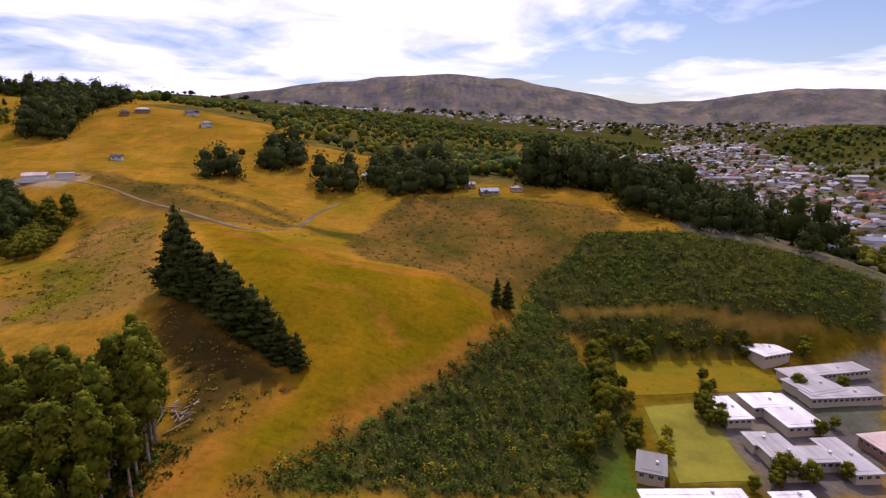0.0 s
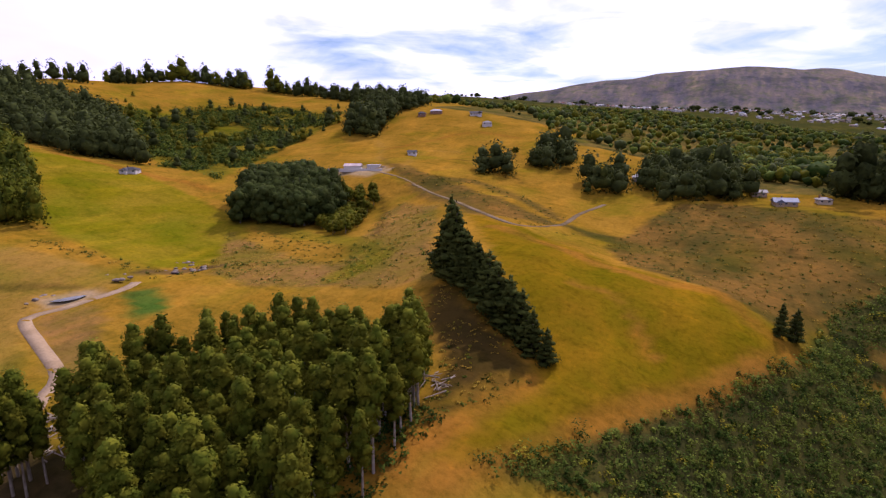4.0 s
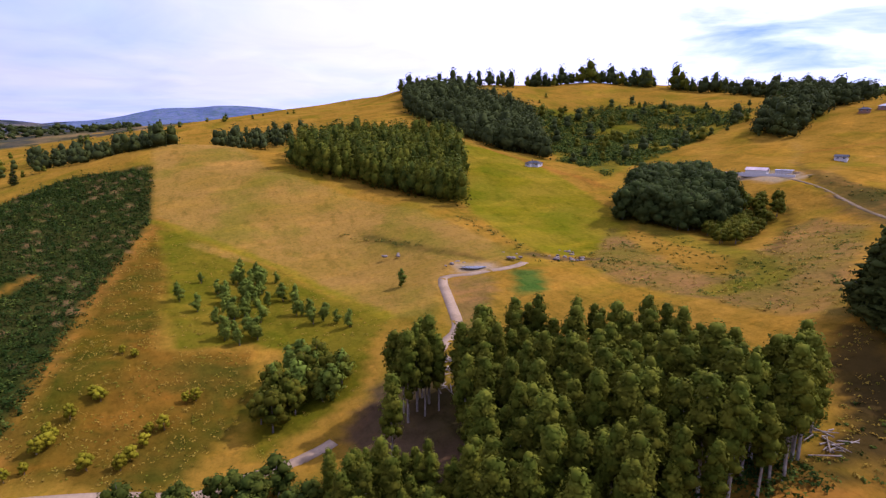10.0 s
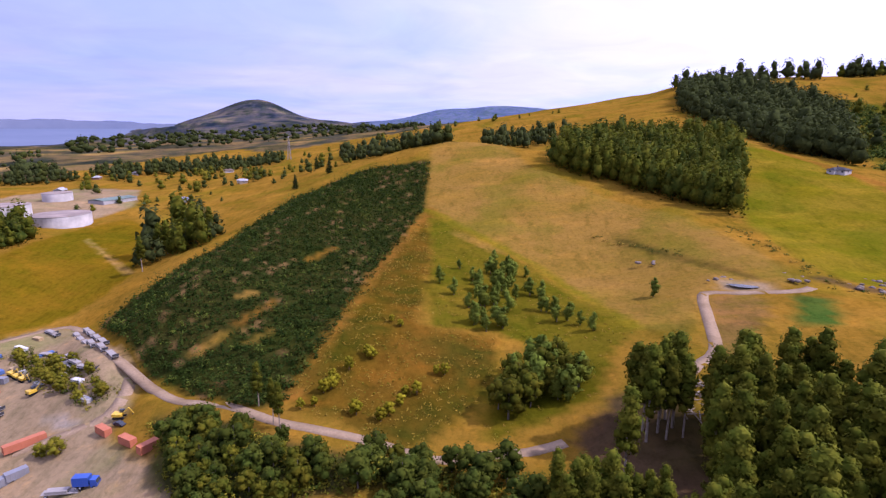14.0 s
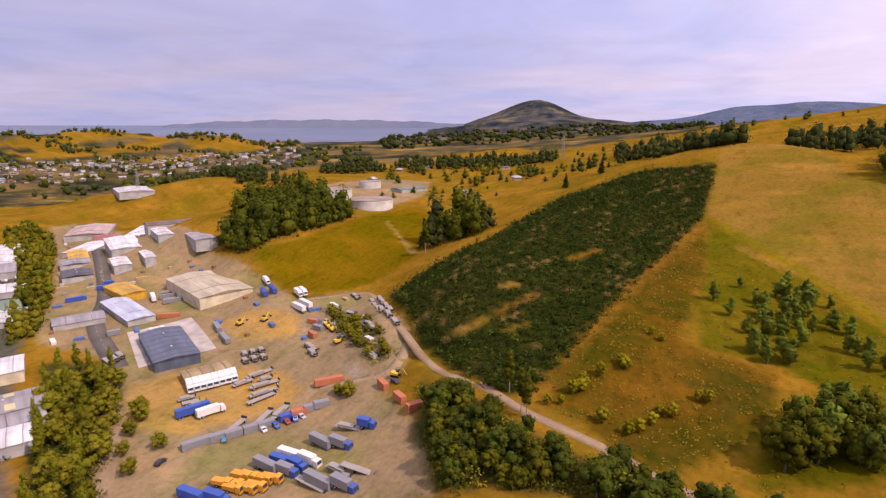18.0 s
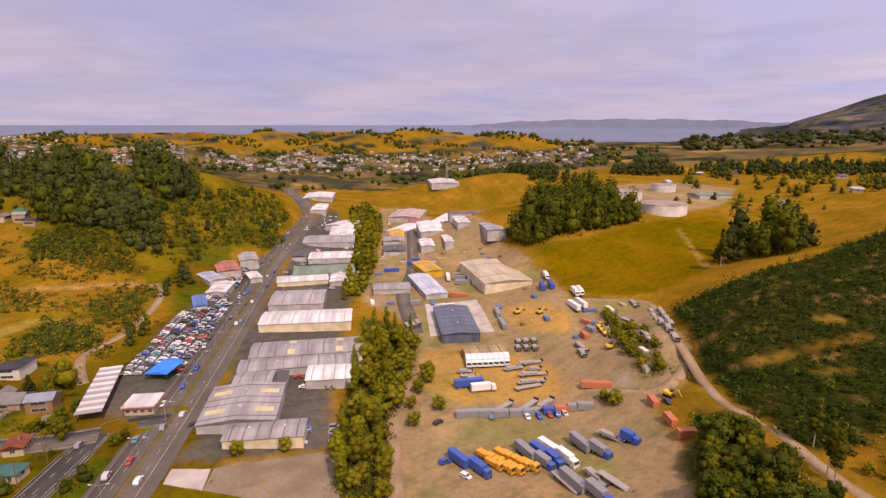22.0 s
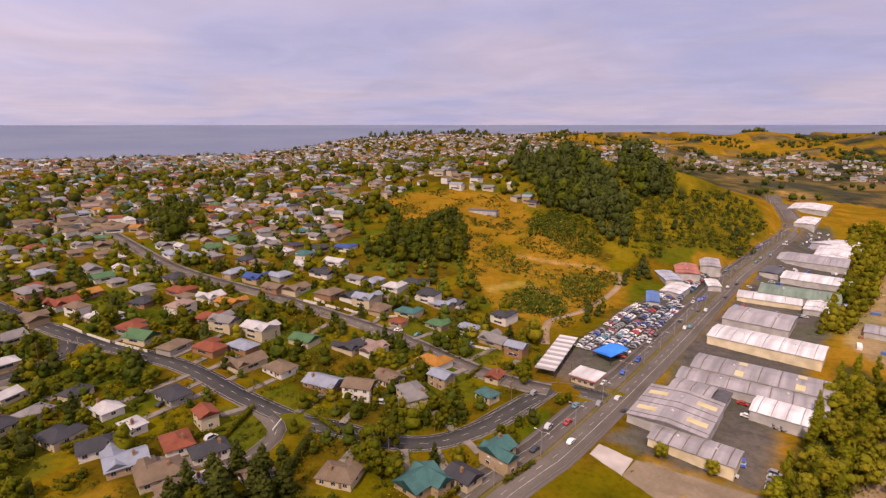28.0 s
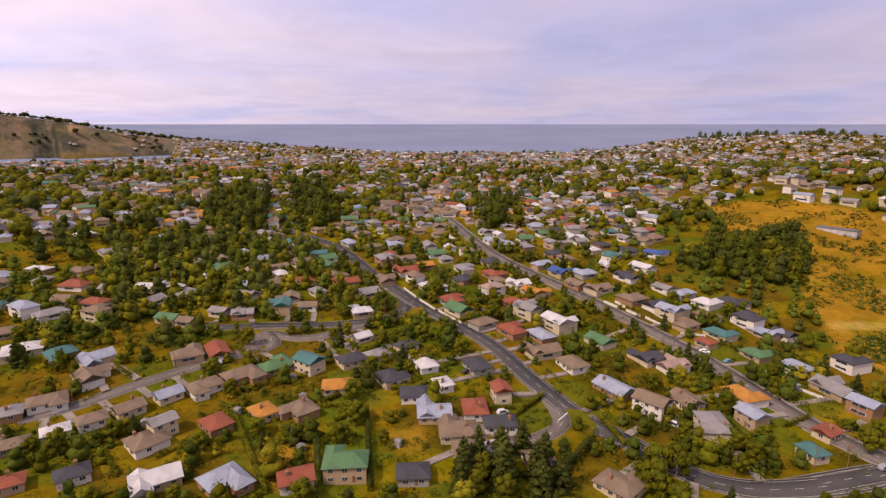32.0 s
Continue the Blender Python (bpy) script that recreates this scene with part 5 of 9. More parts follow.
# ---- woods, scrub and single trees ----
GROVES = {
    'wood_main': [(-144, 70), (-138, 93), (-123, 110), (-102, 121), (-78, 121), (-59, 111), (-58, 86), (-62, 62), (-64, 45), (-69, 35), (-98, 50)],
    'wood_edge': [(-150, 49), (-145, 62), (-129, 55), (-131, 43)],
    'wood_thin': [(-157, 60), (-140, 66), (-120, 64), (-100, 57), (-114, 36), (-146, 36)],
    'wood_front': [(-70, 34), (-90, 44), (-105, 38), (-109, 27), (-97, 17), (-84, 9), (-68, 15), (-60, 27)],
    'wood_east': [(-67, 95), (-64, 104), (-68, 123), (-71, 130), (-80, 134), (-85, 122), (-77, 103)],
    'wood_front_b': [(-123, 21), (-115, 32), (-108, 42), (-102, 50), (-90, 45), (-97, 28), (-109, 15)],
    'grove': [(-273, 246), (-255, 248), (-224, 260), (-226, 284), (-252, 319), (-290, 323), (-316, 311)],
    'grove_low': [(-225, 259), (-187, 239), (-204, 298), (-217, 322), (-245, 316)],
    'euc_block': [(-436, 65), (-389, 120), (-331, 163), (-400, 198), (-471, 221), (-503, 162), (-507, 93)],
    'pine_block': [(-453, 310), (-484, 270), (-573, 276), (-675, 255), (-850, 314), (-766, 371), (-676, 405), (-594, 389)],
    'pine_block_low': [(-440, 305), (-499, 299), (-595, 340), (-560, 375)],
    'clump_a': [(-145, 437), (-114, 458), (-124, 507), (-157, 489)],
    'clump_b': [(-173, 393), (-147, 403), (-156, 425), (-180, 413)],
    'clump_c': [(-89, 392), (-61, 408), (-66, 441), (-96, 428)],
    'clump_d': [(-55, 424), (-31, 383), (12, 395), (17, 434), (-22, 487), (-58, 482)],
    'hill_pines': [(-381, 508), (-332, 498), (-363, 559), (-353, 620), (-366, 672), (-429, 661), (-427, 583)],
    'hill_pines_far': [(-598, 707), (-550, 824), (-366, 672), (-480, 741)],
    'belt_north': [(65, 434), (137, 420), (125, 370), (160, 328), (182, 317), (245, 430), (267, 623), (162, 593), (81, 506)],
    'belt_north_low': [(182, 317), (220, 298), (304, 403), (255, 395), (227, 399)],
    'tank_wood': [(-268, -340), (-263, -316), (-288, -304), (-328, -295), (-369, -302), (-410, -360), (-387, -396), (-358, -418), (-292, -360)],
    'hill_edge_trees': [(-316, -197), (-332, -156), (-378, -171), (-411, -204), (-360, -208), (-335, -208)],
    'belt_plateau': [(-632, -575), (-717, -448), (-764, -477), (-833, -412), (-763, -250), (-1012, -332), (-888, -507), (-710, -628)],
    'belt_plateau_b': [(-614, -928), (-516, -616), (-564, -524), (-594, -550), (-691, -1011)],
    'belt_ridge': [(-659, -147), (-542, -81), (-520, -13), (-758, -19), (-759, -112), (-753, -167)],
    'belt_ridge_b': [(-532, 6), (-686, 128), (-725, 136), (-750, 37)],
    'plateau_trees': [(-539, -309), (-568, -253), (-519, -153), (-650, -199), (-754, -336), (-724, -414)],
    'pine_hill': [(98, -646), (88, -676), (55, -680), (10, -690), (-8, -595), (-19, -572), (-30, -478), (-23, -439), (-11, -445), (18, -504), (55, -552), (61, -586), (86, -603)],
    'pine_hill_b': [(-22, -654), (-60, -690), (-76, -648), (-76, -592), (-47, -553), (-23, -589)],
    'gorse_hill': [(-19, -572), (-40, -600), (-77, -602), (-132, -669), (-170, -690), (-172, -620), (-136, -548), (-126, -486), (-107, -472), (-76, -470), (-50, -440), (-30, -430), (-30, -478)],
    'green_dome': [(60, -510), (35, -530), (18, -504), (-9, -445), (-4, -423), (12, -426), (40, -450), (53, -448)],
    'knoll_bush': [(52, -319), (40, -346), (14, -332), (15, -308), (38, -306)],
    'knoll_bush_b': [(19, -375), (1, -384), (-10, -373), (-6, -354), (14, -336), (19, -336)],
    'yards_row': [(-19, -374), (-34, -390), (-42, -398), (-41, -434), (-32, -428), (-24, -401)],
    'yards_row_b': [(3, -298), (-10, -316), (-9, -332), (2, -317)],
    'house_clump': [(199, -141), (193, -160), (173, -167), (153, -147), (175, -125)],
    'north_woods': [(-192, 633), (-142, 634), (-43, 514), (100, 640), (238, 788), (420, 1100), (560, 1400), (500, 1560), (188, 1500), (-157, 1650), (-400, 1500), (-300, 900)],
    'east_hill': [(684, 1201), (900, 1500), (1115, 1795), (1400, 1900), (1100, 1300), (832, 1053), (592, 734), (552, 771), (606, 933)],
    'town_core': [(256, 835), (420, 1120), (588, 1464), (760, 1450), (639, 986), (573, 709), (430, 480), (322, 387), (270, 380), (286, 503), (347, 794)],
    'town_far': [(588, 1464), (708, 1235), (1200, 1900), (1700, 2500), (1300, 3000), (900, 2700)],
    'bush_knoll': [(56, -489), (36, -503), (5, -446), (-13, -421), (32, -425)],
    'suburb_wood': [(151, -328), (150, -392), (118, -454), (93, -400), (92, -367), (119, -343), (150, -342)],
    'suburb_wood_b': [(579, -205), (637, -265), (565, -267), (470, -215), (420, -195), (421, -164), (453, -157)],
    'suburb_wood_e': [(603, -311), (615, -365), (457, -289), (397, -236), (427, -223)],
    'suburb_wood_f': [(427, -435), (394, -481), (289, -355), (313, -330)],
    'suburb_wood_c': [(496, -27), (524, -84), (475, -147), (388, -158), (367, -101), (400, -46), (432, -21)],
    'suburb_wood_d': [(472, -91), (378, -196), (282, -150), (281, -104), (318, -56)],
    'scrub_bare': [(123, -430), (81, -412), (30, -392), (-20, -403), (5, -320), (52, -319), (27, -358), (74, -370)],
    'bank_scrub': [(53, -327), (19, -338), (11, -315), (37, -303)],
    'creek': [(-47, -141), (-55, -167), (-72, -191), (-89, -231), (-107, -254), (-128, -245), (-116, -220), (-79, -170), (-62, -134)],
    'creek_up': [(-118, -326), (-136, -332), (-166, -381), (-282, -612), (-300, -709), (-256, -652), (-174, -437), (-136, -363)],
    'yard_strip': [(-230, -209), (-238, -207), (-193, -138), (-184, -129), (-178, -135), (-196, -165)],
    'hill_foot': [(-160, -101), (-147, -67), (-135, -44), (-132, -11), (-128, -3), (-112, -65), (-130, -80)],
    'hill_foot_b': [(-131, -18), (-134, -4), (-132, 14), (-124, 22), (-112, 20), (-108, -20)],
    'gorse': [(-473, -29), (-377, -26), (-282, -43), (-205, -52), (-166, -58), (-160, -67), (-176, -96), (-196, -124), (-231, -159), (-257, -182), (-275, -170), (-313, -141), (-436, -140), (-488, -91)],
    'bush_near': [(-45, 99), (-31, 121), (-14, 146), (3, 172), (24, 206), (43, 229), (60, 244), (62, 211), (63, 195), (57, 171), (41, 143)],
    'bush_hill': [(27, 209), (44, 267), (88, 327), (136, 328), (170, 314), (216, 293), (237, 285), (211, 248), (139, 247), (60, 247)],
    'dry_face': [(-52, 286), (-43, 332), (-25, 380), (35, 396), (86, 387), (119, 362), (108, 332), (88, 327), (44, 267), (29, 224), (18, 227), (-6, 239), (-35, 245)],
    'upper_scrub': [(-516, 366), (-655, 439), (-655, 523), (-631, 608), (-570, 627), (-436, 572), (-439, 534), (-400, 391), (-388, 332), (-430, 311)],
    'upper_scrub_b': [(-726, 416), (-648, 491), (-592, 612), (-469, 624), (-443, 542), (-408, 394), (-363, 313), (-461, 329), (-589, 361)],
    'school_edge': [(36, 144), (51, 163), (70, 205), (73, 242), (65, 233), (59, 192), (45, 161)],
    'field_edge': [(70, 239), (96, 240), (144, 241), (145, 244), (98, 247), (74, 246)],
    'school_trees': [(96, 189), (97, 169), (105, 187), (104, 205)],
    'broad_group': [(-152, 9), (-156, 20), (-162, 41), (-170, 45), (-190, 29), (-175, 13)],
    'young_grid': [(-214, 2), (-216, 20), (-278, 30), (-286, 22), (-271, 9), (-244, 3)],
    'young_row': [(-278, -9), (-227, 35), (-199, 53), (-270, 37), (-293, 17)],
    'gully_bush': [(-67, 98), (-58, 110), (-52, 119), (-44, 138), (-51, 133), (-73, 145), (-72, 132)],
    'gold_scrub': [(-240, 366), (-155, 327), (-97, 274), (-67, 279), (-77, 317), (-110, 312), (-173, 364), (-222, 369)],
    'grove_scrub': [(-260, 232), (-175, 198), (-128, 191), (-106, 191), (-132, 216), (-168, 222), (-225, 247)],
}
SPOTS = {
    'cypress_row': [(-42, 148), (-47, 150), (-52, 154), (-57, 157), (-62, 160), (-67, 164), (-72, 167), (-77, 170), (-81, 173), (-85, 176), (-88, 179)],
    'tree_single': [(-235, 84)],
    'golden': [(-214, -29), (-211, -25), (-190, -35), (-188, -33), (-181, -40), (-176, -45), (-174, -43), (-168, -46), (-170, -44), (-160, -47), (-158, -51), (-165, -20), (-159, -23), (-155, -25), (-157, -33), (-171, -15), (-183, -9), (-183, -6), (-171, -19)],
    'young': [(-274, 17), (-270, 24), (-251, 32), (-233, 35), (-230, 40), (-208, 52), (-233, 3), (-218, 5), (-213, 10), (-216, 17), (-235, 10), (-240, 16), (-231, 20), (-250, 8), (-256, 19), (-257, -11), (-245, -4)],
    'poplar': [(-50, -146), (-85, -219), (-102, -248), (-110, -253), (-119, -257), (-58, -163)],
    'pole_trees': [(-147, -54), (-150, -57), (-162, -66)],
    'yard_shrub': [(-112, -200), (-102, -190), (-93, -180), (-102, -173), (-88, -168), (-110, -196), (-157, -138), (-157, -133), (-26, -178), (-41, -174)],
    'euc_edge_south': [(-313, -192), (-336, -193), (-338, -189), (-365, -187), (-350, -173), (-348, -165)],
    'plateau_single': [(-645, -183), (-596, -159), (-530, -129), (-494, -152)],
    'gully_pair': [(22, 217), (27, 221)],
    'field_tree': [(-173, 482)],
    'school_single': [(64, 171), (68, 176), (166, 236), (139, 237), (132, 175), (140, 179), (98, 189), (100, 187), (102, 150), (106, 151), (92, 236), (86, 236), (74, 236), (146, 209), (106, 205)],
    'gully_line': [(-309, 147), (-292, 152), (-277, 154), (-261, 156), (-242, 155), (-227, 160), (-216, 166), (-220, 183), (-196, 177)],
    'hill_gully': [(-190, 355), (-165, 367), (-125, 349), (-89, 322)],
    'school_more': [(74, 210), (73, 199), (66, 182), (64, 168), (68, 196), (75, 245), (84, 243), (97, 243), (109, 243), (140, 244), (142, 241), (168, 240), (105, 152), (106, 150), (111, 148), (100, 147), (164, 209), (111, 210), (111, 218), (92, 145), (124, 150)],
    'school_gold': [(74, 168), (74, 162), (78, 174), (74, 236), (129, 243)],
    'tuft_line': [(-326, 77), (-316, 85), (-305, 92), (-290, 103), (-278, 112)],
}

EUC = "tall slender eucalyptus with a bare pale trunk"
grove("eucalypt", GROVES["wood_main"], 5.4, 19, 30, EUC, "eucalyptus wood", 1)
grove("eucalypt", GROVES["wood_edge"], 5.5, 24, 30, EUC, "eucalyptus wood", 2)
grove("eucalypt", GROVES["wood_thin"], 8.5, 20, 27, EUC, "eucalyptus wood", 187, 0.3)
grove("eucalypt", GROVES["wood_front"], 5.6, 17, 25, EUC, "eucalyptus wood", 3)
for _i, (_x, _y) in enumerate(SPOTS["cypress_row"]):
    plant("conifer", _x, _y, (12, 15, 17.5, 18.5, 19, 19, 19, 19.5, 21, 27, 30)[_i], "dark shaggy cypress in a shelter row", "cypress row", broad=1.3 if _i < 9 else 1.0)
    if _i:
        plant("conifer", _x - 3.0, _y + 2.2, (9, 12, 14, 15, 15, 16, 16.5, 17, 18, 20, 22)[_i], "dark shaggy cypress in a shelter row", "cypress row", broad=1.45)
grove("round", GROVES["grove"], 7.0, 20, 26, "dark dense cypress in a rounded clump", "cypress clump", 5)
grove("broad", GROVES["grove_low"], 7.5, 8, 12, "dark green scrubby tree below the cypress clump", "scrub trees", 6)
for _x, _y in SPOTS["golden"]:
    plant("golden", _x, _y, _tree_g.uniform(3.5, 6.5), "yellow-green young tree on rough grass", "golden saplings")
for _x, _y in SPOTS["young"]:
    plant("young", _x, _y, _tree_g.uniform(7, 11), "small grey-green planted tree on the hillside", "planted trees")
grove("young", GROVES["young_row"], 9, 5, 9, "small grey-green planted tree on the hillside", "planted trees", 87, 0.6)
grove("young", GROVES["young_grid"], 7, 6, 10, "small grey-green planted tree on the hillside", "planted trees", 8, 0.7)
grove("young", GROVES["broad_group"], 7.5, 10, 16, "round leafy tree in a clump beside the track", "leafy clump", 88, 0.8)
grove("broad", GROVES["broad_group"], 8.0, 9, 15, "round leafy tree in a clump beside the track", "leafy clump", 9)
plant("young", *SPOTS["tree_single"][0], 9, "lone tree on the dry hillside", "lone tree")
for _x, _y in SPOTS["poplar"]:
    plant("poplar", _x, _y, _tree_g.uniform(15, 21), "tall narrow poplar beside the creek", "creek poplars")
grove("willow", GROVES["creek"], 6.2, 6, 12, "leafy olive tree beside the creek", "creek trees", 10, 0.75)
grove("poplar", GROVES["creek"], 10, 11, 17, "tall narrow poplar beside the creek", "creek poplars", 83, 0.7)
grove("broad", GROVES["hill_foot"], 6.2, 6, 10, "olive-green tree at the foot of the hill", "gully trees", 11, 0.5)
grove("native", GROVES["hill_foot"], 6.6, 7, 12, "dark leafy tree at the foot of the hill", "gully trees", 12, 0.8)
grove("native", GROVES["hill_foot_b"], 6.4, 7, 12, "dark leafy tree at the foot of the hill", "gully trees", 186, 0.85)
for _x, _y in SPOTS["pole_trees"]:
    plant("eucalypt", _x, _y, 15, "thin tree beside the gravel track", "track trees")
for _x, _y in SPOTS["yard_shrub"]:
    plant("willow", _x, _y, _tree_g.uniform(6, 8.5), "round olive shrub at the yard's edge", "yard shrubs", broad=1.15)
for _x, _y in SPOTS["euc_edge_south"]:
    plant("eucalypt", _x, _y, 22, EUC, "hill-foot eucalypts")
for _x, _y in SPOTS["plateau_single"]:
    plant("conifer", _x, _y, 14, "dark single conifer on the pasture", "pasture conifers")
for _x, _y in SPOTS["gully_pair"]:
    plant("conifer", _x, _y, 13, "dark conifer in the gully", "gully conifers")
plant("broad", *SPOTS["field_tree"][0], 8, "lone dark tree on the golden hill", "lone tree")
for _x, _y in SPOTS["school_single"]:
    plant("broad", _x, _y, _tree_g.uniform(5, 9), "leafy tree in the school grounds", "school trees")
grove("broad", GROVES["field_edge"], 6.5, 5, 9, "leafy tree along the playing field", "school trees", 14, 0.7)
grove("broad", GROVES["school_edge"], 6.0, 9, 15, "tall dark leafy tree along the school lawn", "school boundary trees", 15, 0.75)
grove("poplar", GROVES["school_edge"], 11, 11, 16, "tall narrow tree along the school lawn", "school boundary trees", 191, 0.6)
grove("willow", GROVES["school_edge"], 9, 7, 11, "olive leafy tree along the school lawn", "school boundary trees", 192, 0.6)
grove("willow", GROVES["yard_strip"], 6, 4, 7, "olive-leaved tree on the bank between the yards", "yard trees", 16)

thicket("bush_scrub", [("scrub", 0.58), ("gorse", 0.36), ("willow", 0.06)], scatter(GROVES["bush_near"], 2.5, 30), 2.0, 2.2, 48, 0.38, "dense dark green bush with paler patches", "bush", 30)
_hill = scatter(GROVES["bush_hill"], 2.9, 31)
_strip = curve_points(RIMS["bush_bank"][2], 4.0)
_hill = _hill[np.hypot(_hill[:, None, 0] - _strip[None, :, 0], _hill[:, None, 1] - _strip[None, :, 1]).min(1) > 3.0]
thicket("hill_scrub", [("scrub", 0.78), ("gorse", 0.14), ("willow", 0.08)], _hill, 2.4, 2.0, 36, 0.46, "dense dark green bush on the slope", "bush", 31)
_gorse = scatter(GROVES["gorse"], 3.0, 32)
_gorse = _gorse[~gorse_gap(_gorse[:, 0], _gorse[:, 1])]
for _key in ("gorse_scar", "gorse_scar_b", "gorse_scar_c", "gorse_scar_d", "gorse_scar_e"):
    _line = curve_points(RIMS[_key][2], 2.0)
    _gorse = _gorse[np.hypot(_gorse[:, None, 0] - _line[None, :, 0], _gorse[:, None, 1] - _line[None, :, 1]).min(1) > RIMS[_key][1] * 0.75]
thicket("gorse_slope", [("gorse", 0.9), ("scrub", 0.1)], _gorse, 2.0, 2.6, 27, 0.49, "dark green gorse and broom covering the hillside", "bush", 32)
thicket("dry_tussock", [("scrub", 0.5), ("dry", 0.5)], scatter(GROVES["dry_face"], 5.5, 33), 1.5, 0.6, 20, 0.36, "scattered low scrub on the dry face", "bush", 33)
_scrub = np.concatenate([scatter(GROVES["upper_scrub"], 5.2, 34), scatter(GROVES["upper_scrub_b"], 5.2, 35)])
_open = rough(_scrub[:, 0], _scrub[:, 1], 85, 73) + 0.5 * rough(_scrub[:, 0], _scrub[:, 1], 28, 74)
thicket("upper_scrub", [("scrub", 0.6), ("gorse", 0.4)], _scrub[_open > -0.4], 3.8, 3.4, 22, 0.95,
        "dark scrub in the upper valley", "bush", 34)
thicket("creek_scrub", [("broad", 0.3), ("willow", 0.3), ("native", 0.4)], np.concatenate([scatter(GROVES["creek"], 3, 36), scatter(GROVES["creek_up"], 4.5, 37), scatter(GROVES["yard_strip"], 2.8, 188), scatter(GROVES["hill_foot"], 2.6, 38),
        scatter(GROVES["hill_foot_b"], 2.6, 39)]), 2.2, 2.4, 34, 0.42, "mixed green undergrowth along the creek", "bush", 36)
thicket("bare_hill_scrub", [("scrub", 0.7), ("dry", 0.3)], np.concatenate([scatter(GROVES["scrub_bare"], 5, 40), scatter(GROVES["bank_scrub"], 2.5, 41), scatter(GROVES["bush_knoll"], 3.5, 42)]),
        1.9, 1.7, 28, 0.5, "scrub dotted over the dry knoll", "bush", 40)
_gorse = np.concatenate([scatter(GROVES["gorse_hill"], 4.2, 170), scatter(GROVES["green_dome"], 3.4, 171)])
_open = rough(_gorse[:, 0], _gorse[:, 1], 46, 172) + 0.5 * rough(_gorse[:, 0], _gorse[:, 1], 17, 173) - 0.9 * inside(GROVES["green_dome"], _gorse[:, 0], _gorse[:, 1])
thicket("valley_gorse", [("scrub", 0.65), ("gorse", 0.25), ("willow", 0.1)], _gorse[_open < 0.25], 2.6, 2.8, 30, 0.6, "dark gorse and broom in patches on the valley's shoulder", "bush", 170)
far_trees("shoulder_trees", [("conifer", 0.5), ("pine", 0.3), ("broad", 0.2)], np.concatenate([scatter(GROVES["gorse_hill"], 15, 174), scatter(GROVES["yards_row"], 6, 175), scatter(GROVES["yards_row_b"], 6, 176)]), 8, 44, "dark young trees above the car yards", 174, 0.45)
thicket("knoll_bush", [("scrub", 0.7), ("gorse", 0.3)], np.concatenate([scatter(GROVES["knoll_bush"], 2.6, 177), scatter(GROVES["knoll_bush_b"], 3.0, 178)]), 2.0, 2.2, 34, 0.44, "dense dark scrub below the golden knoll", "bush", 177)
thicket("gully_scrub", [("scrub", 0.5), ("gorse", 0.3), ("dry", 0.2)], np.concatenate([scatter(GROVES["gully_bush"], 4, 43), scatter(GROVES["gold_scrub"], 7, 44), scatter(GROVES["grove_scrub"], 5, 45)]),
        1.4, 0.6, 20, 0.32, "low scrub in the gullies", "bush", 43)

far_trees("creek_trees_upper", [("broad", 0.5), ("willow", 0.4), ("poplar", 0.1)], scatter(GROVES["creek_up"], 6.5, 196), 8.5, 34, "olive-green trees along the upper creek", 196, 0.5)
far_trees("eucalyptus_block", [("eucalypt", 0.6), ("native", 0.4)], scatter(GROVES["euc_block"], 6.3, 17), 24, 90, "close eucalyptus plantation on the hillside", 17, 0.27, 0.8, 0.1)
far_trees("pine_plantation", [("pine", 1.0)], np.concatenate([scatter(GROVES["pine_block"], 9, 50), scatter(GROVES["pine_block_low"], 9, 51)]), 24, 60, "dark pine plantation on the hillside", 50, spread=0.14)
far_trees("hill_pines", [("pine", 0.8), ("conifer", 0.2)], np.concatenate([scatter(GROVES[k], 9, 52 + i) for i, k in enumerate(("clump_a", "clump_b", "clump_c", "clump_d", "hill_pines", "hill_pines_far"))]),
          17, 70, "dark pines in clumps on the golden hill", 52, 0.5)
far_trees("pine_belt", [("pine", 0.7), ("conifer", 0.3)], np.concatenate([scatter(GROVES["belt_north"], 9.5, 58), scatter(GROVES["belt_north_low"], 17, 59)]), 20, 70, "dark pine belt above the valley", 58, 0.42)
far_trees("tank_wood", [("eucalypt", 0.3), ("native", 0.7)], scatter(GROVES["tank_wood"], 7, 60), 15, 70, "green wood beside the water tanks", 60, 0.42)
far_trees("hill_edge_trees", [("eucalypt", 0.5), ("pine", 0.5)], scatter(GROVES["hill_edge_trees"], 9, 61), 19, 70, "trees along the hill's shoulder", 61, 0.34)
_belts = np.concatenate([scatter(GROVES[k], 11.5, 62 + i) for i, k in enumerate(("belt_plateau", "belt_plateau_b", "belt_ridge", "belt_ridge_b"))])
_belts = _belts[rough(_belts[:, 0], _belts[:, 1], 190, 189) + 0.3 * rough(_belts[:, 0], _belts[:, 1], 50, 190) > -0.15]
far_trees("shelter_belts", [("pine", 0.7), ("conifer", 0.3)], _belts, 16, 26, "dark shelter belts on the plateau", 62, spread=0.2)
_dots = scatter(GROVES["plateau_trees"], 17, 66)
_dots = _dots[rough(_dots[:, 0], _dots[:, 1], 95, 191) > 0.25]
far_trees("plateau_trees", [("broad", 0.55), ("conifer", 0.2), ("willow", 0.25)], _dots, 10, 50, "scattered trees round the plateau houses", 66, 0.5)
far_trees("valley_pines", [("pine", 0.62), ("conifer", 0.2), ("native", 0.18)], np.concatenate([scatter(GROVES["pine_hill"], 7.5, 67), scatter(GROVES["pine_hill_b"], 7.5, 167)]), 17, 55, "dark pine wood on the valley's shoulder", 67, 0.42)
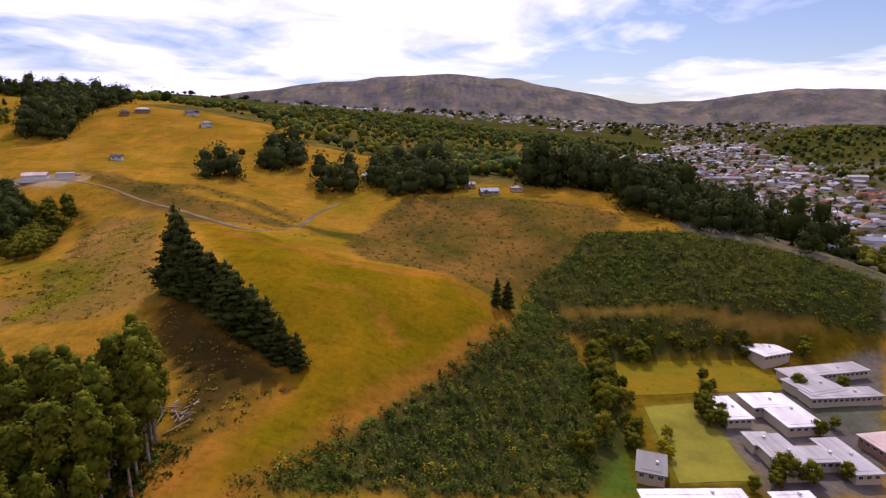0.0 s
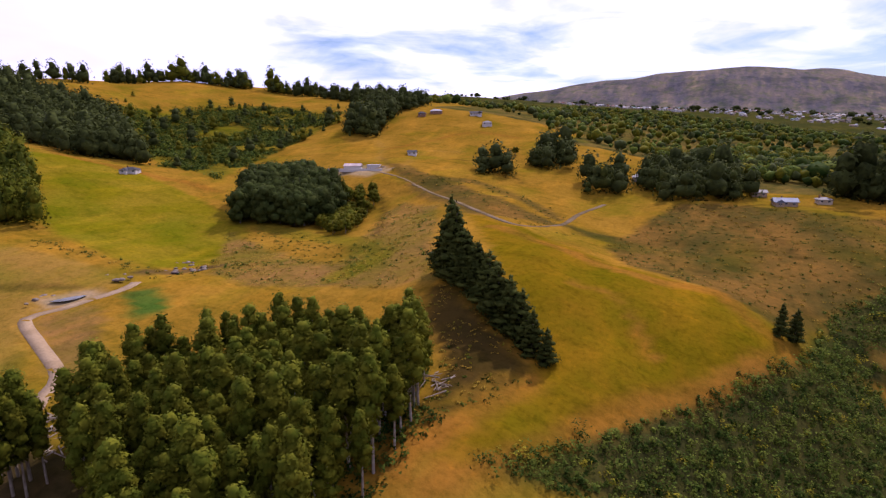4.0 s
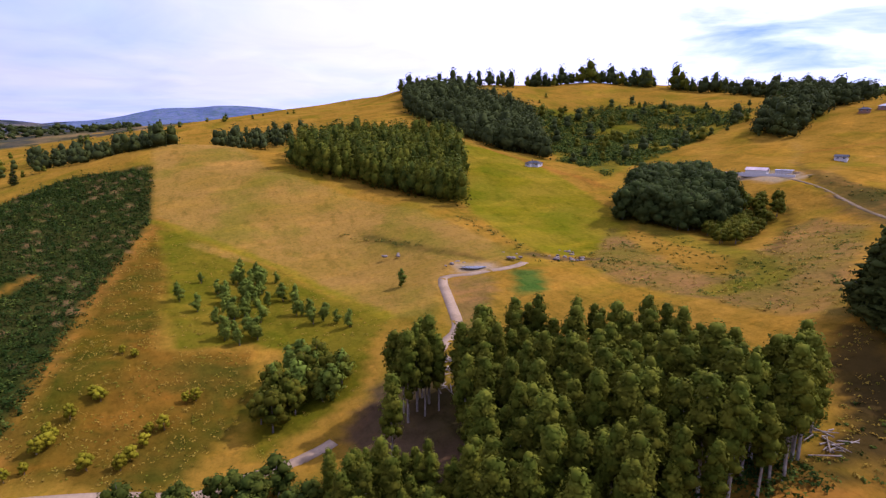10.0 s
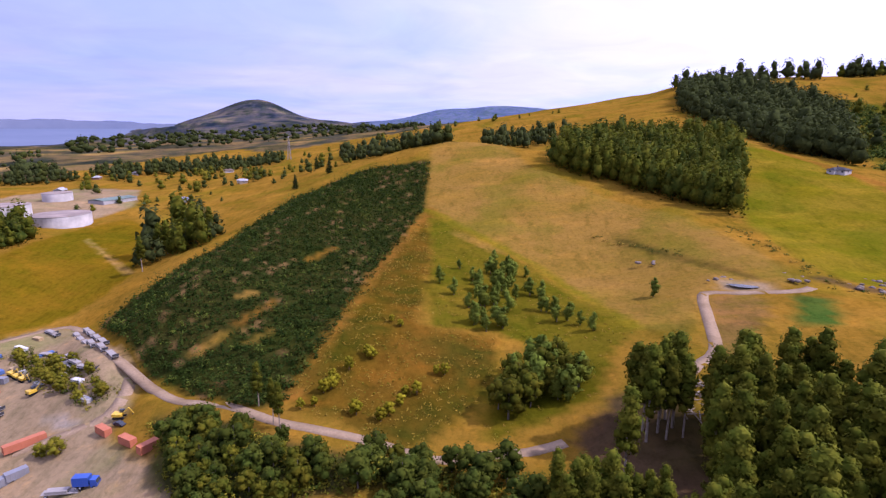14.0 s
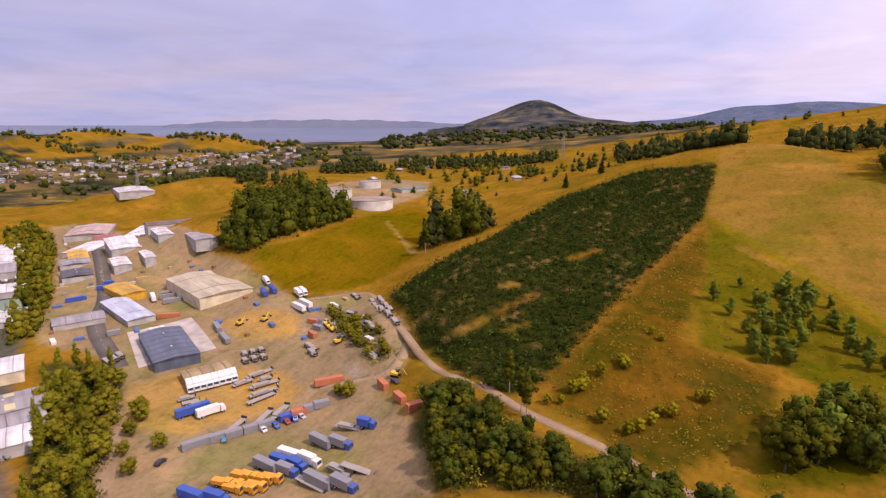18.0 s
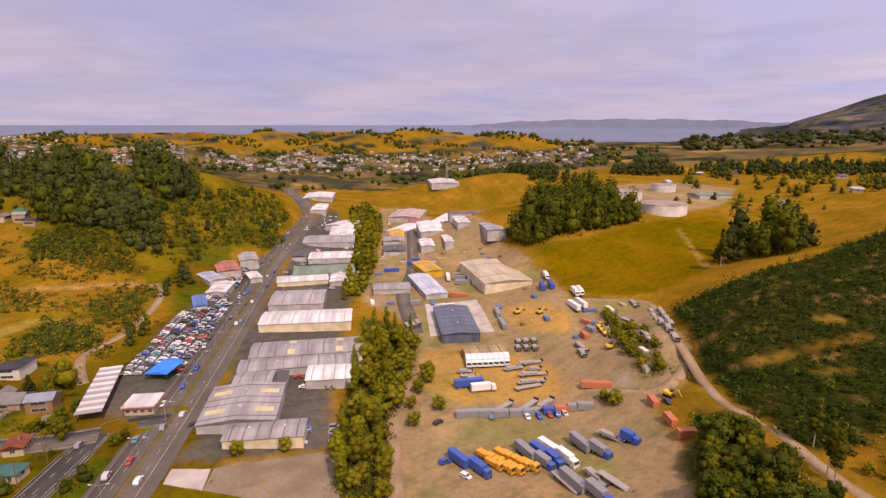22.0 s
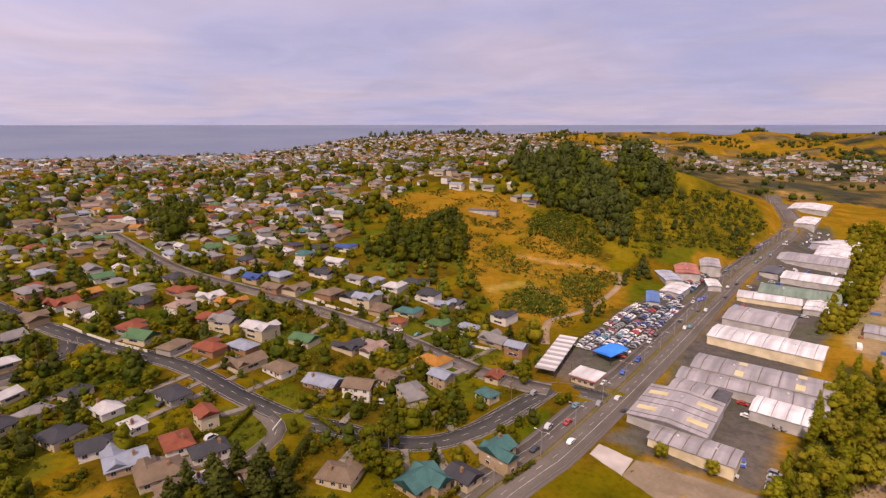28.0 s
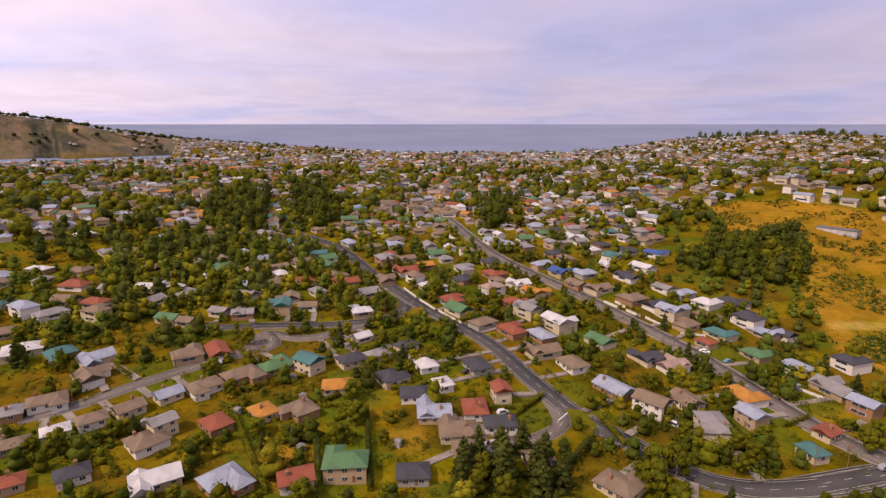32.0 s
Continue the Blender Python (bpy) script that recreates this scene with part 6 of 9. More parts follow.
far_trees("suburb_wood", [("broad", 0.15), ("native", 0.45), ("conifer", 0.4)], np.concatenate([scatter(GROVES["suburb_wood"], 7, 68), scatter(GROVES["suburb_wood_b"], 8.5, 69), scatter(GROVES["suburb_wood_c"], 19, 94), scatter(GROVES["suburb_wood_e"], 9, 184), scatter(GROVES["suburb_wood_f"], 10, 185)]), 13, 60, "dark trees in a suburban gully", 68, 0.5)

thicket("wood_undergrowth", [("gorse", 0.6), ("scrub", 0.4)], np.concatenate([scatter(GROVES["wood_main"], 2.8, 75), scatter(GROVES["wood_east"], 2.8, 76)]), 2.2, 2.4, 26, 0.45, "dark undergrowth beneath the eucalyptus wood", "bush", 75)
grove("eucalypt", GROVES["wood_east"], 5.6, 19, 26, EUC, "eucalyptus wood", 77)
_tall = scatter(GROVES["upper_scrub"], 34, 78)
far_trees("scrub_trees", [("pine", 0.6), ("broad", 0.4)], _tall, 13, 40, "dark single trees standing above the scrub", 78, 0.5)
grove("eucalypt", GROVES["wood_front_b"], 5.5, 13, 19, EUC, "eucalyptus wood", 79)
grove("broad", GROVES["school_trees"], 6.0, 5, 8, "leafy tree in the school grounds", "school trees", 80)
thicket("gully_reeds", [("dry", 0.35), ("scrub", 0.65)], np.concatenate([along(SPOTS["gully_line"], 1.6, 81, 3.5), along(SPOTS["tuft_line"], 2.2, 82, 1.5), along(SPOTS["hill_gully"], 2.0, 89, 5)]), 1.3, 0.9, 22, 0.34, "rough reeds and scrub along a dry gully", "bush", 81)
_knoll = scatter(COVER["bare"][1], 3.4, 84)
_knoll = _knoll[rough(_knoll[:, 0], _knoll[:, 1], 55, 85) + 0.6 * rough(_knoll[:, 0], _knoll[:, 1], 15, 86) > 0.22]
thicket("knoll_scrub", [("gorse", 0.5), ("scrub", 0.5)], _knoll, 2.2, 1.9, 26, 0.46, "dark scrub in patches on the golden knoll", "bush", 84)
_tuft = np.concatenate([scatter(COVER["rough_slope"][1], 2.4, 90), scatter(COVER["painted_shade_bank"][1], 2.6, 91), scatter(COVER["young_block"][1], 4.5, 92), scatter(COVER["rough_pasture"][1], 3.0, 95)])
_tuft = _tuft[rough(_tuft[:, 0], _tuft[:, 1], 22, 93) > -0.3]
thicket("tussock_grass", [("dry", 0.75), ("willow", 0.25)], _tuft, 0.9, 0.55, 12, 0.26, "tan tussock grass over the rough slope", "grass", 90)
_wild = scatter(COVER["rough_pasture"][1], 3.2, 96)
_wild = _wild[rough(_wild[:, 0], _wild[:, 1], 34, 97) + 0.6 * rough(_wild[:, 0], _wild[:, 1], 11, 98) > 0.35]
thicket("pasture_scrub", [("scrub", 0.6), ("dry", 0.4)], _wild, 1.5, 0.8, 20, 0.34, "low scrub and bracken on the rough pasture", "bush", 96)
for _x, _y in SPOTS["school_more"]:
    plant("broad", _x, _y, _tree_g.uniform(5, 9), "dark leafy tree in the school grounds", "school trees")
for _x, _y in SPOTS["school_gold"]:
    plant("golden", _x, _y, _tree_g.uniform(4, 6), "yellow-leaved tree beside the school court", "school trees")

# ---- houses ----
ROOFS = {"g": ("grey_roof", (0.30, 0.28, 0.27)), "d": ("charcoal_roof", (0.075, 0.075, 0.085)), "b": ("brown_tile_roof", (0.26, 0.185, 0.125)), "r": ("red_tile_roof", (0.34, 0.10, 0.055)),
         "o": ("orange_roof", (0.55, 0.24, 0.05)), "G": ("green_roof", (0.10, 0.22, 0.10)), "B": ("blue_roof", (0.06, 0.12, 0.34)), "w": ("white_roof", (0.66, 0.64, 0.63)),
         "t": ("teal_roof", (0.07, 0.20, 0.19)), "s": ("silver_blue_roof", (0.36, 0.40, 0.48)), "p": ("pink_roof", (0.42, 0.29, 0.24))}
ROOF_WORDS = {"g": "grey iron", "d": "charcoal tile", "b": "brown tile", "r": "red tile", "o": "orange tile", "G": "green iron", "B": "blue iron", "w": "white iron", "t": "teal iron", "s": "silver-blue iron", "p": "pink iron"}
WALLS = [material("wall_" + n, tuple(0.84 * k for k in c), rough=0.85, grain=1.5, vary=0.12, blotch=0.4, second=tuple(k * 0.88 for k in c)) for n, c in
         (("cream", (0.46, 0.38, 0.26)), ("white", (0.58, 0.54, 0.48)), ("brick", (0.28, 0.155, 0.09)), ("tan", (0.36, 0.26, 0.16)), ("grey", (0.30, 0.28, 0.25)))]
WALL_WORDS = ["cream plaster", "white weatherboard", "red-brown brick", "tan brick", "grey weatherboard"]
GLASS = material("window_glass", (0.035, 0.045, 0.055), rough=0.12, grain=1.0, vary=0.1, blotch=0.3)
FRAME = material("window_frame", (0.65, 0.63, 0.60), rough=0.6, grain=2.0, vary=0.08)
TIMBER = material("door_timber", (0.17, 0.10, 0.06), rough=0.6, grain=3.0, vary=0.2)


def roof_material(code):
    n, c = ROOFS[code]
    c = tuple(k * 0.56 for k in c)
    return material(n, c, rough=0.7 if code in "brodp" else 0.62, grain=1.2, vary=0.16, blotch=0.25, second=tuple(k * 0.8 for k in c), bump=0.15)


def window_mesh():
    g = Geo()
    g.box(-0.75, -0.07, -0.6, 0.75, 0.0, 0.6, 1)
    for x0, x1 in ((-0.68, -0.04), (0.04, 0.68)):
        g.box(x0, -0.10, -0.53, x1, -0.06, 0.53, 0)
    return g.mesh("window", GLASS, FRAME)


WINDOW = window_mesh()
WIDE_WINDOW = Geo().box(-2.6, -0.07, -0.6, 2.6, 0.0, 0.6, 1).box(-2.5, -0.10, -0.53, -0.06, -0.06, 0.53, 0).box(0.06, -0.10, -0.53, 2.5, -0.06, 0.53, 0).mesh("window", GLASS, FRAME)
DOOR = Geo().box(-0.45, -0.08, 0, 0.45, 0, 2.0).mesh("door", TIMBER)
CHIMNEY = Geo().box(-0.4, -0.4, 0, 0.4, 0.4, 2.2).box(-0.5, -0.5, 1.9, 0.5, 0.5, 2.05).box(-0.2, -0.2, 2.2, 0.2, 0.2, 2.5).mesh("chimney", WALLS[2])


def roof_geo(g, x0, y0, x1, y1, z, rise, hip, over=0.55, thick=0.16):
    """A pitched roof over a rectangle, ridge along its longer side; hip: how far the ridge stops short at each end."""
    turn = (y1 - y0) > (x1 - x0)
    if turn:
        x0, y0, x1, y1 = y0, x0, y1, x1
    x0, y0, x1, y1 = x0 - over, y0 - over, x1 + over, y1 + over
    ym = (y0 + y1) / 2
    zr = z + rise
    h = min(hip, (x1 - x0) / 2 - 0.3) if hip else 0.0
    top = [(x0, y0, z), (x1, y0, z), (x1, y1, z), (x0, y1, z), (x0 + h, ym, zr), (x1 - h, ym, zr)]
    low = [(x, y, q - thick) for x, y, q in top]
    v = top + low
    f = [(0, 1, 5, 4), (2, 3, 4, 5), (1, 2, 5), (3, 0, 4), (6, 7, 11, 10), (8, 9, 10, 11), (7, 8, 11), (9, 6, 10), (0, 1, 7, 6), (1, 2, 8, 7), (2, 3, 9, 8), (3, 0, 6, 9)]
    g.add([(y, x, q) for x, y, q in v] if turn else v, f)


def wall_geo(g, x0, y0, x1, y1, z, rise, gable, deep=3.0):
    g.box(x0, y0, -deep, x1, y1, z)
    if gable:
        if (y1 - y0) > (x1 - x0):
            xm = (x0 + x1) / 2
            for y in (y0, y1 - 0.2):
                g.prism([(x0, z), (x1, z), (xm, z + rise * 0.9)], y, y + 0.2)
        else:
            ym = (y0 + y1) / 2
            for x in (x0, x1 - 0.2):
                g.add([(x, y0, z), (x, y1, z), (x, ym, z + rise * 0.9), (x + 0.2, y0, z), (x + 0.2, y1, z), (x + 0.2, ym, z + rise * 0.9)],
                      [(0, 1, 2), (3, 5, 4), (0, 3, 4, 1), (1, 4, 5, 2), (2, 5, 3, 0)])


_house_g = np.random.default_rng(5)


def way_turn(x, y):
    """The turn of the nearest street."""
    best = (1e9, 0.0)
    for key in ("main_road", "estate_road", "hill_road", "bluff_road", "north_link", "school_road", "cross_road", "close"):
        line = WAY_LINES[key][1]
        d = np.hypot(line[:, 0] - x, line[:, 1] - y)
        k = int(d.argmin())
        if d[k] < best[0]:
            a, b = line[max(k - 2, 0)], line[min(k + 2, len(line) - 1)]
            best = (d[k], math.atan2(b[1] - a[1], b[0] - a[0]))
    return best


def house(x, y, length, code, turn, detail=True, storeys=None):
    g = _house_g
    length = min(max(length * 0.88, 7.5), 14.0)
    depth = min(length * 0.8, g.uniform(7.5, 9.5))
    storeys = storeys or (2 if g.uniform() < 0.16 else 1)
    z = 2.5 * storeys + 0.1
    rise = depth * g.uniform(0.20, 0.30)
    hip = depth * 0.5 if g.uniform() < 0.55 else 0.0
    w = int(g.choice(5, p=[0.3, 0.27, 0.17, 0.16, 0.10]))
    wing = g.uniform() < 0.55 and length > 9.5
    L, D = length / 2, depth / 2
    ground_z = float(height(x, y)) + 0.1
    ob = thing("house", pose(x, y, ground_z, 0, 0, math.degrees(turn)), f"{'two-storey' if storeys == 2 else 'single-storey'} {WALL_WORDS[w]} house with a {ROOF_WORDS[code]} roof", "house", "suburban houses")
    wall, roof = Geo(), Geo()
    wall_geo(wall, -L, -D, L, D, z, rise, not hip)
    roof_geo(roof, -L, -D, L, D, z + 0.06, rise, hip)
    if wing:
        s = g.choice([-1, 1])
        wx0, wx1 = (L - depth * 0.62, L) if s > 0 else (-L, -L + depth * 0.62)
        wy = -D - g.uniform(2.5, 4.5)
        wall_geo(wall, wx0 + 0.02, wy, wx1 - 0.02, D - 0.6, z - 0.02, rise * 0.8, not hip)
        roof_geo(roof, wx0, wy, wx1, D - 0.5, z + 0.05, rise * 0.86, hip * 0.8)
    shell = part("wall", wall.mesh("wall", WALLS[w]), ob)
    top = part("roof", roof.mesh("roof", roof_material(code)), ob, ROOF_WORDS[code] + " roof")
    n = max(2, int(length // 3.4)) if detail else 1
    for level in range(storeys):
        zz = 1.55 + 2.6 * level
        for side in (-1, 1):
            for i in range(n):
                px = -L + (i + 0.5) * length / n
                if wing and side < 0 and wx0 - 0.9 < px < wx1 + 0.9:
                    continue
                part("window", WINDOW if detail else WIDE_WINDOW, shell, at=pose(px, side * D, zz, 0, 0, 0 if side < 0 else 180))
    if wing:
        part("window", WINDOW, shell, at=pose((wx0 + wx1) / 2, wy, 1.55))
    if detail:
        part("door", DOOR, shell, at=pose(-L + length * 0.5 / n + 1.5, D, 0.3, 0, 0, 180))
        part("window", WINDOW, shell, at=pose(L, 0, 1.55, 0, 0, 90))
        part("window", WINDOW, shell, at=pose(-L, 0, 1.55, 0, 0, -90))
        if g.uniform() < 0.6:
            part("chimney", CHIMNEY, top, at=pose(g.uniform(-0.3, 0.3) * length, D * 0.35, z + rise * 0.3))
    return ob


HOUSES = {
    'B': [(170, -347, 22.7), (196, -278, 14.1)],
    'G': [(275, -73, 12.4), (197, -90, 13.9), (125, -76, 13.9), (304, -178, 16.4), (195, -190, 14.7), (127, -215, 13.2), (76, -262, 11.7), (340, -123, 15.9)],
    'b': [(200, -26, 9.6), (200, -37, 9.9), (223, -17, 13.1), (232, -31, 11.9), (331, -40, 13.1), (298, -47, 12.3), (266, -78, 9.5), (229, -66, 13.0), (199, -62, 12.9), (199, -76, 14.6), (176, -35, 10.9), (162, -82, 11.2), (118, -115, 13.7), (107, -108, 12.2), (92, -124, 9.3), (249, -133, 10.3), (284, -170, 13.8), (246, -203, 11.9), (175, -187, 13.9), (137, -185, 18.8), (122, -186, 13.3), (84, -181, 12.8), (78, -196, 12.0), (69, -132, 12.6), (142, -272, 14.0), (109, -264, 12.7), (163, -271, 14.6), (200, -5, 8.9), (293, -137, 9.9), (494, -54, 20.9), (412, -93, 15.4), (435, -151, 17.7), (332, -254, 17.4), (265, -267, 15.8), (257, -188, 13.5), (213, -240, 10.2), (176, -268, 13.3), (322, -293, 20.5)],
    'd': [(173, -16, 9.3), (111, -90, 10.3), (183, -116, 11.9), (179, -142, 10.1), (161, -119, 11.3), (145, -119, 11.9), (146, -153, 13.0), (112, -129, 12.1), (104, -217, 11.2), (130, -273, 12.1), (91, -294, 14.5), (75, -297, 10.7), (105, -310, 13.9), (161, -298, 16.3), (46, -286, 11.4), (34, -145, 10.2)],
    'g': [(314, -31, 15.1), (337, -63, 15.6), (269, -95, 9.9), (260, -103, 11.3), (180, -42, 8.0), (180, -127, 10.2), (246, -168, 14.2), (288, -211, 20.7), (169, -214, 14.6), (63, -184, 16.1), (44, -254, 16.3), (138, -298, 13.0), (222, -7, 7.8), (420, -81, 17.3), (301, -262, 18.8), (243, -241, 18.1), (250, -311, 18.6), (234, -323, 20.5)],
    'o': [(169, -71, 10.1), (168, -100, 12.0), (186, -240, 14.4), (66, -218, 14.6)],
    'p': [(94, -219, 13.4), (202, -223, 14.4)],
    'r': [(355, -48, 18.8), (225, -77, 16.4), (172, -56, 10.7), (131, -63, 10.7), (124, -129, 12.5), (124, -143, 7), (268, -169, 15.0), (262, -209, 14.2), (207, -196, 13.8), (160, -191, 14.9), (182, -219, 13.7), (37, -215, 8.5), (180, -2, 7), (223, -246, 14.0), (95, -254, 8.8)],
    's': [(249, -37, 13.5), (325, -22, 15.1), (201, -50, 9.4), (144, -47, 11.9), (131, -116, 12.7), (357, -184, 12.2), (347, -223, 17.1), (148, -198, 14.7), (100, -182, 19.1), (57, -202, 10.0), (60, -265, 13.8), (32, -244, 10.4), (120, -269, 13.2), (82, -290, 14.1), (127, -299, 14.3), (298, -123, 14.5), (363, -151, 17.5), (445, -121, 12.8), (442, -299, 21.9), (213, -284, 20.3), (280, -307, 17.3)],
    't': [(262, -27, 11.7), (189, -100, 11.6), (334, -187, 19.6), (37, -198, 7.3), (95, -269, 13.8), (253, -121, 11.6), (26, -159, 10.8), (46, -138, 13.6)],
    'w': [(200, -16, 8.3), (276, -16, 16.6), (327, -79, 17.3), (319, -90, 9.5), (156, -33, 14.3), (160, -137, 10.6), (144, -132, 7), (104, -117, 7.2), (225, -150, 11.0), (199, -132, 7.8), (231, -201, 14.7), (150, -213, 16.7), (199, -244, 11.6), (114, -297, 12.3), (182, -307, 18.0), (162, -319, 17.7), (396, -175, 15.0), (481, -76, 17.0), (402, -38, 20.5), (238, -351, 19.4)],
}

TAKEN, PLOTS = [], []
for _code, _list in HOUSES.items():
    for _x, _y, _len in _list:
        _d, _turn = way_turn(_x, _y)
        if _d > 60:
            _turn += _house_g.uniform(-0.3, 0.3)
        if _house_g.uniform() < 0.3:
            _turn += math.pi / 2
        house(_x, _y, _len, _code, _turn, detail=math.hypot(_x, _y) < 225)
        TAKEN.append((_x, _y))
        PLOTS.append((_x, _y, _turn, _len))

# ---- works, shops and school ----
SHED_WALL = material("shed_wall", (0.40, 0.38, 0.36), rough=0.7, grain=0.8, vary=0.15, blotch=0.2)
CREAM_WALL = material("cream_wall", (0.62, 0.52, 0.36), rough=0.8, grain=0.8, vary=0.12, blotch=0.2)
METAL_ROOF = {
    "g": ((0.40, 0.37, 0.37), "grey iron"), "w": ((0.78, 0.75, 0.74), "white iron"), "d": ((0.10, 0.10, 0.11), "charcoal iron"), "G": ((0.19, 0.27, 0.19), "faded green iron"),
    "blue": ((0.12, 0.15, 0.21), "blue-grey iron"), "tan": ((0.46, 0.33, 0.15), "tan iron"), "s": ((0.52, 0.56, 0.66), "pale blue iron"), "yellow": ((0.72, 0.40, 0.03), "yellow iron"),
    "cream": ((0.68, 0.58, 0.40), "cream iron"), "brown": ((0.20, 0.13, 0.09), "brown iron"), "r": ((0.48, 0.16, 0.11), "red iron"), "p": ((0.58, 0.42, 0.36), "pinkish iron"), "B": ((0.10, 0.25, 0.60), "blue iron")}
SKYLIGHT = material("translucent_sheet", (0.50, 0.42, 0.22), rough=0.5, grain=1.0, vary=0.1)
RIB = {}
SHEDS = {  # x, y, length, depth, eaves height, turn
    'g_lights': [(-34, -206, 26, 28, 7, 158)],
    'g_cream': [(-37, -184, 26, 11, 6, 156)],
    'g': [(-43, -229, 15, 13, 5, 156), (-66, -237, 52, 12, 6, 161), (-94, -335, 31, 28, 7, 156), (-170, -490, 44, 33, 6, 156), (-215, -573, 36, 26, 6, 156), (-158, -332, 24, 15, 4, 156), (-274, -374, 15, 32, 5, 156), (-219, -453, 19, 20, 4, 156), (-86, -445, 13, 26, 4, 173), (106, 167, 7, 7, 4, -1), (109, 159, 10, 20, 4, 3), (120, 158, 18, 8, 4, 2), (128, 157, 8, 19, 4, 3), (163, 220, 38, 8, 4, 10), (150, 206, 17, 14, 4, 15), (156, 199, 29, 7, 4, 4)],
    'd': [(-53, -225, 5, 12, 5, 156), (-130, -451, 12, 22, 5, 156), (-204, -422, 18, 22, 4, 156), (65, 154, 8, 11, 4, -21)],
    'g_sky': [(-73, -249, 50, 17, 8, 159)],
    'w': [(-73, -219, 18, 14, 7, 156), (-136, -374, 12, 25, 5, 156), (-155, -436, 39, 24, 6, 156), (-200, -532, 26, 62, 6, 156), (-231, -605, 31, 34, 6, 124), (-224, -678, 18, 50, 6, 156), (-254, -767, 38, 58, 6, 156), (-258, -453, 22, 52, 5, 156), (-230, -411, 11, 27, 4, 156), (-245, -400, 7, 26, 4, 156), (-273, -422, 11, 32, 4, 156), (-315, -518, 17, 54, 5, 133), (-262, -516, 20, 45, 5, 127), (-432, -719, 39, 61, 5, 156), (-55, -382, 12, 24, 4, 156), (-82, -407, 8, 17, 4, 179), (106, 188, 9, 16, 4, 4), (122, 193, 13, 10, 4, 3), (126, 186, 13, 23, 4, 4), (148, 238, 15, 14, 4, 18), (71, 139, 29, 3, 4, 0), (99, 138, 11, 2, 4, 2)],
    'w_cream': [(-86, -292, 47, 20, 8, 156), (-112, -386, 34, 17, 5, 164)],
    'G': [(-133, -399, 43, 24, 6, 161)],
    'blue': [(-157, -248, 19, 43, 7, 156)],
    'tan': [(-148, -207, 19, 12, 5, 156)],
    's': [(-181, -323, 14, 48, 6, 166), (-53, -407, 11, 24, 4, -168)],
    'yellow': [(-202, -360, 14, 30, 7, 170), (-235, -480, 13, 32, 5, 156)],
    'cream': [(-229, -310, 32, 58, 7, 163), (-229, -331, 14, 35, 5, 168)],
    'brown': [(-304, -455, 39, 20, 4, 156)],
    'r': [(-298, -548, 23, 35, 5, 156), (-67, -426, 15, 29, 5, 177)],
    'p': [(-317, -613, 37, 73, 6, 143), (151, 165, 10, 19, 4, -82)],
    'B': [(-38, -354, 7, 22, 4, 176)],
    'canopy': [(13, -246, 9, 43, 4, 169)],
    'blue_canopy': [(-11, -257, 10, 15, 4, 146)],
    'office': [(-1, -227, 12, 11, 4, 156)],
}



def metal(code):
    c, _ = METAL_ROOF[code]
    c = tuple(k * 0.72 for k in c)
    return material("iron_" + code, c, rough=0.55, grain=0.6, vary=0.12, blotch=0.12, second=tuple(k * 0.84 for k in c), by_object=0.12, streak=(0.42, 0.03))


VENT = Geo().tube((0, 0, -0.3), (0, 0, 0.5), 0.35, 0.35, 8).tube((0, 0, 0.5), (0, 0, 0.8), 0.55, 0.1, 8).mesh("roof_vent", metal("w"))


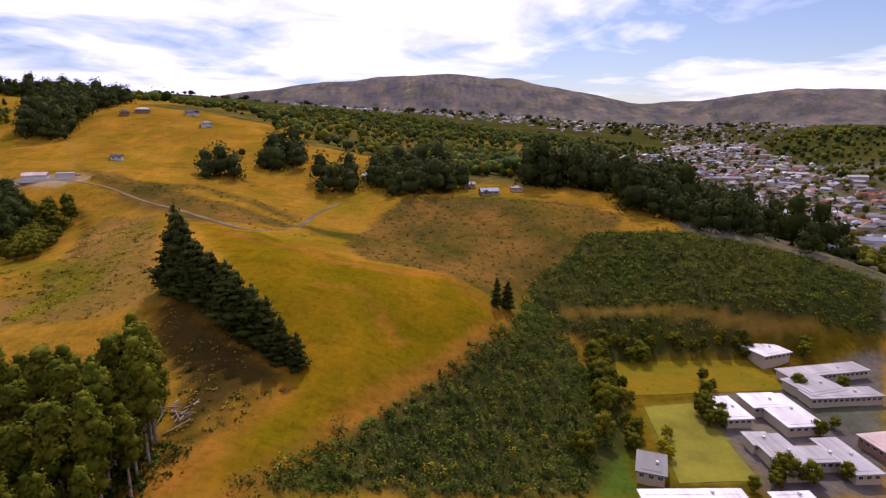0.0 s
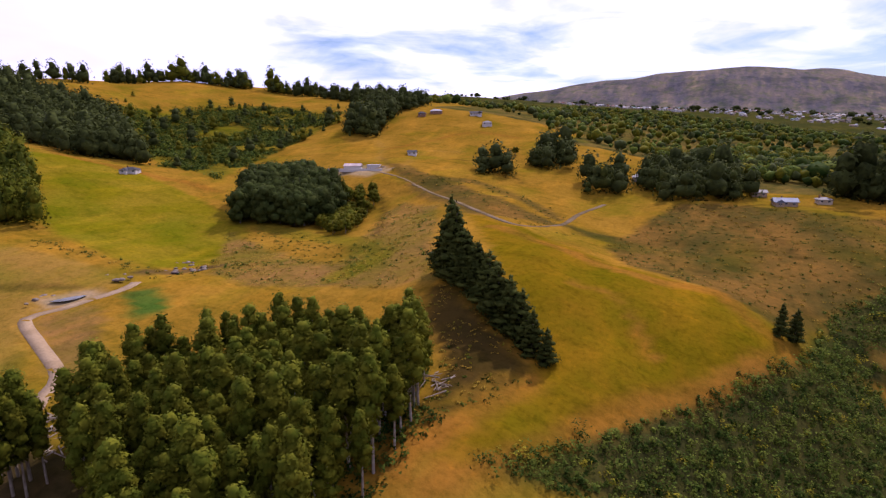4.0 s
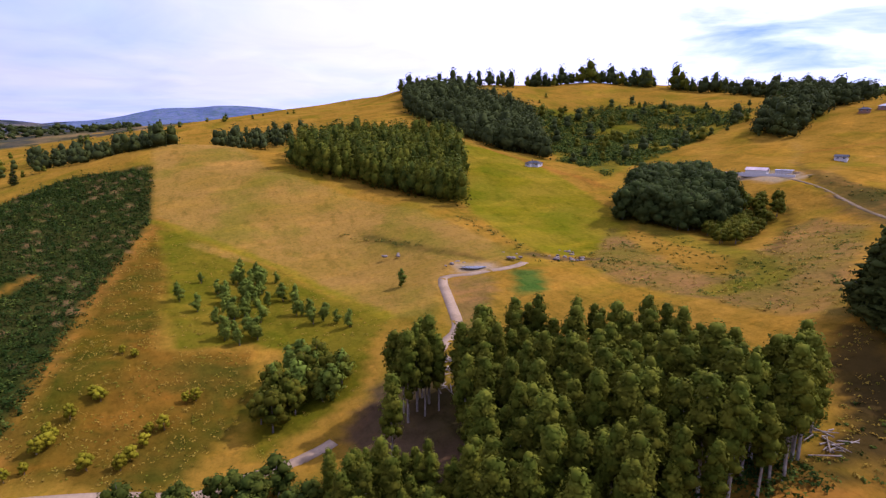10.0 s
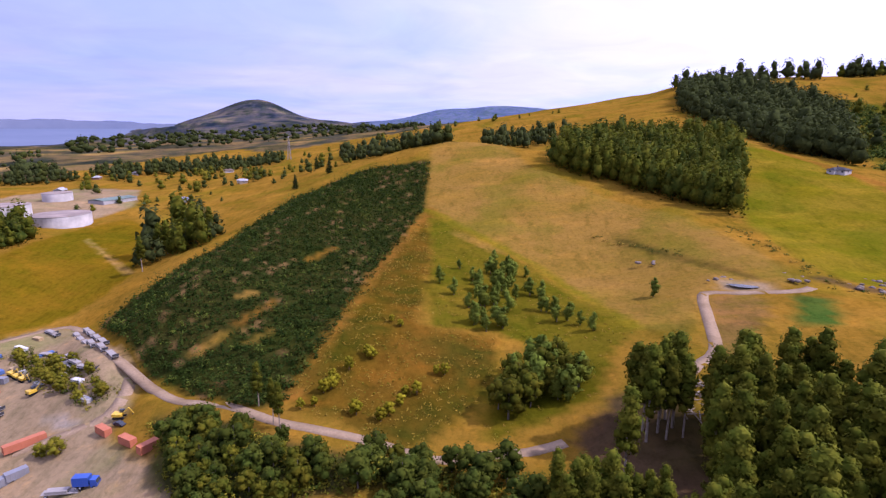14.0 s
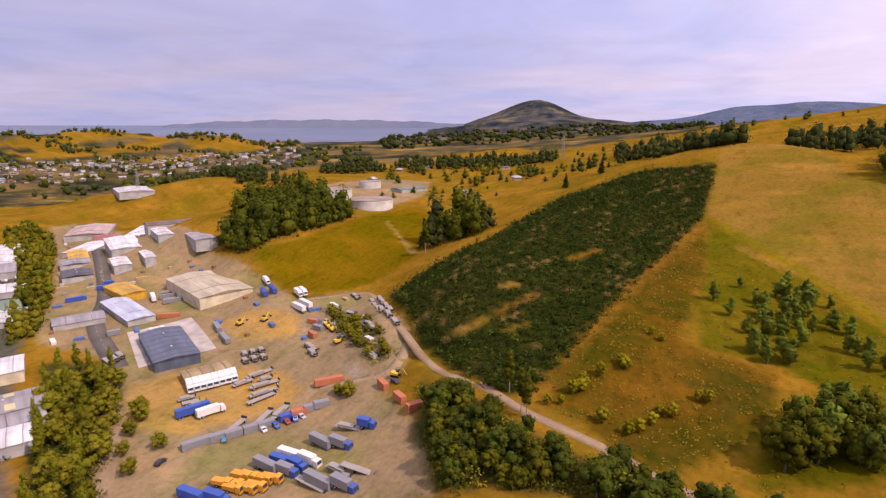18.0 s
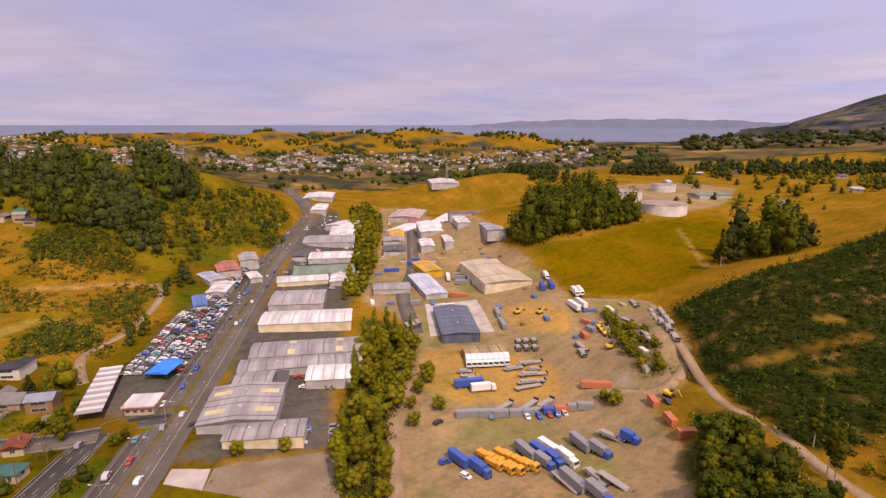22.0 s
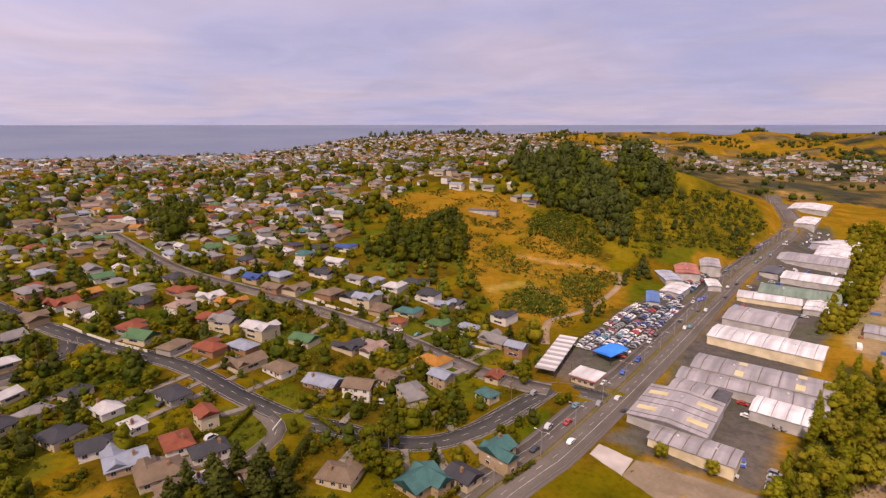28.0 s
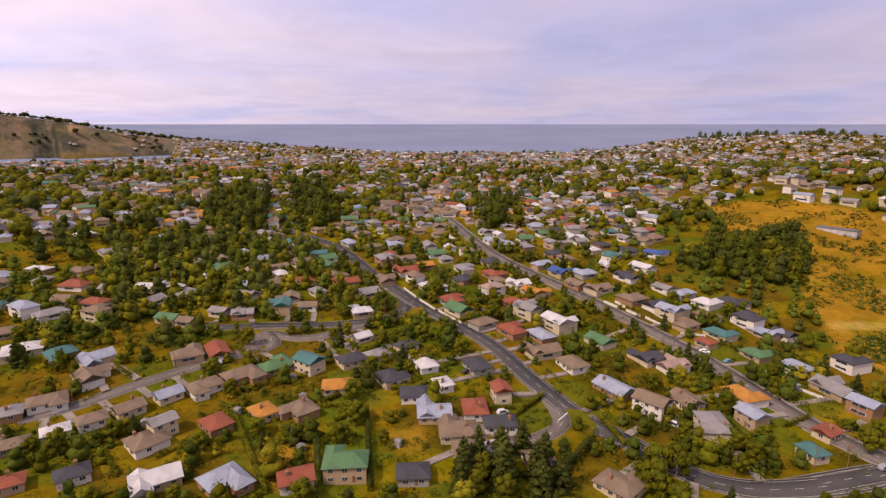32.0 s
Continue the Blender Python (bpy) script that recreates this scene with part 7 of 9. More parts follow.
def shed(x, y, length, depth, eaves, turn, code, words, lights=0, cream=False):
    base = float(height(x, y))
    ob = thing("warehouse" if length * depth > 350 else "shed", pose(x, y, base, 0, 0, turn), f"{METAL_ROOF[code][1]}-roofed {words}", "warehouse" if length * depth > 350 else "shed", "valley works")
    length, depth = length * 1.05, depth * 1.05
    L, D = length / 2, depth / 2
    along = length >= depth
    eaves = max(3.2, eaves * 0.66)
    rise = min(length, depth) * 0.042 + 0.3
    wall = Geo()
    wall_geo(wall, -L, -D, L, D, eaves, rise, True, deep=6.0)
    shell = part("wall", wall.mesh("wall", CREAM_WALL if cream else metal(code) if code in ("blue", "yellow", "cream", "tan") else SHED_WALL), ob)
    roof = Geo()
    roof_geo(roof, -L, -D, L, D, eaves + 0.08, rise, 0.0, over=0.4, thick=0.2)
    rf = part("roof", roof.mesh("roof", metal(code)), ob, METAL_ROOF[code][1] + " roof")
    # standing ribs and clear sheets down the slopes
    span, half = (length, D) if along else (depth, L)
    pitch = math.atan2(rise, half + 0.4)
    slope = (half + 0.4) / math.cos(pitch)
    key = (round(slope, 1), round(rise, 1))
    rib = RIB.get(key) or RIB.setdefault(key, Geo().box(-0.16, 0, 0.0, 0.16, slope, 0.10).mesh("roof_rib", metal("g" if code in ("w", "s") else "d" if code == "blue" else "brown")))
    sky_light = Geo().box(-1.7, slope * 0.12, 0.02, 1.7, slope * 0.62, 0.1).mesh("skylight", SKYLIGHT)
    n = min(7, max(3, int(span / 4.5))) if math.hypot(x, y) < 330 else 2
    for i in range(n):
        s = -span / 2 + (i + 0.5) * span / n
        for side in (-1, 1):
            base_m = Matrix.Rotation(0 if side < 0 else math.pi, 4, "Z") @ pose(s * (1 if side < 0 else -1), -half - 0.4, eaves + 0.09, math.degrees(pitch), 0, 0)
            if not along:
                base_m = Matrix.Rotation(math.pi / 2, 4, "Z") @ base_m
            part("skylight" if lights and i in (1, 4) else "roof_rib", sky_light if lights and i in (1, 4) else rib, rf, at=base_m)
    if length * depth > 300:
        # vents on the ridge
        for k in (-0.25, 0.2):
            part("roof_vent", VENT, rf, at=pose(k * length if along else 0, 0 if along else k * depth, eaves + rise))
    # roller doors and windows on the long front
    dw = min(4.0, length / 3)
    if eaves > 3.5 and math.hypot(x, y) < 420:
        door_mesh = Geo().box(-dw / 2, -0.1, 0, dw / 2, 0.0, min(4.2, eaves - 0.8)).mesh("roller_door", metal("d" if code in ("g", "w") else "g"))
        for i in range(max(1, int(length // 14))):
            part("roller_door", door_mesh, shell, at=pose(-L + (i + 0.5) * length / max(1, int(length // 14)), -D, 0.05))
        for i in range(max(1, int(length // 7))):
            part("window", WINDOW, shell, at=pose(-L + (i + 0.15) * length / max(1, int(length // 7)), -D, eaves - 1.6))
    return ob


def school_block(x, y, length, depth, eaves, turn, code):
    """A low block with a flat, deep-eaved roof and a band of windows."""
    ob = thing("school_block", pose(x, y, float(height(x, y)), 0, 0, turn), f"low school block with a flat {METAL_ROOF[code][1]} roof", "school building", "school")
    L, D = length / 2, depth / 2
    eaves += 0.07 * (int(abs(x) * 3 + abs(y)) % 7)
    shell = part("wall", Geo().box(-L, -D, -2.5, L, D, eaves - 0.4).mesh("wall", WALLS[2] if code == "p" else WALLS[0]), ob)
    part("roof", Geo().box(-L - 0.7, -D - 0.7, eaves - 0.4, L + 0.7, D + 0.7, eaves - 0.05).box(-L + 1, -D + 1, eaves - 0.05, L - 1, D - 1, eaves + 0.04).mesh("roof", metal(code)), ob)
    for side in (-1, 1):
        n = max(2, int(length // 2.2))
        for i in range(n):
            part("window", WINDOW, shell, at=pose(-L + (i + 0.5) * length / n, side * D, eaves - 1.5, 0, 0, 0 if side < 0 else 180))
    part("roof_vent", Geo().box(-0.4, -0.4, 0, 0.4, 0.4, 0.8).mesh("roof_vent", metal("w")), ob, at=pose(L * 0.4, 0, eaves))
    return ob


for _code, _list in SHEDS.items():
    for _x, _y, _l, _d, _h, _turn in _list:
        if _code in ("canopy", "blue_canopy", "office"):
            continue
        _key = _code.split("_")[0]
        if _y > 100:
            school_block(_x, _y, _l, _d, _h, _turn, _key)
            continue
        shed(_x, _y, _l, min(_d, 60), _h, _turn - 180 if _turn > 90 else _turn, _key, "workshop with roller doors beside a sealed yard",
             3 if _code.endswith(("lights", "sky")) else 0, _code.endswith("cream"))

# ---- the suburb beyond the nearest houses ----
def clear_of(points, house_gap, way_gap, taken):
    p = np.array(points)
    keep = np.ones(len(p), bool)
    t = np.array(taken)
    for i in range(0, len(p), 2000):
        q = p[i:i + 2000]
        if len(t):
            keep[i:i + 2000] &= np.hypot(q[:, None, 0] - t[None, :, 0], q[:, None, 1] - t[None, :, 1]).min(1) > house_gap
        for w, line in WAY_LINES.values():
            near = np.hypot(q[:, None, 0] - line[None, ::2, 0], q[:, None, 1] - line[None, ::2, 1]).min(1)
            keep[i:i + 2000] &= near > w / 2 + way_gap
    return p[keep]


SUBURB = [(18, -160), (25, -118), (60, -85), (90, -55), (130, -20), (160, 20), (420, 60), (700, 20), (760, -200), (560, -520), (330, -560), (240, -480), (150, -330), (70, -300), (45, -262), (10, -232)]
NOT_SUBURB = [GROVES["suburb_wood"], GROVES["suburb_wood_b"], GROVES["suburb_wood_c"], GROVES["suburb_wood_e"], COVER["bare"][1], COVER["car_yards"][1]]


def built_up(points):
    p = np.array(points)
    k = np.ones(len(p), bool)
    for poly in NOT_SUBURB:
        k &= ~inside([tuple(q) for q in poly], p[:, 0], p[:, 1])
    return p[k]


_pool = "bbbbbbgggggdddrrssswwtGopb"
PATTERN = []
_spots = built_up(clear_of(scatter(SUBURB, 19.5, 90, 0.22), 15.0, 7.5, TAKEN))
_spots = _spots[np.hypot(_spots[:, 0], _spots[:, 1]) > 290]
_spots = _spots[np.argsort(np.hypot(_spots[:, 0], _spots[:, 1]))]
for _i, (_x, _y) in enumerate(_spots):
    if math.hypot(_x, _y) > 560 or _i > 110:
        break
    _d, _turn = way_turn(_x, _y)
    _turn += _house_g.uniform(-0.25, 0.25) + (math.pi / 2 if _house_g.uniform() < 0.4 else 0)
    if len(PATTERN) < 26:
        PATTERN.append(house(_x, _y, _house_g.uniform(9.5, 15), _pool[_i % len(_pool)], _turn, detail=False))
    else:
        copy_thing(PATTERN[int(_house_g.integers(26))], pose(_x, _y, float(height(_x, _y)) + 0.1, 0, 0, math.degrees(_turn)))
    TAKEN.append((_x, _y))


def far_houses(name, points, label, seed, sizes=(8, 15), pool=_pool, high=3.2):
    """Houses too far and too many to count: walls, pitched roofs and a dark row of windows each, in one mesh."""
    g = np.random.default_rng(seed)
    codes = sorted(set(pool))
    mats = [roof_material(c) for c in codes] + [WALLS[0], WALLS[1], WALLS[3], GLASS]
    nw = len(codes)
    p = np.array(points)
    z = height(p[:, 0], p[:, 1])
    geo = Geo()
    for (x, y), q in zip(p, z):
        L, D, h = g.uniform(*sizes) / 2, g.uniform(7, 9) / 2, high * (1.7 if g.uniform() < 0.25 else 1) + g.uniform(-0.3, 0.5)
        a = g.uniform(0, 6.28) if g.uniform() < 0.3 else 1.15 + g.normal() * 0.15 + (1.57 if g.uniform() < 0.5 else 0)
        c, s = math.cos(a), math.sin(a)
        rise, hip = D * 0.55, (D * 0.9 if g.uniform() < 0.5 else 0.0)

        def at(u, v, w):
            return (x + c * u - s * v, y + s * u + c * v, q + w)

        roof = codes.index(pool[int(g.integers(len(pool)))])
        wall = nw + int(g.integers(3))
        lo, hi = [at(u, v, -2) for u, v in ((-L, -D), (L, -D), (L, D), (-L, D))], [at(u, v, h) for u, v in ((-L, -D), (L, -D), (L, D), (-L, D))]
        geo.add(lo + hi, [(0, 1, 5, 4), (1, 2, 6, 5), (2, 3, 7, 6), (3, 0, 4, 7)], wall)
        o = 0.5
        ev = [at(u, v, h) for u, v in ((-L - o, -D - o), (L + o, -D - o), (L + o, D + o), (-L - o, D + o))] + [at(-L - o + hip, 0, h + rise), at(L + o - hip, 0, h + rise)]
        geo.add(ev, [(0, 1, 5, 4), (2, 3, 4, 5), (1, 2, 5), (3, 0, 4)], roof)
        for sgn in (-1, 1):
            geo.add([at(-L * 0.7, sgn * (D + 0.06), 0.9), at(L * 0.7, sgn * (D + 0.06), 0.9), at(L * 0.7, sgn * (D + 0.06), 2.2), at(-L * 0.7, sgn * (D + 0.06), 2.2)], [(0, 1, 2, 3)], nw + 3)
    me = bpy.data.meshes.new(name)
    me.from_pydata(geo.v, [], geo.f)
    for m in mats:
        me.materials.append(m)
    me.polygons.foreach_set("material_index", geo.m)
    me.update()
    return tagged(new(name, me), label, "houses", kind="stuff")


PALE = "wwgggbbbrsspddtdg"
_rest = _spots[len(TAKEN) - sum(len(v) for v in HOUSES.values()):]
_out = np.concatenate([_rest, built_up(within(186, 266, 480, 1350, 1900, 91))])
far_houses("suburb_houses", _out, "crowded suburban houses with mixed roofs", 91)
far_houses("ridge_houses", np.concatenate([within(183, 262, 1250, 2300, 1500, 92), within(190, 216, 1500, 2250, 500, 93), within(214, 262, 1300, 2300, 600, 195)]), "pale houses crowding the far ridge", 92, pool=PALE)
far_houses("south_houses", np.concatenate([within(236, 258, 1900, 2400, 450, 124), within(134, 172, 1250, 1650, 420, 94), within(174, 188, 900, 1700, 380, 95)]), "pale houses scattered over the far valley", 94, pool=PALE)
_core = scatter(GROVES["town_core"], 17, 96)
_core = _core[rough(_core[:, 0], _core[:, 1], 130, 97) > -0.55]
far_houses("town_houses", np.concatenate([_core, scatter(GROVES["town_far"], 46, 98), within(-34, -8, 2300, 3300, 420, 157)]), "town roofs along the northern valley", 96, pool="wgggsspbbrd")
_works = scatter(GROVES["town_core"], 58, 99)
far_houses("town_works", _works, "large pale workshops in the northern valley", 99, sizes=(18, 40), pool="wwggsspr", high=5)
far_houses("northern_suburb", np.concatenate([within(-16, 34, 2500, 3500, 1700, 100), within(-16, 16, 1800, 2600, 620, 156)]), "pale houses on the northern hillside", 100, pool=PALE)

# garden and street trees
_taken = TAKEN
_near = clear_of(scatter([(20, -120), (60, -75), (90, -45), (130, -10), (160, 25), (300, 40), (330, -150), (260, -300), (150, -300), (60, -290), (20, -240)], 6.3, 101), 8.2, 1.6, _taken)
_near = _near[np.random.default_rng(4).permutation(len(_near))]
_near = built_up(_near)
_low = built_up(clear_of(scatter([(20, -120), (60, -75), (90, -45), (130, -10), (160, 25), (420, 40), (450, -150), (360, -330), (200, -380), (60, -290), (20, -240)], 5.6, 151), 8.6, 1.2, _taken))
_low = _low[rough(_low[:, 0], _low[:, 1], 34, 152) > 0.05]
for _i, (_x, _y) in enumerate(_near[:145]):
    _k = ("broad", "broad", "broad", "willow", "conifer", "golden", "broad")[_i % 7]
    plant(_k, _x, _y, {"conifer": 9, "golden": 4}.get(_k, 7) * _tree_g.uniform(0.6, 1.4), "leafy garden tree among the houses" if _k != "conifer" else "dark conifer in a back garden", "garden trees")
_canopy = built_up(clear_of(scatter([(12, -130), (30, -95), (60, -60), (90, -40), (130, -10), (160, 25), (330, 40), (360, -150), (260, -300), (150, -300), (60, -280), (20, -240), (8, -190)], 7.6, 158), 7.4, 2.0, _taken))
_canopy = _canopy[rough(_canopy[:, 0], _canopy[:, 1], 48, 159) > -0.1]
_corner = clear_of(scatter([(24, -166), (42, -173), (55, -165), (82, -172), (85, -191), (94, -223), (61, -246), (61, -197)], 5.6, 161), 6.4, 1.6, _taken)
far_trees("gully_canopy", [("broad", 0.2), ("native", 0.4), ("conifer", 0.4)], clear_of(scatter(GROVES["suburb_wood_d"], 7.5, 162), 6.2, 1.6, _taken), 10, 32, "tall dark trees over a suburban gully", 162, 0.5, 1.2)
far_trees("garden_canopy", [("broad", 0.2), ("native", 0.3), ("scrub", 0.2), ("conifer", 0.15), ("willow", 0.1), ("poplar", 0.05)], np.concatenate([_canopy, _corner, scatter(GROVES["house_clump"], 6.5, 183)]), 6.2, 42, "dark leafy trees and tall shrubs in the gardens", 158, 0.55, 1.1)
thicket("garden_shrubs", [("broad", 0.35), ("native", 0.35), ("willow", 0.15), ("scrub", 0.15)], np.concatenate([_near[145:], _low]), 2.0, 2.2, 34, 0.36, "garden shrubs and hedges among the houses", "shrubs", 102)
_mid = clear_of(built_up(np.concatenate([within(184, 267, 250, 1000, 5200, 103), within(232, 268, 260, 700, 1500, 122)])), 7.5, 2.0, _taken)
_close = np.hypot(_mid[:, 0], _mid[:, 1]) < 480
far_trees("suburb_trees", [("broad", 0.2), ("native", 0.3), ("conifer", 0.25), ("scrub", 0.15), ("willow", 0.1)], _mid[_close], 7.5, 30, "dark leafy trees between the houses", 103, 0.52, 1.35)
far_trees("outer_suburb_trees", [("broad", 0.65), ("conifer", 0.35)], _mid[~_close][rough(_mid[~_close][:, 0], _mid[~_close][:, 1], 150, 160) > -0.2], 10, 6, "dark leafy trees over the outer suburb", 153, 0.55, 2.0)
far_trees("ridge_trees", [("broad", 0.6), ("conifer", 0.4)], np.concatenate([within(176, 214, 1000, 2250, 1200, 104), within(214, 264, 1000, 2250, 800, 194)]), 9, 8, "trees among the distant houses", 104, 0.6, 1.9)
far_trees("ridge_top_trees", [("pine", 1.0)], within(191, 203, 2060, 2110, 90, 105), 18, 26, "dark pines on the far ridge", 105, 0.5, 1.5)
_hills = within(134, 186, 1600, 2350, 4200, 108)
_vale = within(128, 178, 950, 1650, 1500, 106)
_vale = _vale[rough(_vale[:, 0], _vale[:, 1], 170, 192) > 0.2]
far_trees("south_trees", [("pine", 0.5), ("conifer", 0.3), ("broad", 0.2)], np.concatenate([_vale, within(138, 150, 1000, 1120, 260, 107), _hills[rough(_hills[:, 0], _hills[:, 1], 300, 44) + 0.3 * rough(_hills[:, 0], _hills[:, 1], 80, 193) > 0.35]]), 12, 9,
          "woods and shelter trees over the far valley", 106, 0.6, 1.8)
_up = np.concatenate([within(-10, 2, 480, 800, 800, 109), scatter(GROVES["north_woods"], 18, 110), scatter(GROVES["east_hill"], 18, 179), within(14, 36, 850, 1400, 500, 111)])
_up = _up[~inside([tuple(q) for q in COVER["dry_face"][1]], _up[:, 0], _up[:, 1])]
_up = _up[rough(_up[:, 0], _up[:, 1], 130, 154) + 0.4 * rough(_up[:, 0], _up[:, 1], 45, 155) > -0.75]
far_trees("northern_bush", [("scrub", 0.35), ("gorse", 0.15), ("broad", 0.3), ("pine", 0.2)], _up, 11, 7, "dark native bush on the northern slopes", 109, 0.6, 1.5)
far_trees("town_trees", [("broad", 0.6), ("conifer", 0.4)], np.concatenate([scatter(GROVES["town_core"], 25, 112), scatter(GROVES["town_far"], 46, 113), within(-42, -30, 430, 620, 260, 180)]), 9, 9, "trees along the northern valley", 112, 0.6, 1.6)
far_trees("hill_woods", [("pine", 0.6), ("conifer", 0.4)], np.concatenate([within(-30, 30, 1900, 3000, 900, 114), within(94, 126, 1500, 2700, 700, 115), within(244, 268, 2300, 3100, 400, 123)]), 14, 7, "dark woods on the distant hills", 114, 0.8, 2.0)
_skyline = np.concatenate([along([(-850, 548), (-780, 632), (-720, 698)], 1.9, 116, 6), along([(-690, 715), (-610, 745)], 2.2, 117, 6), along([(-900, 330), (-830, 440), (-800, 480)], 5, 121, 5)])
far_trees("skyline_trees", [("pine", 0.6), ("eucalypt", 0.4)], _skyline, 20, 44, "row of tall trees along the skyline", 116, 0.42)
far_trees("pasture_trees", [("conifer", 0.6), ("broad", 0.4)], np.concatenate([within(80, 96, 760, 1000, 14, 118), within(98, 126, 560, 900, 90, 119), within(30, 60, 620, 900, 60, 120)]), 9, 40, "single dark trees dotted over pasture", 118, 0.5)

# clipped hedges and white garden walls
HEDGES = [[(183, -65), (133, -55)], [(149, -100), (114, -77)], [(146, -78), (123, -66)], [(167, -44), (163, -58)], [(151, -88), (149, -99)], [(83, -124), (87, -149)], [(163, -88), (166, -110)], [(151, -115), (150, -136)], [(189, -22), (193, -39)], [(112, -128), (116, -158)], [(126, -190), (101, -185)], [(156, -116), (149, -125)], [(152, -66), (147, -79)], [(94, -162), (79, -154)], [(220, -74), (191, -67)]]
GARDEN_WALLS = [[(242, -191), (226, -187)], [(222, -186), (206, -183)], [(203, -183), (184, -181)], [(153, -260), (144, -259)], [(139, -259), (130, -258)], [(63, -246), (45, -245)], [(68, -251), (59, -259)], [(128, -259), (119, -257)], [(149, -265), (141, -262)], [(108, -256), (99, -264)], [(101, -147), (102, -154)]]

for _k, ((_x0, _y0), (_x1, _y1)) in enumerate(HEDGES):
    _len, _g = math.hypot(_x1 - _x0, _y1 - _y0), np.random.default_rng(300 + _k)
    _tall, _n = (4.6, 3.0, 4.2)[_k % 3] if _k in (1, 2, 5) else 1.9, int(_len * 55)
    _u = _g.uniform(0, 1, _n)
    _side = _g.normal(size=(_n, 3))
    _side /= np.abs(_side).max(1)[:, None]
    _px, _py = _x0 + (_x1 - _x0) * _u, _y0 + (_y1 - _y0) * _u
    _nx, _ny = -(_y1 - _y0) / _len, (_x1 - _x0) / _len
    _wide = 0.8 * _side[:, 0]
    _c = np.stack([_px + _nx * _wide, _py + _ny * _wide, height(_px, _py) + np.clip(_side[:, 2] * 0.5 + 0.5, 0.02, 1) * _tall], 1)
    _v, _f, _nn = leaves(_c, np.stack([_nx * _side[:, 0], _ny * _side[:, 0], _side[:, 2]], 1), 0.34, _g, 0.3)
    tagged(new("hedge", raw_mesh("hedge", _v, _f, [LEAF["conifer" if _k in (1, 2, 5) else "broad"]], normals=_nn)), "tall dark clipped hedge between two gardens" if _tall > 2.5 else "dark green garden hedge along a lawn", "hedge", "garden hedges")
for (_x0, _y0), (_x1, _y1) in GARDEN_WALLS:
    _len, _turn = math.hypot(_x1 - _x0, _y1 - _y0), math.degrees(math.atan2(_y1 - _y0, _x1 - _x0))
    _z0, _z1 = float(height(_x0, _y0)), float(height(_x1, _y1))
    _ob = thing("garden_wall", pose(_x0, _y0, _z0, 0, 0, _turn), "low white garden wall along the street", "wall", "garden walls")
    _n = max(2, int(_len / 3))
    _panel = Geo().box(0.03, -0.1, -0.8, _len / _n - 0.03, 0.1, 1.0).mesh("panel", WALLS[1])
    _cap = Geo().box(0, -0.16, 1.0, _len / _n, 0.16, 1.08).mesh("coping", WALLS[1])
    for _i in range(_n):
        _lift = (_z1 - _z0) * (_i + 0.5) / _n
        part("panel", _panel, _ob, at=pose(_i * _len / _n, 0, _lift))
        part("coping", _cap, _ob, at=pose(_i * _len / _n, 0, _lift))
# small garden sheds behind the nearest houses
_shed_wall = Geo().box(-1.2, -0.9, -0.5, 1.2, 0.9, 1.9).mesh("wall", WALLS[4])
_shed_roof = Geo().prism([(-1.35, 1.9), (1.35, 1.9), (1.35, 2.0), (0, 2.45), (-1.35, 2.0)], -1.05, 1.05).mesh("roof", roof_material("g"))
_shed_door = Geo().box(-0.4, -0.95, 0, 0.4, -0.88, 1.75).mesh("door", TIMBER)
_spot_g = np.random.default_rng(310)
for _x, _y in clear_of(scatter([(90, -60), (190, -30), (250, -90), (190, -170), (110, -110)], 26, 311), 8.5, 6, _taken):
    _ob = thing("garden_shed", pose(_x, _y, float(height(_x, _y)), 0, 0, _spot_g.uniform(0, 180)), "small grey timber shed on a back lawn", "shed", "garden sheds")
    part("wall", _shed_wall, _ob)
    part("roof", _shed_roof, _ob)
    part("door", _shed_door, _ob)
for _x, _y, _h in ((98, -97, 13), (104, -104, 12), (104, -110, 13), (101, -117, 12), (98, -124, 13), (90, -125, 12), (80, -120, 12), (91, -107, 14), (82, -113, 13), (95, -112, 14), (88, -118, 13)):
    plant("conifer", _x, _y, _h, "large dark conifer above the road", "roadside conifers", broad=1.2)
for _x, _y, _h in ((63, -140, 11), (58, -137, 10), (54, -138, 9), (66, -148, 11), (61, -152, 11), (48, -178, 9), (50, -188, 8), (55, -182, 8), (25, -216, 9), (26, -229, 7), (9, -203, 5), (6, -205, 5), (147, -74, 7), (139, -83, 8), (160, -65, 7)):
    plant("broad", _x, _y, _h, "large leafy tree beside the road", "roadside trees")

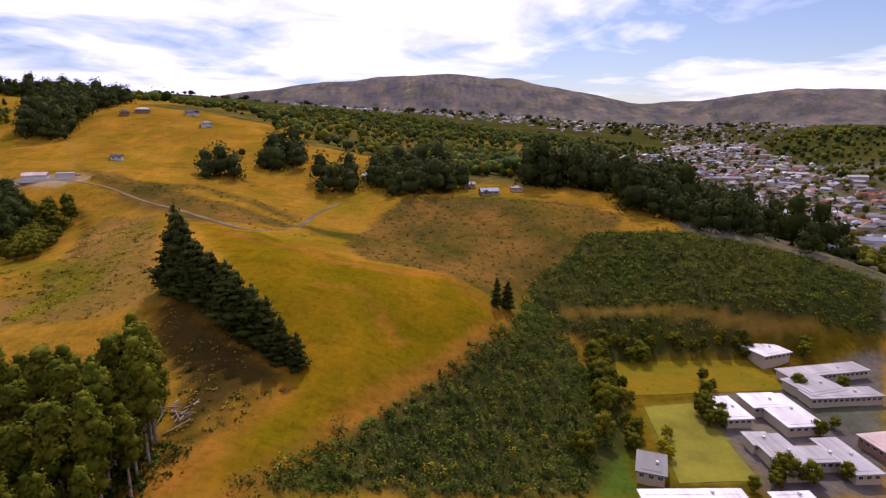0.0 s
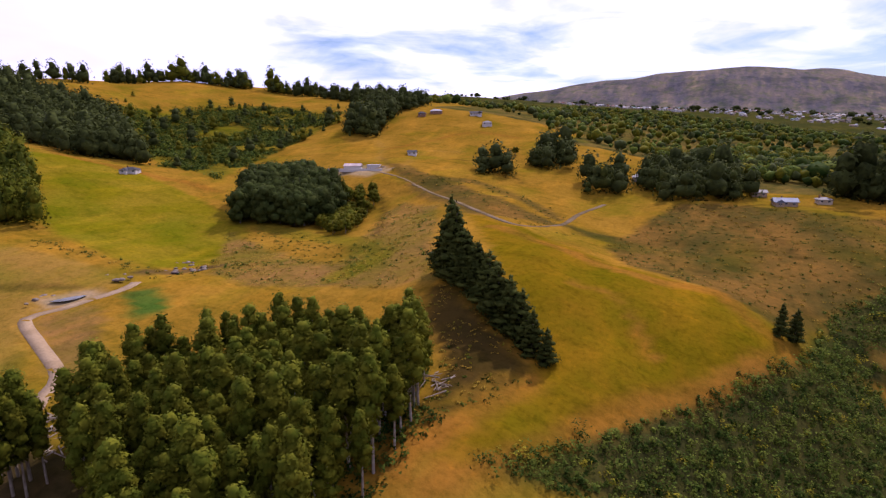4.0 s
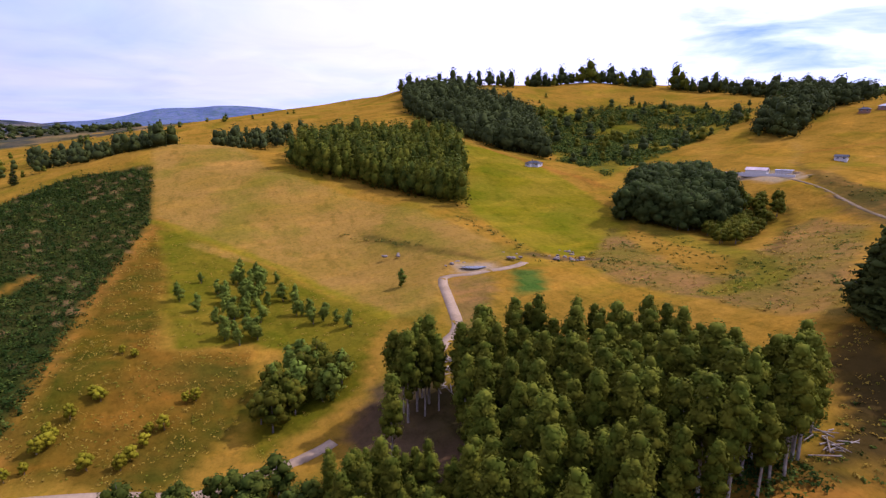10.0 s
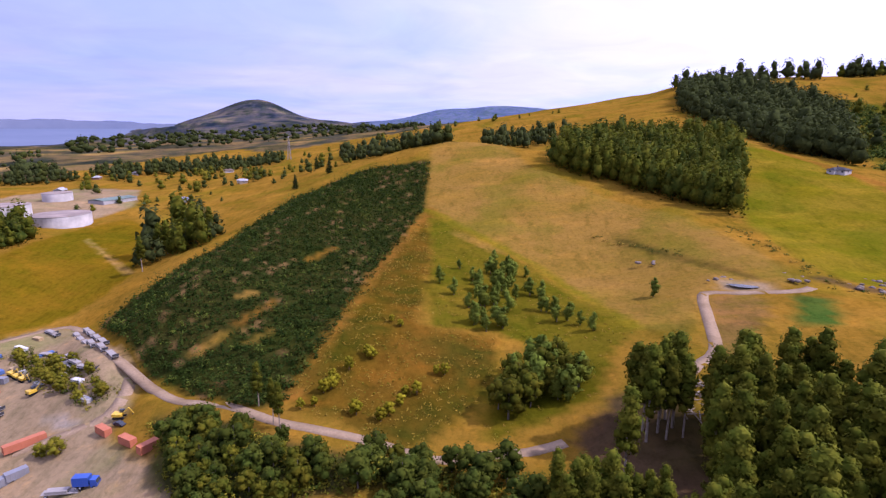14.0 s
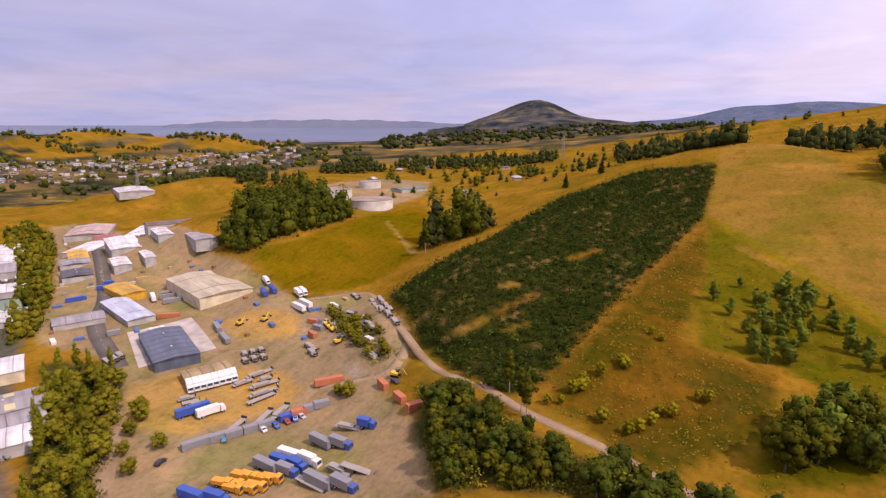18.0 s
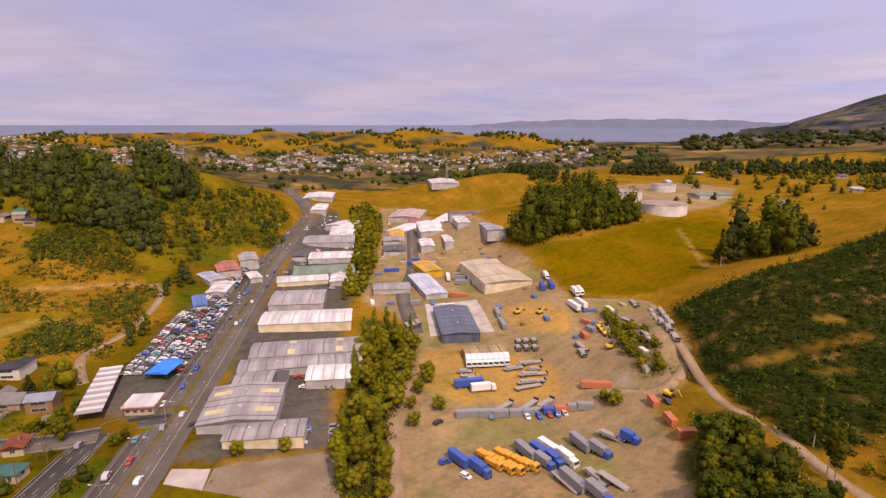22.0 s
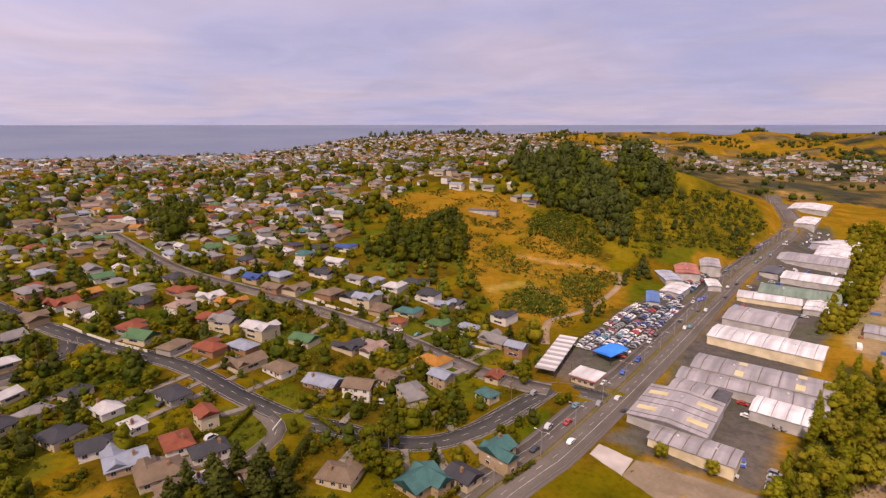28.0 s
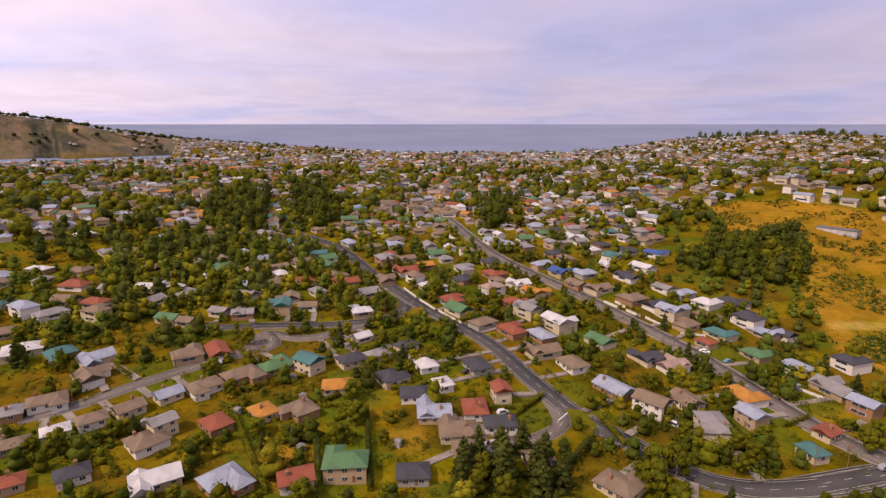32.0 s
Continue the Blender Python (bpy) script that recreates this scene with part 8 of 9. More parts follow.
# concrete drives from the nearest houses to their street, and hedges along the back lawns
DRIVE = material("drive_concrete", (0.20, 0.17, 0.14), rough=0.9, grain=1.2, vary=0.2, blotch=0.3)
_plot_g = np.random.default_rng(340)
_streets = np.concatenate([WAY_LINES[k][1] for k in ("estate_road", "hill_road", "bluff_road", "north_link", "school_road", "cross_road", "close")])
_drives = _hedges = 0
for _x, _y, _turn, _len in PLOTS:
    if math.hypot(_x, _y) > 300:
        continue
    _k = int(np.hypot(_streets[:, 0] - _x, _streets[:, 1] - _y).argmin())
    _to = _streets[_k] - np.array([_x, _y])
    _far = float(np.hypot(*_to))
    if 12 < _far < 38 and _drives < 60:
        _d = _to / _far
        _side = np.array([-_d[1], _d[0]])
        _s = np.linspace(5.5, _far - 3.5, 7)
        _mid_ = np.array([_x, _y]) + _d * _s[:, None] + _side * 3.5
        _q = Geo()
        _rim = []
        for _p in _mid_:
            _z = float(height(*_p)) + 0.4
            _rim += [(*(_p - _side * 1.4), _z), (*(_p + _side * 1.4), _z), (*(_p - _side * 1.4), _z - 1.2), (*(_p + _side * 1.4), _z - 1.2)]
        _faces = []
        for _i in range(6):
            _a = 4 * _i
            _faces += [(_a, _a + 1, _a + 5, _a + 4), (_a, _a + 4, _a + 6, _a + 2), (_a + 1, _a + 3, _a + 7, _a + 5)]
        tagged(new("driveway", _q.add(_rim, _faces).mesh("driveway", DRIVE)), "pale concrete drive from the street to a house", "driveway", kind="structure")
        _drives += 1
    if _plot_g.uniform() < 0.6 and _hedges < 55:
        _u, _v = np.array([math.cos(_turn), math.sin(_turn)]), np.array([-math.sin(_turn), math.cos(_turn)])
        _sg = -1 if float(_v @ _to) > 0 else 1
        _c0 = np.array([_x, _y]) + _v * _sg * _plot_g.uniform(9, 12) - _u * 8
        _n = 420
        _r = _plot_g.uniform(0, 16, _n)
        _pp = _c0 + _u * _r[:, None] + _v * _plot_g.uniform(-0.7, 0.7, _n)[:, None]
        _zz = height(_pp[:, 0], _pp[:, 1]) + _plot_g.uniform(0.05, 2.0, _n)
        _lv, _lf, _ln = leaves(np.stack([_pp[:, 0], _pp[:, 1], _zz], 1), np.tile([0.0, 0.0, 1.0], (_n, 1)), 0.36, _plot_g, 0.2, 0.8)
        tagged(new("hedge", raw_mesh("hedge", _lv, _lf, [LEAF["broad"]], normals=_ln)), "dark green garden hedge along a lawn", "hedge", "garden hedges")
        _hedges += 1

# ---- vehicles, containers and yard stock ----
VEHICLES = {  # x, y, length, turn
    'blue_box': [(-231, -260, 13, 58), (-236.5, -258, 13, 59), (-89.3, -138.4, 9.1, 96), (-114.7, -127.2, 7.4, 93), (-123.1, -183.3, 12.8, 161)],
    'blue_truck': [(-92.2, -130.1, 9.0, 98), (-115.0, -119.7, 7.6, 88), (-140.0, -110.5, 2.8, 98)],
    'grey_box': [(-110.8, -129.7, 9.9, 88), (-128.5, -121.9, 9.6, 83), (-109.7, -105.9, 10.7, 86)],
    'grey_truck': [(-111.6, -120.8, 8.4, 91), (-129.3, -113.4, 8.9, 90), (-109.8, -95.8, 9.5, 86)],
    'white_box': [(-220, -220, 12, 74), (-225.6, -220, 12, 72), (-205, -334, 12, 62), (-118.7, -127.2, 8.3, 94)],
    'white_truck': [(-118.8, -118.0, 8.9, 89), (-126.7, -177.2, 15.0, 160), (-136.0, -202.9, 8.9, 60), (-138.5, -201.9, 8.9, 60), (-140.9, -200.8, 8.9, 59), (-143.3, -199.7, 8.9, 59), (-145.7, -198.6, 8.9, 58), (-148.2, -197.6, 8.9, 58), (-150.6, -196.5, 9.0, 57), (-153.0, -195.4, 9.0, 57), (-235.7, -235.4, 17.2, 62), (-239.4, -235.0, 19.4, 61), (-248.5, -276.5, 20.6, 61)],
    'flat_trailer': [(-231, -191, 8, 80), (-220, -177, 12, 64), (-205, -158, 12, 60), (-200, -150, 10, 79), (-254, -206, 12, 61), (-171.8, -209.9, 7, 63), (-175.1, -208.1, 6.6, 64), (-178.4, -205.7, 6, 65), (-167, -204.2, 6, 66), (-170.3, -201.7, 6, 67), (-173.6, -199, 6, 67),
                     (-134, -261, 9, 78), (-137.2, -261, 9, 77), (-140.4, -261.9, 9, 77), (-217, -337.5, 8.6, 143), (-210, -323.6, 8, 143), (-138.8, -117.3, 11.1, 100), (-129.4, -195.8, 6.9, 156), (-128.2, -191.5, 6.7, 151), (-128.5, -187.4, 6.7, 156), (-151.0, -187.2, 9.8, 167), (-160.4, -187.4, 13.9, 166), (-154.2, -177.3, 14.2, 156), (-148.9, -172.0, 12.7, 161), (-144.8, -169.0, 12.8, 168), (-158.1, -180.9, 6.0, 162), (-187.6, -181.0, 12.7, 70), (-247, -188, 9.5, 48), (-240, -181, 9.5, 48), (-231, -172, 9.5, 48), (-222, -163, 9.5, 48), (-214, -153, 9.5, 48), (-207, -144, 9.5, 48), (-250.2, -184.8, 9.5, 48), (-243.2, -177.8, 9.5, 48), (-234.2, -168.8, 9.5, 48), (-225.2, -159.8, 9.5, 48), (-213, -172, 10, 56), (-207, -163, 10, 56), (-216, -168, 10, 56), (-256, -208, 9, 62), (-183, -176, 9, 64), (-118.0, -96.9, 15.0, 92), (-117.0, -103.5, 10.8, 86), (-108.9, -107.8, 13.3, 85), (-123.8, -160.5, 12.7, -165), (-134.5, -156.5, 10.4, -164), (-140.1, -153.3, 10.9, -164)],
    'orange_truck': [(-98.5, -135.6, 4.8, 103), (-99.8, -131.9, 5.2, 99), (-103.9, -133.0, 4.9, 99), (-104.8, -130.4, 4.9, 94), (-98.0, -130.0, 5.1, 100), (-100.1, -126.2, 5.3, 95), (-101.9, -124.3, 5.2, 100), (-105.7, -125.3, 4.9, 98), (-107.0, -122.8, 5.0, 101)],
    'container_blue': [(-138.1, -147.5, 4.3, 156), (-206.9, -387.2, 5.6, 156), (-175.7, -375.1, 5.3, 156), (-180.6, -372.9, 5.3, 156), (-199.2, -382.3, 5.5, 156)],
    'container_grey': [(-207.6, -194.6, 6, 87), (-156.6, -295, 6, 157), (-107.7, -163.7, 5.0, 156), (-112.0, -161.8, 3.1, 156), (-146.3, -142.8, 4.2, 151), (-116.0, -159.6, 3.7, 156), (-120.4, -156.7, 4.8, 156), (-126.1, -153.8, 4.8, 156), (-130.7, -151.2, 4.3, 156), (-149.4, -140.3, 4.0, 145), (-186.4, -248.1, 19.3, 62), (-179.0, -233.3, 13.8, 66), (-212.6, -328.6, 8.2, 156), (-208.0, -317.7, 8.0, 156)],
    'container_rust': [(-213, -203, 6, 96), (-199.7, -191.1, 6, 68), (-163, -120, 6, 60), (-154, -106, 6, 64), (-148.5, -96, 6, 150), (-162.9, -148.1, 8.5, 144), (-142.0, -145.1, 3.7, 150), (-188.7, -294.4, 11.5, 131)],
    'digger': [(-194.1, -239.3, 4.7, 179), (-202.4, -229.1, 5.3, -173), (-210.0, -188.6, 8.6, 65), (-206.1, -182.7, 8.2, 65), (-192.4, -168.0, 3.8, 156), (-213.2, -193.5, 6.0, 71), (-170.2, -118.9, 3.4, 96)],
}
CARS = [
    *[(-73.7, -222.9, 156), (-76.3, -221.7, 156), (-78.7, -220.7, 156), (-75.2, -230.9, 156), (-61.0, -217.8, 156), (-64.4, -216.3, 156), (-69.2, -213.6, 117), (-71.5, -212.6, 117), (-61.9, -228.1, 156), (-50.6, -184.5, 83), (-52.2, -183.8, 83), (-61.2, -181.2, 156), (-60.1, -178.1, 156), (-59.1, -175.1, 156), (-58.1, -172.2, 156), (-44.9, -177.2, 156), (-47.2, -176.2, 156), (-33.3, -193.9, -167), (-16.1, -204.7, -174), (-96.7, -164.6, -168), (-117.1, -157.4, -144), (-128.4, -150.2, 71), (-132.3, -147.8, 74), (-136.2, -146.1, 73)],
    *[(-138.8, -144.3, 59), (-141.2, -143.2, 77), (-148.7, -141.7, 82), (-165.5, -115.9, 73), (-87.0, -130.8, 107), (-85.6, -141.3, 174), (-34.7, -294.5, -106), (-23.8, -258.6, -106), (-50.3, -323.0, -108), (-68.4, -372.4, -108), (-6.0, -207.6, -109), (11.7, -184.7, -111), (-91.9, -433.3, -108), (-63.4, -347.1, -108), (-114.4, -490.8, -108), (-140.3, -552.3, -111), (-27.9, -287.6, -107), (19.5, -208.3, -117), (56.2, -249.6, 146), (-51.2, -310.5, -109), (-16.2, -240.6, -108), (145.5, -184.7, 161), (223.4, -206.6, 166), (188.4, -200.6, 165)],
    *[(273.7, -125.5, 67), (270.7, -127.3, 125), (81.5, -176.3, -82), (73.9, -178.5, -176), (54.5, -244.4, 161), (435.3, -262.8, 165), (392.3, -254.6, 161), (122.9, -132.1, -177), (147.0, -147.8, -90), (220.9, -77.5, -71), (251.4, -75.3, -83), (216.9, -75.5, -44), (117.3, -136.5, -109), (75.2, -183.7, -75), (65.4, -189.5, 154), (140.5, -180.1, 164), (92.5, -247.3, -171), (82.2, -246.5, -109)],
]
TANKS = [(-423, -320, 20.7, 7.6), (-431, -370, 15.7, 8.1), (-514, -390, 12.6, 7.7)]
SITES = {
    'hill_house': [(-316, 600), (-326, 583), (-270, 613), (-241, 578), (-258, 442)],
    'site': [(-262, 364), (-282, 373), (-251, 367), (-259, 353)],
    'spur_house': [(34, 405), (56, 417), (-58, 445), (20, 423)],
    'south_barn': [(-519, -339), (-526, -274), (-597, -449), (-742, -317), (-601, -242), (-786, -475), (-725, -492)],
    'mast': [(-132, -1223), (-427, -700)],
    'slash': [(-157, 72), (-151, 71), (-149, 66), (-142, 66), (-152, 68), (-136, 69), (-65, 121), (-66, 126)],
    'rocks': [(-281, 97), (-230, 177), (-217, 174), (-228, 168), (-237, 145), (-242, 115)],
}

RUBBER = material("tyre_rubber", (0.02, 0.02, 0.02), rough=0.9, grain=4.0, vary=0.2)
STEEL = material("chassis_steel", (0.06, 0.06, 0.065), rough=0.6, metal=0.3, grain=3.0, vary=0.2)
DECK = material("trailer_deck", (0.30, 0.27, 0.24), rough=0.8, grain=1.5, vary=0.25)
CHROME = material("lamp_lens", (0.6, 0.6, 0.55), rough=0.25, grain=4.0, vary=0.05)


def paint(name, c, rough=0.35):
    return material("paint_" + name, c, rough=rough, grain=2.0, vary=0.08, blotch=0.5, second=tuple(k * 0.9 for k in c))


PAINTS = {"white": (0.66, 0.65, 0.63), "silver": (0.42, 0.42, 0.43), "grey": (0.20, 0.20, 0.21), "black": (0.03, 0.03, 0.035), "blue": (0.03, 0.08, 0.32), "red": (0.36, 0.04, 0.03), "green": (0.05, 0.13, 0.08),
          "orange": (0.62, 0.27, 0.02), "yellow": (0.60, 0.38, 0.03), "rust": (0.42, 0.14, 0.07), "teal": (0.08, 0.2, 0.24)}


def wheel_mesh(r, w):
    g = Geo()
    g.tube((0, -w / 2, 0), (0, w / 2, 0), r, r, 12, 0)
    g.tube((0, -w / 2 - 0.02, 0), (0, w / 2 + 0.02, 0), r * 0.55, r * 0.55, 8, 1)
    return g.mesh("wheel", RUBBER, paint("silver", PAINTS["silver"]))


CAR_WHEEL, TRUCK_WHEEL = wheel_mesh(0.32, 0.2), wheel_mesh(0.5, 0.5)


def car_meshes(style):
    body, glass, lamps = Geo(), Geo(), Geo()
    roof = 1.45 if style < 2 else 1.8
    tail = -1.35 if style == 0 else -2.05
    side = [(-2.15, 0.35), (2.15, 0.35), (2.2, 0.72), (1.25, 0.92), (0.55, roof), (tail * 0.72, roof), (tail, 0.95), (-2.2, 0.9)]
    body.prism(side, -0.84, 0.84)
    glass.prism([(1.18, 0.94), (0.56, roof - 0.08), (tail * 0.72, roof - 0.08), (tail * 0.94, 0.98)], -0.86, 0.86)
    glass.add([(1.20, -0.7, 0.96), (1.20, 0.7, 0.96), (0.62, 0.66, roof - 0.02), (0.62, -0.66, roof - 0.02)], [(0, 1, 2, 3)])
    for wx in (-1.32, 1.32):
        for wy in (-0.76, 0.76):
            body.tube((wx, wy - 0.1, 0.32), (wx, wy + 0.1, 0.32), 0.32, 0.32, 8, 1)
    for y in (-0.62, 0.62):
        lamps.box(2.12, y - 0.16, 0.58, 2.22, y + 0.16, 0.72)
    return body, glass.mesh("window_glass", GLASS), lamps.mesh("headlight", CHROME)


CAR_KINDS = [car_meshes(s) for s in (0, 1, 2)]
CAR_PROTO = []
for _i, _c in enumerate(("white", "silver", "grey", "black", "white", "blue", "red", "silver", "grey", "teal", "black", "silver")):
    _b, _g, _l = CAR_KINDS[_i % 3]
    CAR_PROTO.append((_c, _b.mesh("body", paint(_c, PAINTS[_c]), RUBBER), _g, _l, ("hatchback", "wagon", "van")[_i % 3]))


def surface_z(x, y):
    """The level of the ground, or of a way that crosses it."""
    z = float(height(x, y))
    for key, (w, line) in WAY_LINES.items():
        d = np.hypot(line[:, 0] - x, line[:, 1] - y)
        k = int(d.argmin())
        if d[k] < w / 2 + 0.5:
            return float(WAY_LEVELS[key][k])
    return z


_car_first = {}
_car_g = np.random.default_rng(12)


def car(x, y, turn, where):
    k = int(_car_g.integers(len(CAR_PROTO)))
    color, body, glass, lamps, kind = CAR_PROTO[k]
    m = pose(x, y, surface_z(x, y) + 0.03, 0, 0, turn)
    if (k, where) in _car_first:
        return copy_thing(_car_first[k, where], m)
    ob = tagged(new("van" if kind == "van" else "car", body), f"{color} {kind} {where}", "van" if kind == "van" else "car", "parked cars")
    ob.matrix_basis = m
    part("window_glass", glass, ob)
    if "beside the street" in where:
        part("headlight", lamps, ob)
    _car_first[k, where] = ob
    return ob


for _x, _y, _t in CARS:
    car(_x, _y, _t, "parked on the open ground" if _x < -60 else "standing beside the street")
# rows of cars for sale beside the main road
_ux = np.array([math.cos(radians(67.5)), math.sin(radians(67.5))])
_vx = np.array([-_ux[1], _ux[0]])
_shade = [(13, -246, 26), (-1, -227, 9), (-67, -426, 17), (-53, -407, 15), (-86, -445, 15), (-55, -382, 14), (-38, -354, 12), (-82, -407, 10), (-11, -257, 6)]
_n = 0
for _i in range(-46, 50):
    for _j in range(-9, 10):
        _p = np.array([-30.0, -320.0]) + _ux * _i * 2.6 + _vx * _j * 5.2 + _car_g.normal(size=2) * 0.25
        if _n < 205 and inside(COVER["car_yards"][1], _p[:1], _p[1:])[0] and not any(math.hypot(_p[0] - a, _p[1] - b) < c * 0.62 for a, b, c in _shade) and _car_g.uniform() < 0.86:
            _d, _ = way_turn(_p[0], _p[1])
            if _d > 10.5:
                car(_p[0], _p[1], 157 + 180 * int(_car_g.integers(2)), "for sale in a crowded car yard")
                _n += 1

# cars along the main road and in the works' yards
_w, _line = WAY_LINES["main_road"]
_dir = np.gradient(_line, axis=0)
for _k in range(6, len(_line) - 2, 3):
    _d = _dir[_k] / (np.hypot(*_dir[_k]) + 1e-9)
    _side = 1 if _car_g.uniform() < 0.5 else -1
    if _car_g.uniform() < 0.55 and math.hypot(*_line[_k]) < 620:
        _p = _line[_k] + np.array([-_d[1], _d[0]]) * _side * (_w / 2 - _car_g.choice([1.6, 5.0]))
        car(_p[0], _p[1], math.degrees(math.atan2(_d[1], _d[0])) + (0 if _side < 0 else 180), "on the main road")
_sheds = [(x, y, max(a, b) / 2 + 3) for v in SHEDS.values() for x, y, a, b, *_ in v]
_n = 0
for _x, _y in np.concatenate([scatter(COVER["works_asphalt"][1], 7.5, 320), scatter(COVER["works_upper"][1], 8, 321)]):
    if _n < 60 and not any(math.hypot(_x - a, _y - b) < c for a, b, c in _sheds) and _car_g.uniform() < 0.8:
        car(_x, _y, float(_car_g.choice([156, 66, 246])) + _car_g.normal() * 5, "parked outside the works")
        _n += 1


def box_body(name, L, W, z0, z1, mat):
    """A box with ribbed sides, in one skin."""
    n = max(3, int(L / 1.2))
    side = []
    for i in range(n):
        x0, step = -L / 2 + i * L / n, L / n
        side += [(x0, 0.0), (x0 + step * 0.1, 0.05), (x0 + step * 0.2, 0.0)]
    side.append((L / 2, 0.0))
    rim = [(x, -W / 2 - d) for x, d in side] + [(x, W / 2 + d) for x, d in side[::-1]]
    k = len(rim)
    v = [(x, y, z0) for x, y in rim] + [(x, y, z1) for x, y in rim]
    return Geo().add(v, [tuple(range(k))[::-1], tuple(range(k, 2 * k))] + [(i, (i + 1) % k, k + (i + 1) % k, k + i) for i in range(k)]).mesh(name, mat)


def wheels(ob, xs, r=0.5, y=1.0):
    for x in xs:
        for s in (-1, 1):
            part("wheel", TRUCK_WHEEL, ob, at=pose(x, s * y, r))


def trailer(x, y, L, turn, color):
    L = min(max(L, 6), 13)
    flat = color == "flat"
    ob = thing("flatbed_trailer" if flat else "box_trailer", pose(x, y, surface_z(x, y) + 0.05, 0, 0, turn), "long flatbed trailer parked on the gravel yard" if flat else f"{color} curtain-sided trailer parked on the gravel yard", "trailer", "yard trailers")
    part("chassis", Geo().box(-L / 2, -0.5, 0.75, L / 2, 0.5, 1.05).mesh("chassis", STEEL), ob)
    if flat:
        part("deck", Geo().box(-L / 2, -1.25, 1.05, L / 2, 1.25, 1.25).mesh("deck", DECK), ob)
        part("headboard", Geo().box(L / 2 - 0.12, -1.25, 1.25, L / 2, 1.25, 2.3).mesh("headboard", STEEL), ob)
        if _car_g.uniform() < 0.5:
            part("load", box_body("load", L * 0.55, 2.2, 1.25, 2.0, DECK), ob, at=pose(-L * 0.12, 0, 0))
    else:
        part("box", box_body("box", L, 2.5, 1.05, 3.9, paint(color, PAINTS[color], 0.55)), ob)
    wheels(ob, (-L / 2 + 1.4, L / 2 - 1.2) if flat else (-L / 2 + 1.0, -L / 2 + 2.2, L / 2 - 1.2))
    return ob


def truck(x, y, L, turn, color, load=None):
    L = min(max(L, 7), 11)
    ob = thing("truck", pose(x, y, surface_z(x, y) + 0.05, 0, 0, turn), f"{color} truck with a boxed load bed on gravel", "truck", "yard trucks")
    cab = Geo().prism([(L / 2 - 2.0, 0.6), (L / 2, 0.6), (L / 2, 1.7), (L / 2 - 0.35, 2.9), (L / 2 - 2.0, 3.1)], -1.2, 1.2)
    cabin = part("cab", cab.mesh("cab", paint("blue" if color == "grey" else color, PAINTS["blue" if color == "grey" else color])), ob)
    part("windscreen", Geo().add([(L / 2 + 0.01, -1.05, 1.75), (L / 2 + 0.01, 1.05, 1.75), (L / 2 - 0.32, 1.05, 2.8), (L / 2 - 0.32, -1.05, 2.8)], [(0, 1, 2, 3)]).mesh("windscreen", GLASS), cabin)
    part("chassis", Geo().box(-L / 2, -0.5, 0.7, L / 2 - 0.4, 0.5, 1.0).mesh("chassis", STEEL), ob)
    part("bumper", Geo().box(L / 2 - 0.1, -1.15, 0.45, L / 2 + 0.12, 1.15, 0.8).mesh("bumper", STEEL), ob)
    bed = load or color
    if bed == "orange":
        part("tipper_body", Geo().prism([(-L / 2, 1.0), (L / 2 - 2.3, 1.0), (L / 2 - 2.2, 2.5), (-L / 2 - 0.2, 2.3)], -1.2, 1.2).mesh("tipper_body", paint("orange", PAINTS["orange"])), ob)
    else:
        part("box", box_body("box", L - 2.4, 2.5, 1.0, 3.8, paint(bed, PAINTS[bed], 0.5)), ob, at=pose(-1.2, 0, 0))
    wheels(ob, (-L / 2 + 0.9, -L / 2 + 2.1, L / 2 - 1.0))
    return ob


def container(x, y, L, turn, color):
    L = 6.1 if L < 8 else 12.2
    ob = thing("shipping_container", pose(x, y, surface_z(x, y) + 0.12, 0, 0, turn), f"{color} corrugated shipping container on the yard", "container", "yard containers")
    skin = part("body", box_body("body", L, 2.44, 0.0, 2.6, paint(color, PAINTS[color], 0.6)), ob)
    for s in (-0.6, 0.6):
        part("door", Geo().box(L / 2, s - 0.58, 0.1, L / 2 + 0.06, s + 0.58, 2.5).mesh("door", paint(color, PAINTS[color], 0.6)), skin)
    return ob


def digger(x, y, turn):
    ob = thing("excavator", pose(x, y, surface_z(x, y) + 0.02, 0, 0, turn), "yellow excavator standing on the earth yard", "excavator", "yard machines")
    y0 = paint("yellow", PAINTS["yellow"])
    for s in (-1, 1):
        part("track", Geo().prism([(-1.7, 0.1), (1.7, 0.1), (2.0, 0.45), (1.7, 0.8), (-1.7, 0.8), (-2.0, 0.45)], s * 1.1 - 0.3, s * 1.1 + 0.3).mesh("track", RUBBER), ob)
    part("housing", Geo().prism([(-1.9, 1.0), (1.2, 1.0), (1.2, 1.8), (-1.9, 2.1)], -1.3, 1.3).mesh("housing", y0), ob)
    part("cab", Geo().box(0.1, 0.3, 1.4, 1.5, 1.3, 2.9).mesh("cab", GLASS), ob)
    boom = Geo().tube((1.2, -0.2, 1.6), (3.6, -0.2, 4.0), 0.28, 0.22, 6).tube((3.6, -0.2, 4.0), (5.2, -0.2, 1.8), 0.2, 0.15, 6)
    part("boom", boom.mesh("boom", y0), ob)
    part("bucket", Geo().prism([(4.8, 1.9), (5.6, 1.6), (5.4, 0.8), (4.6, 1.0)], -0.7, 0.3).mesh("bucket", STEEL), ob)
    return ob


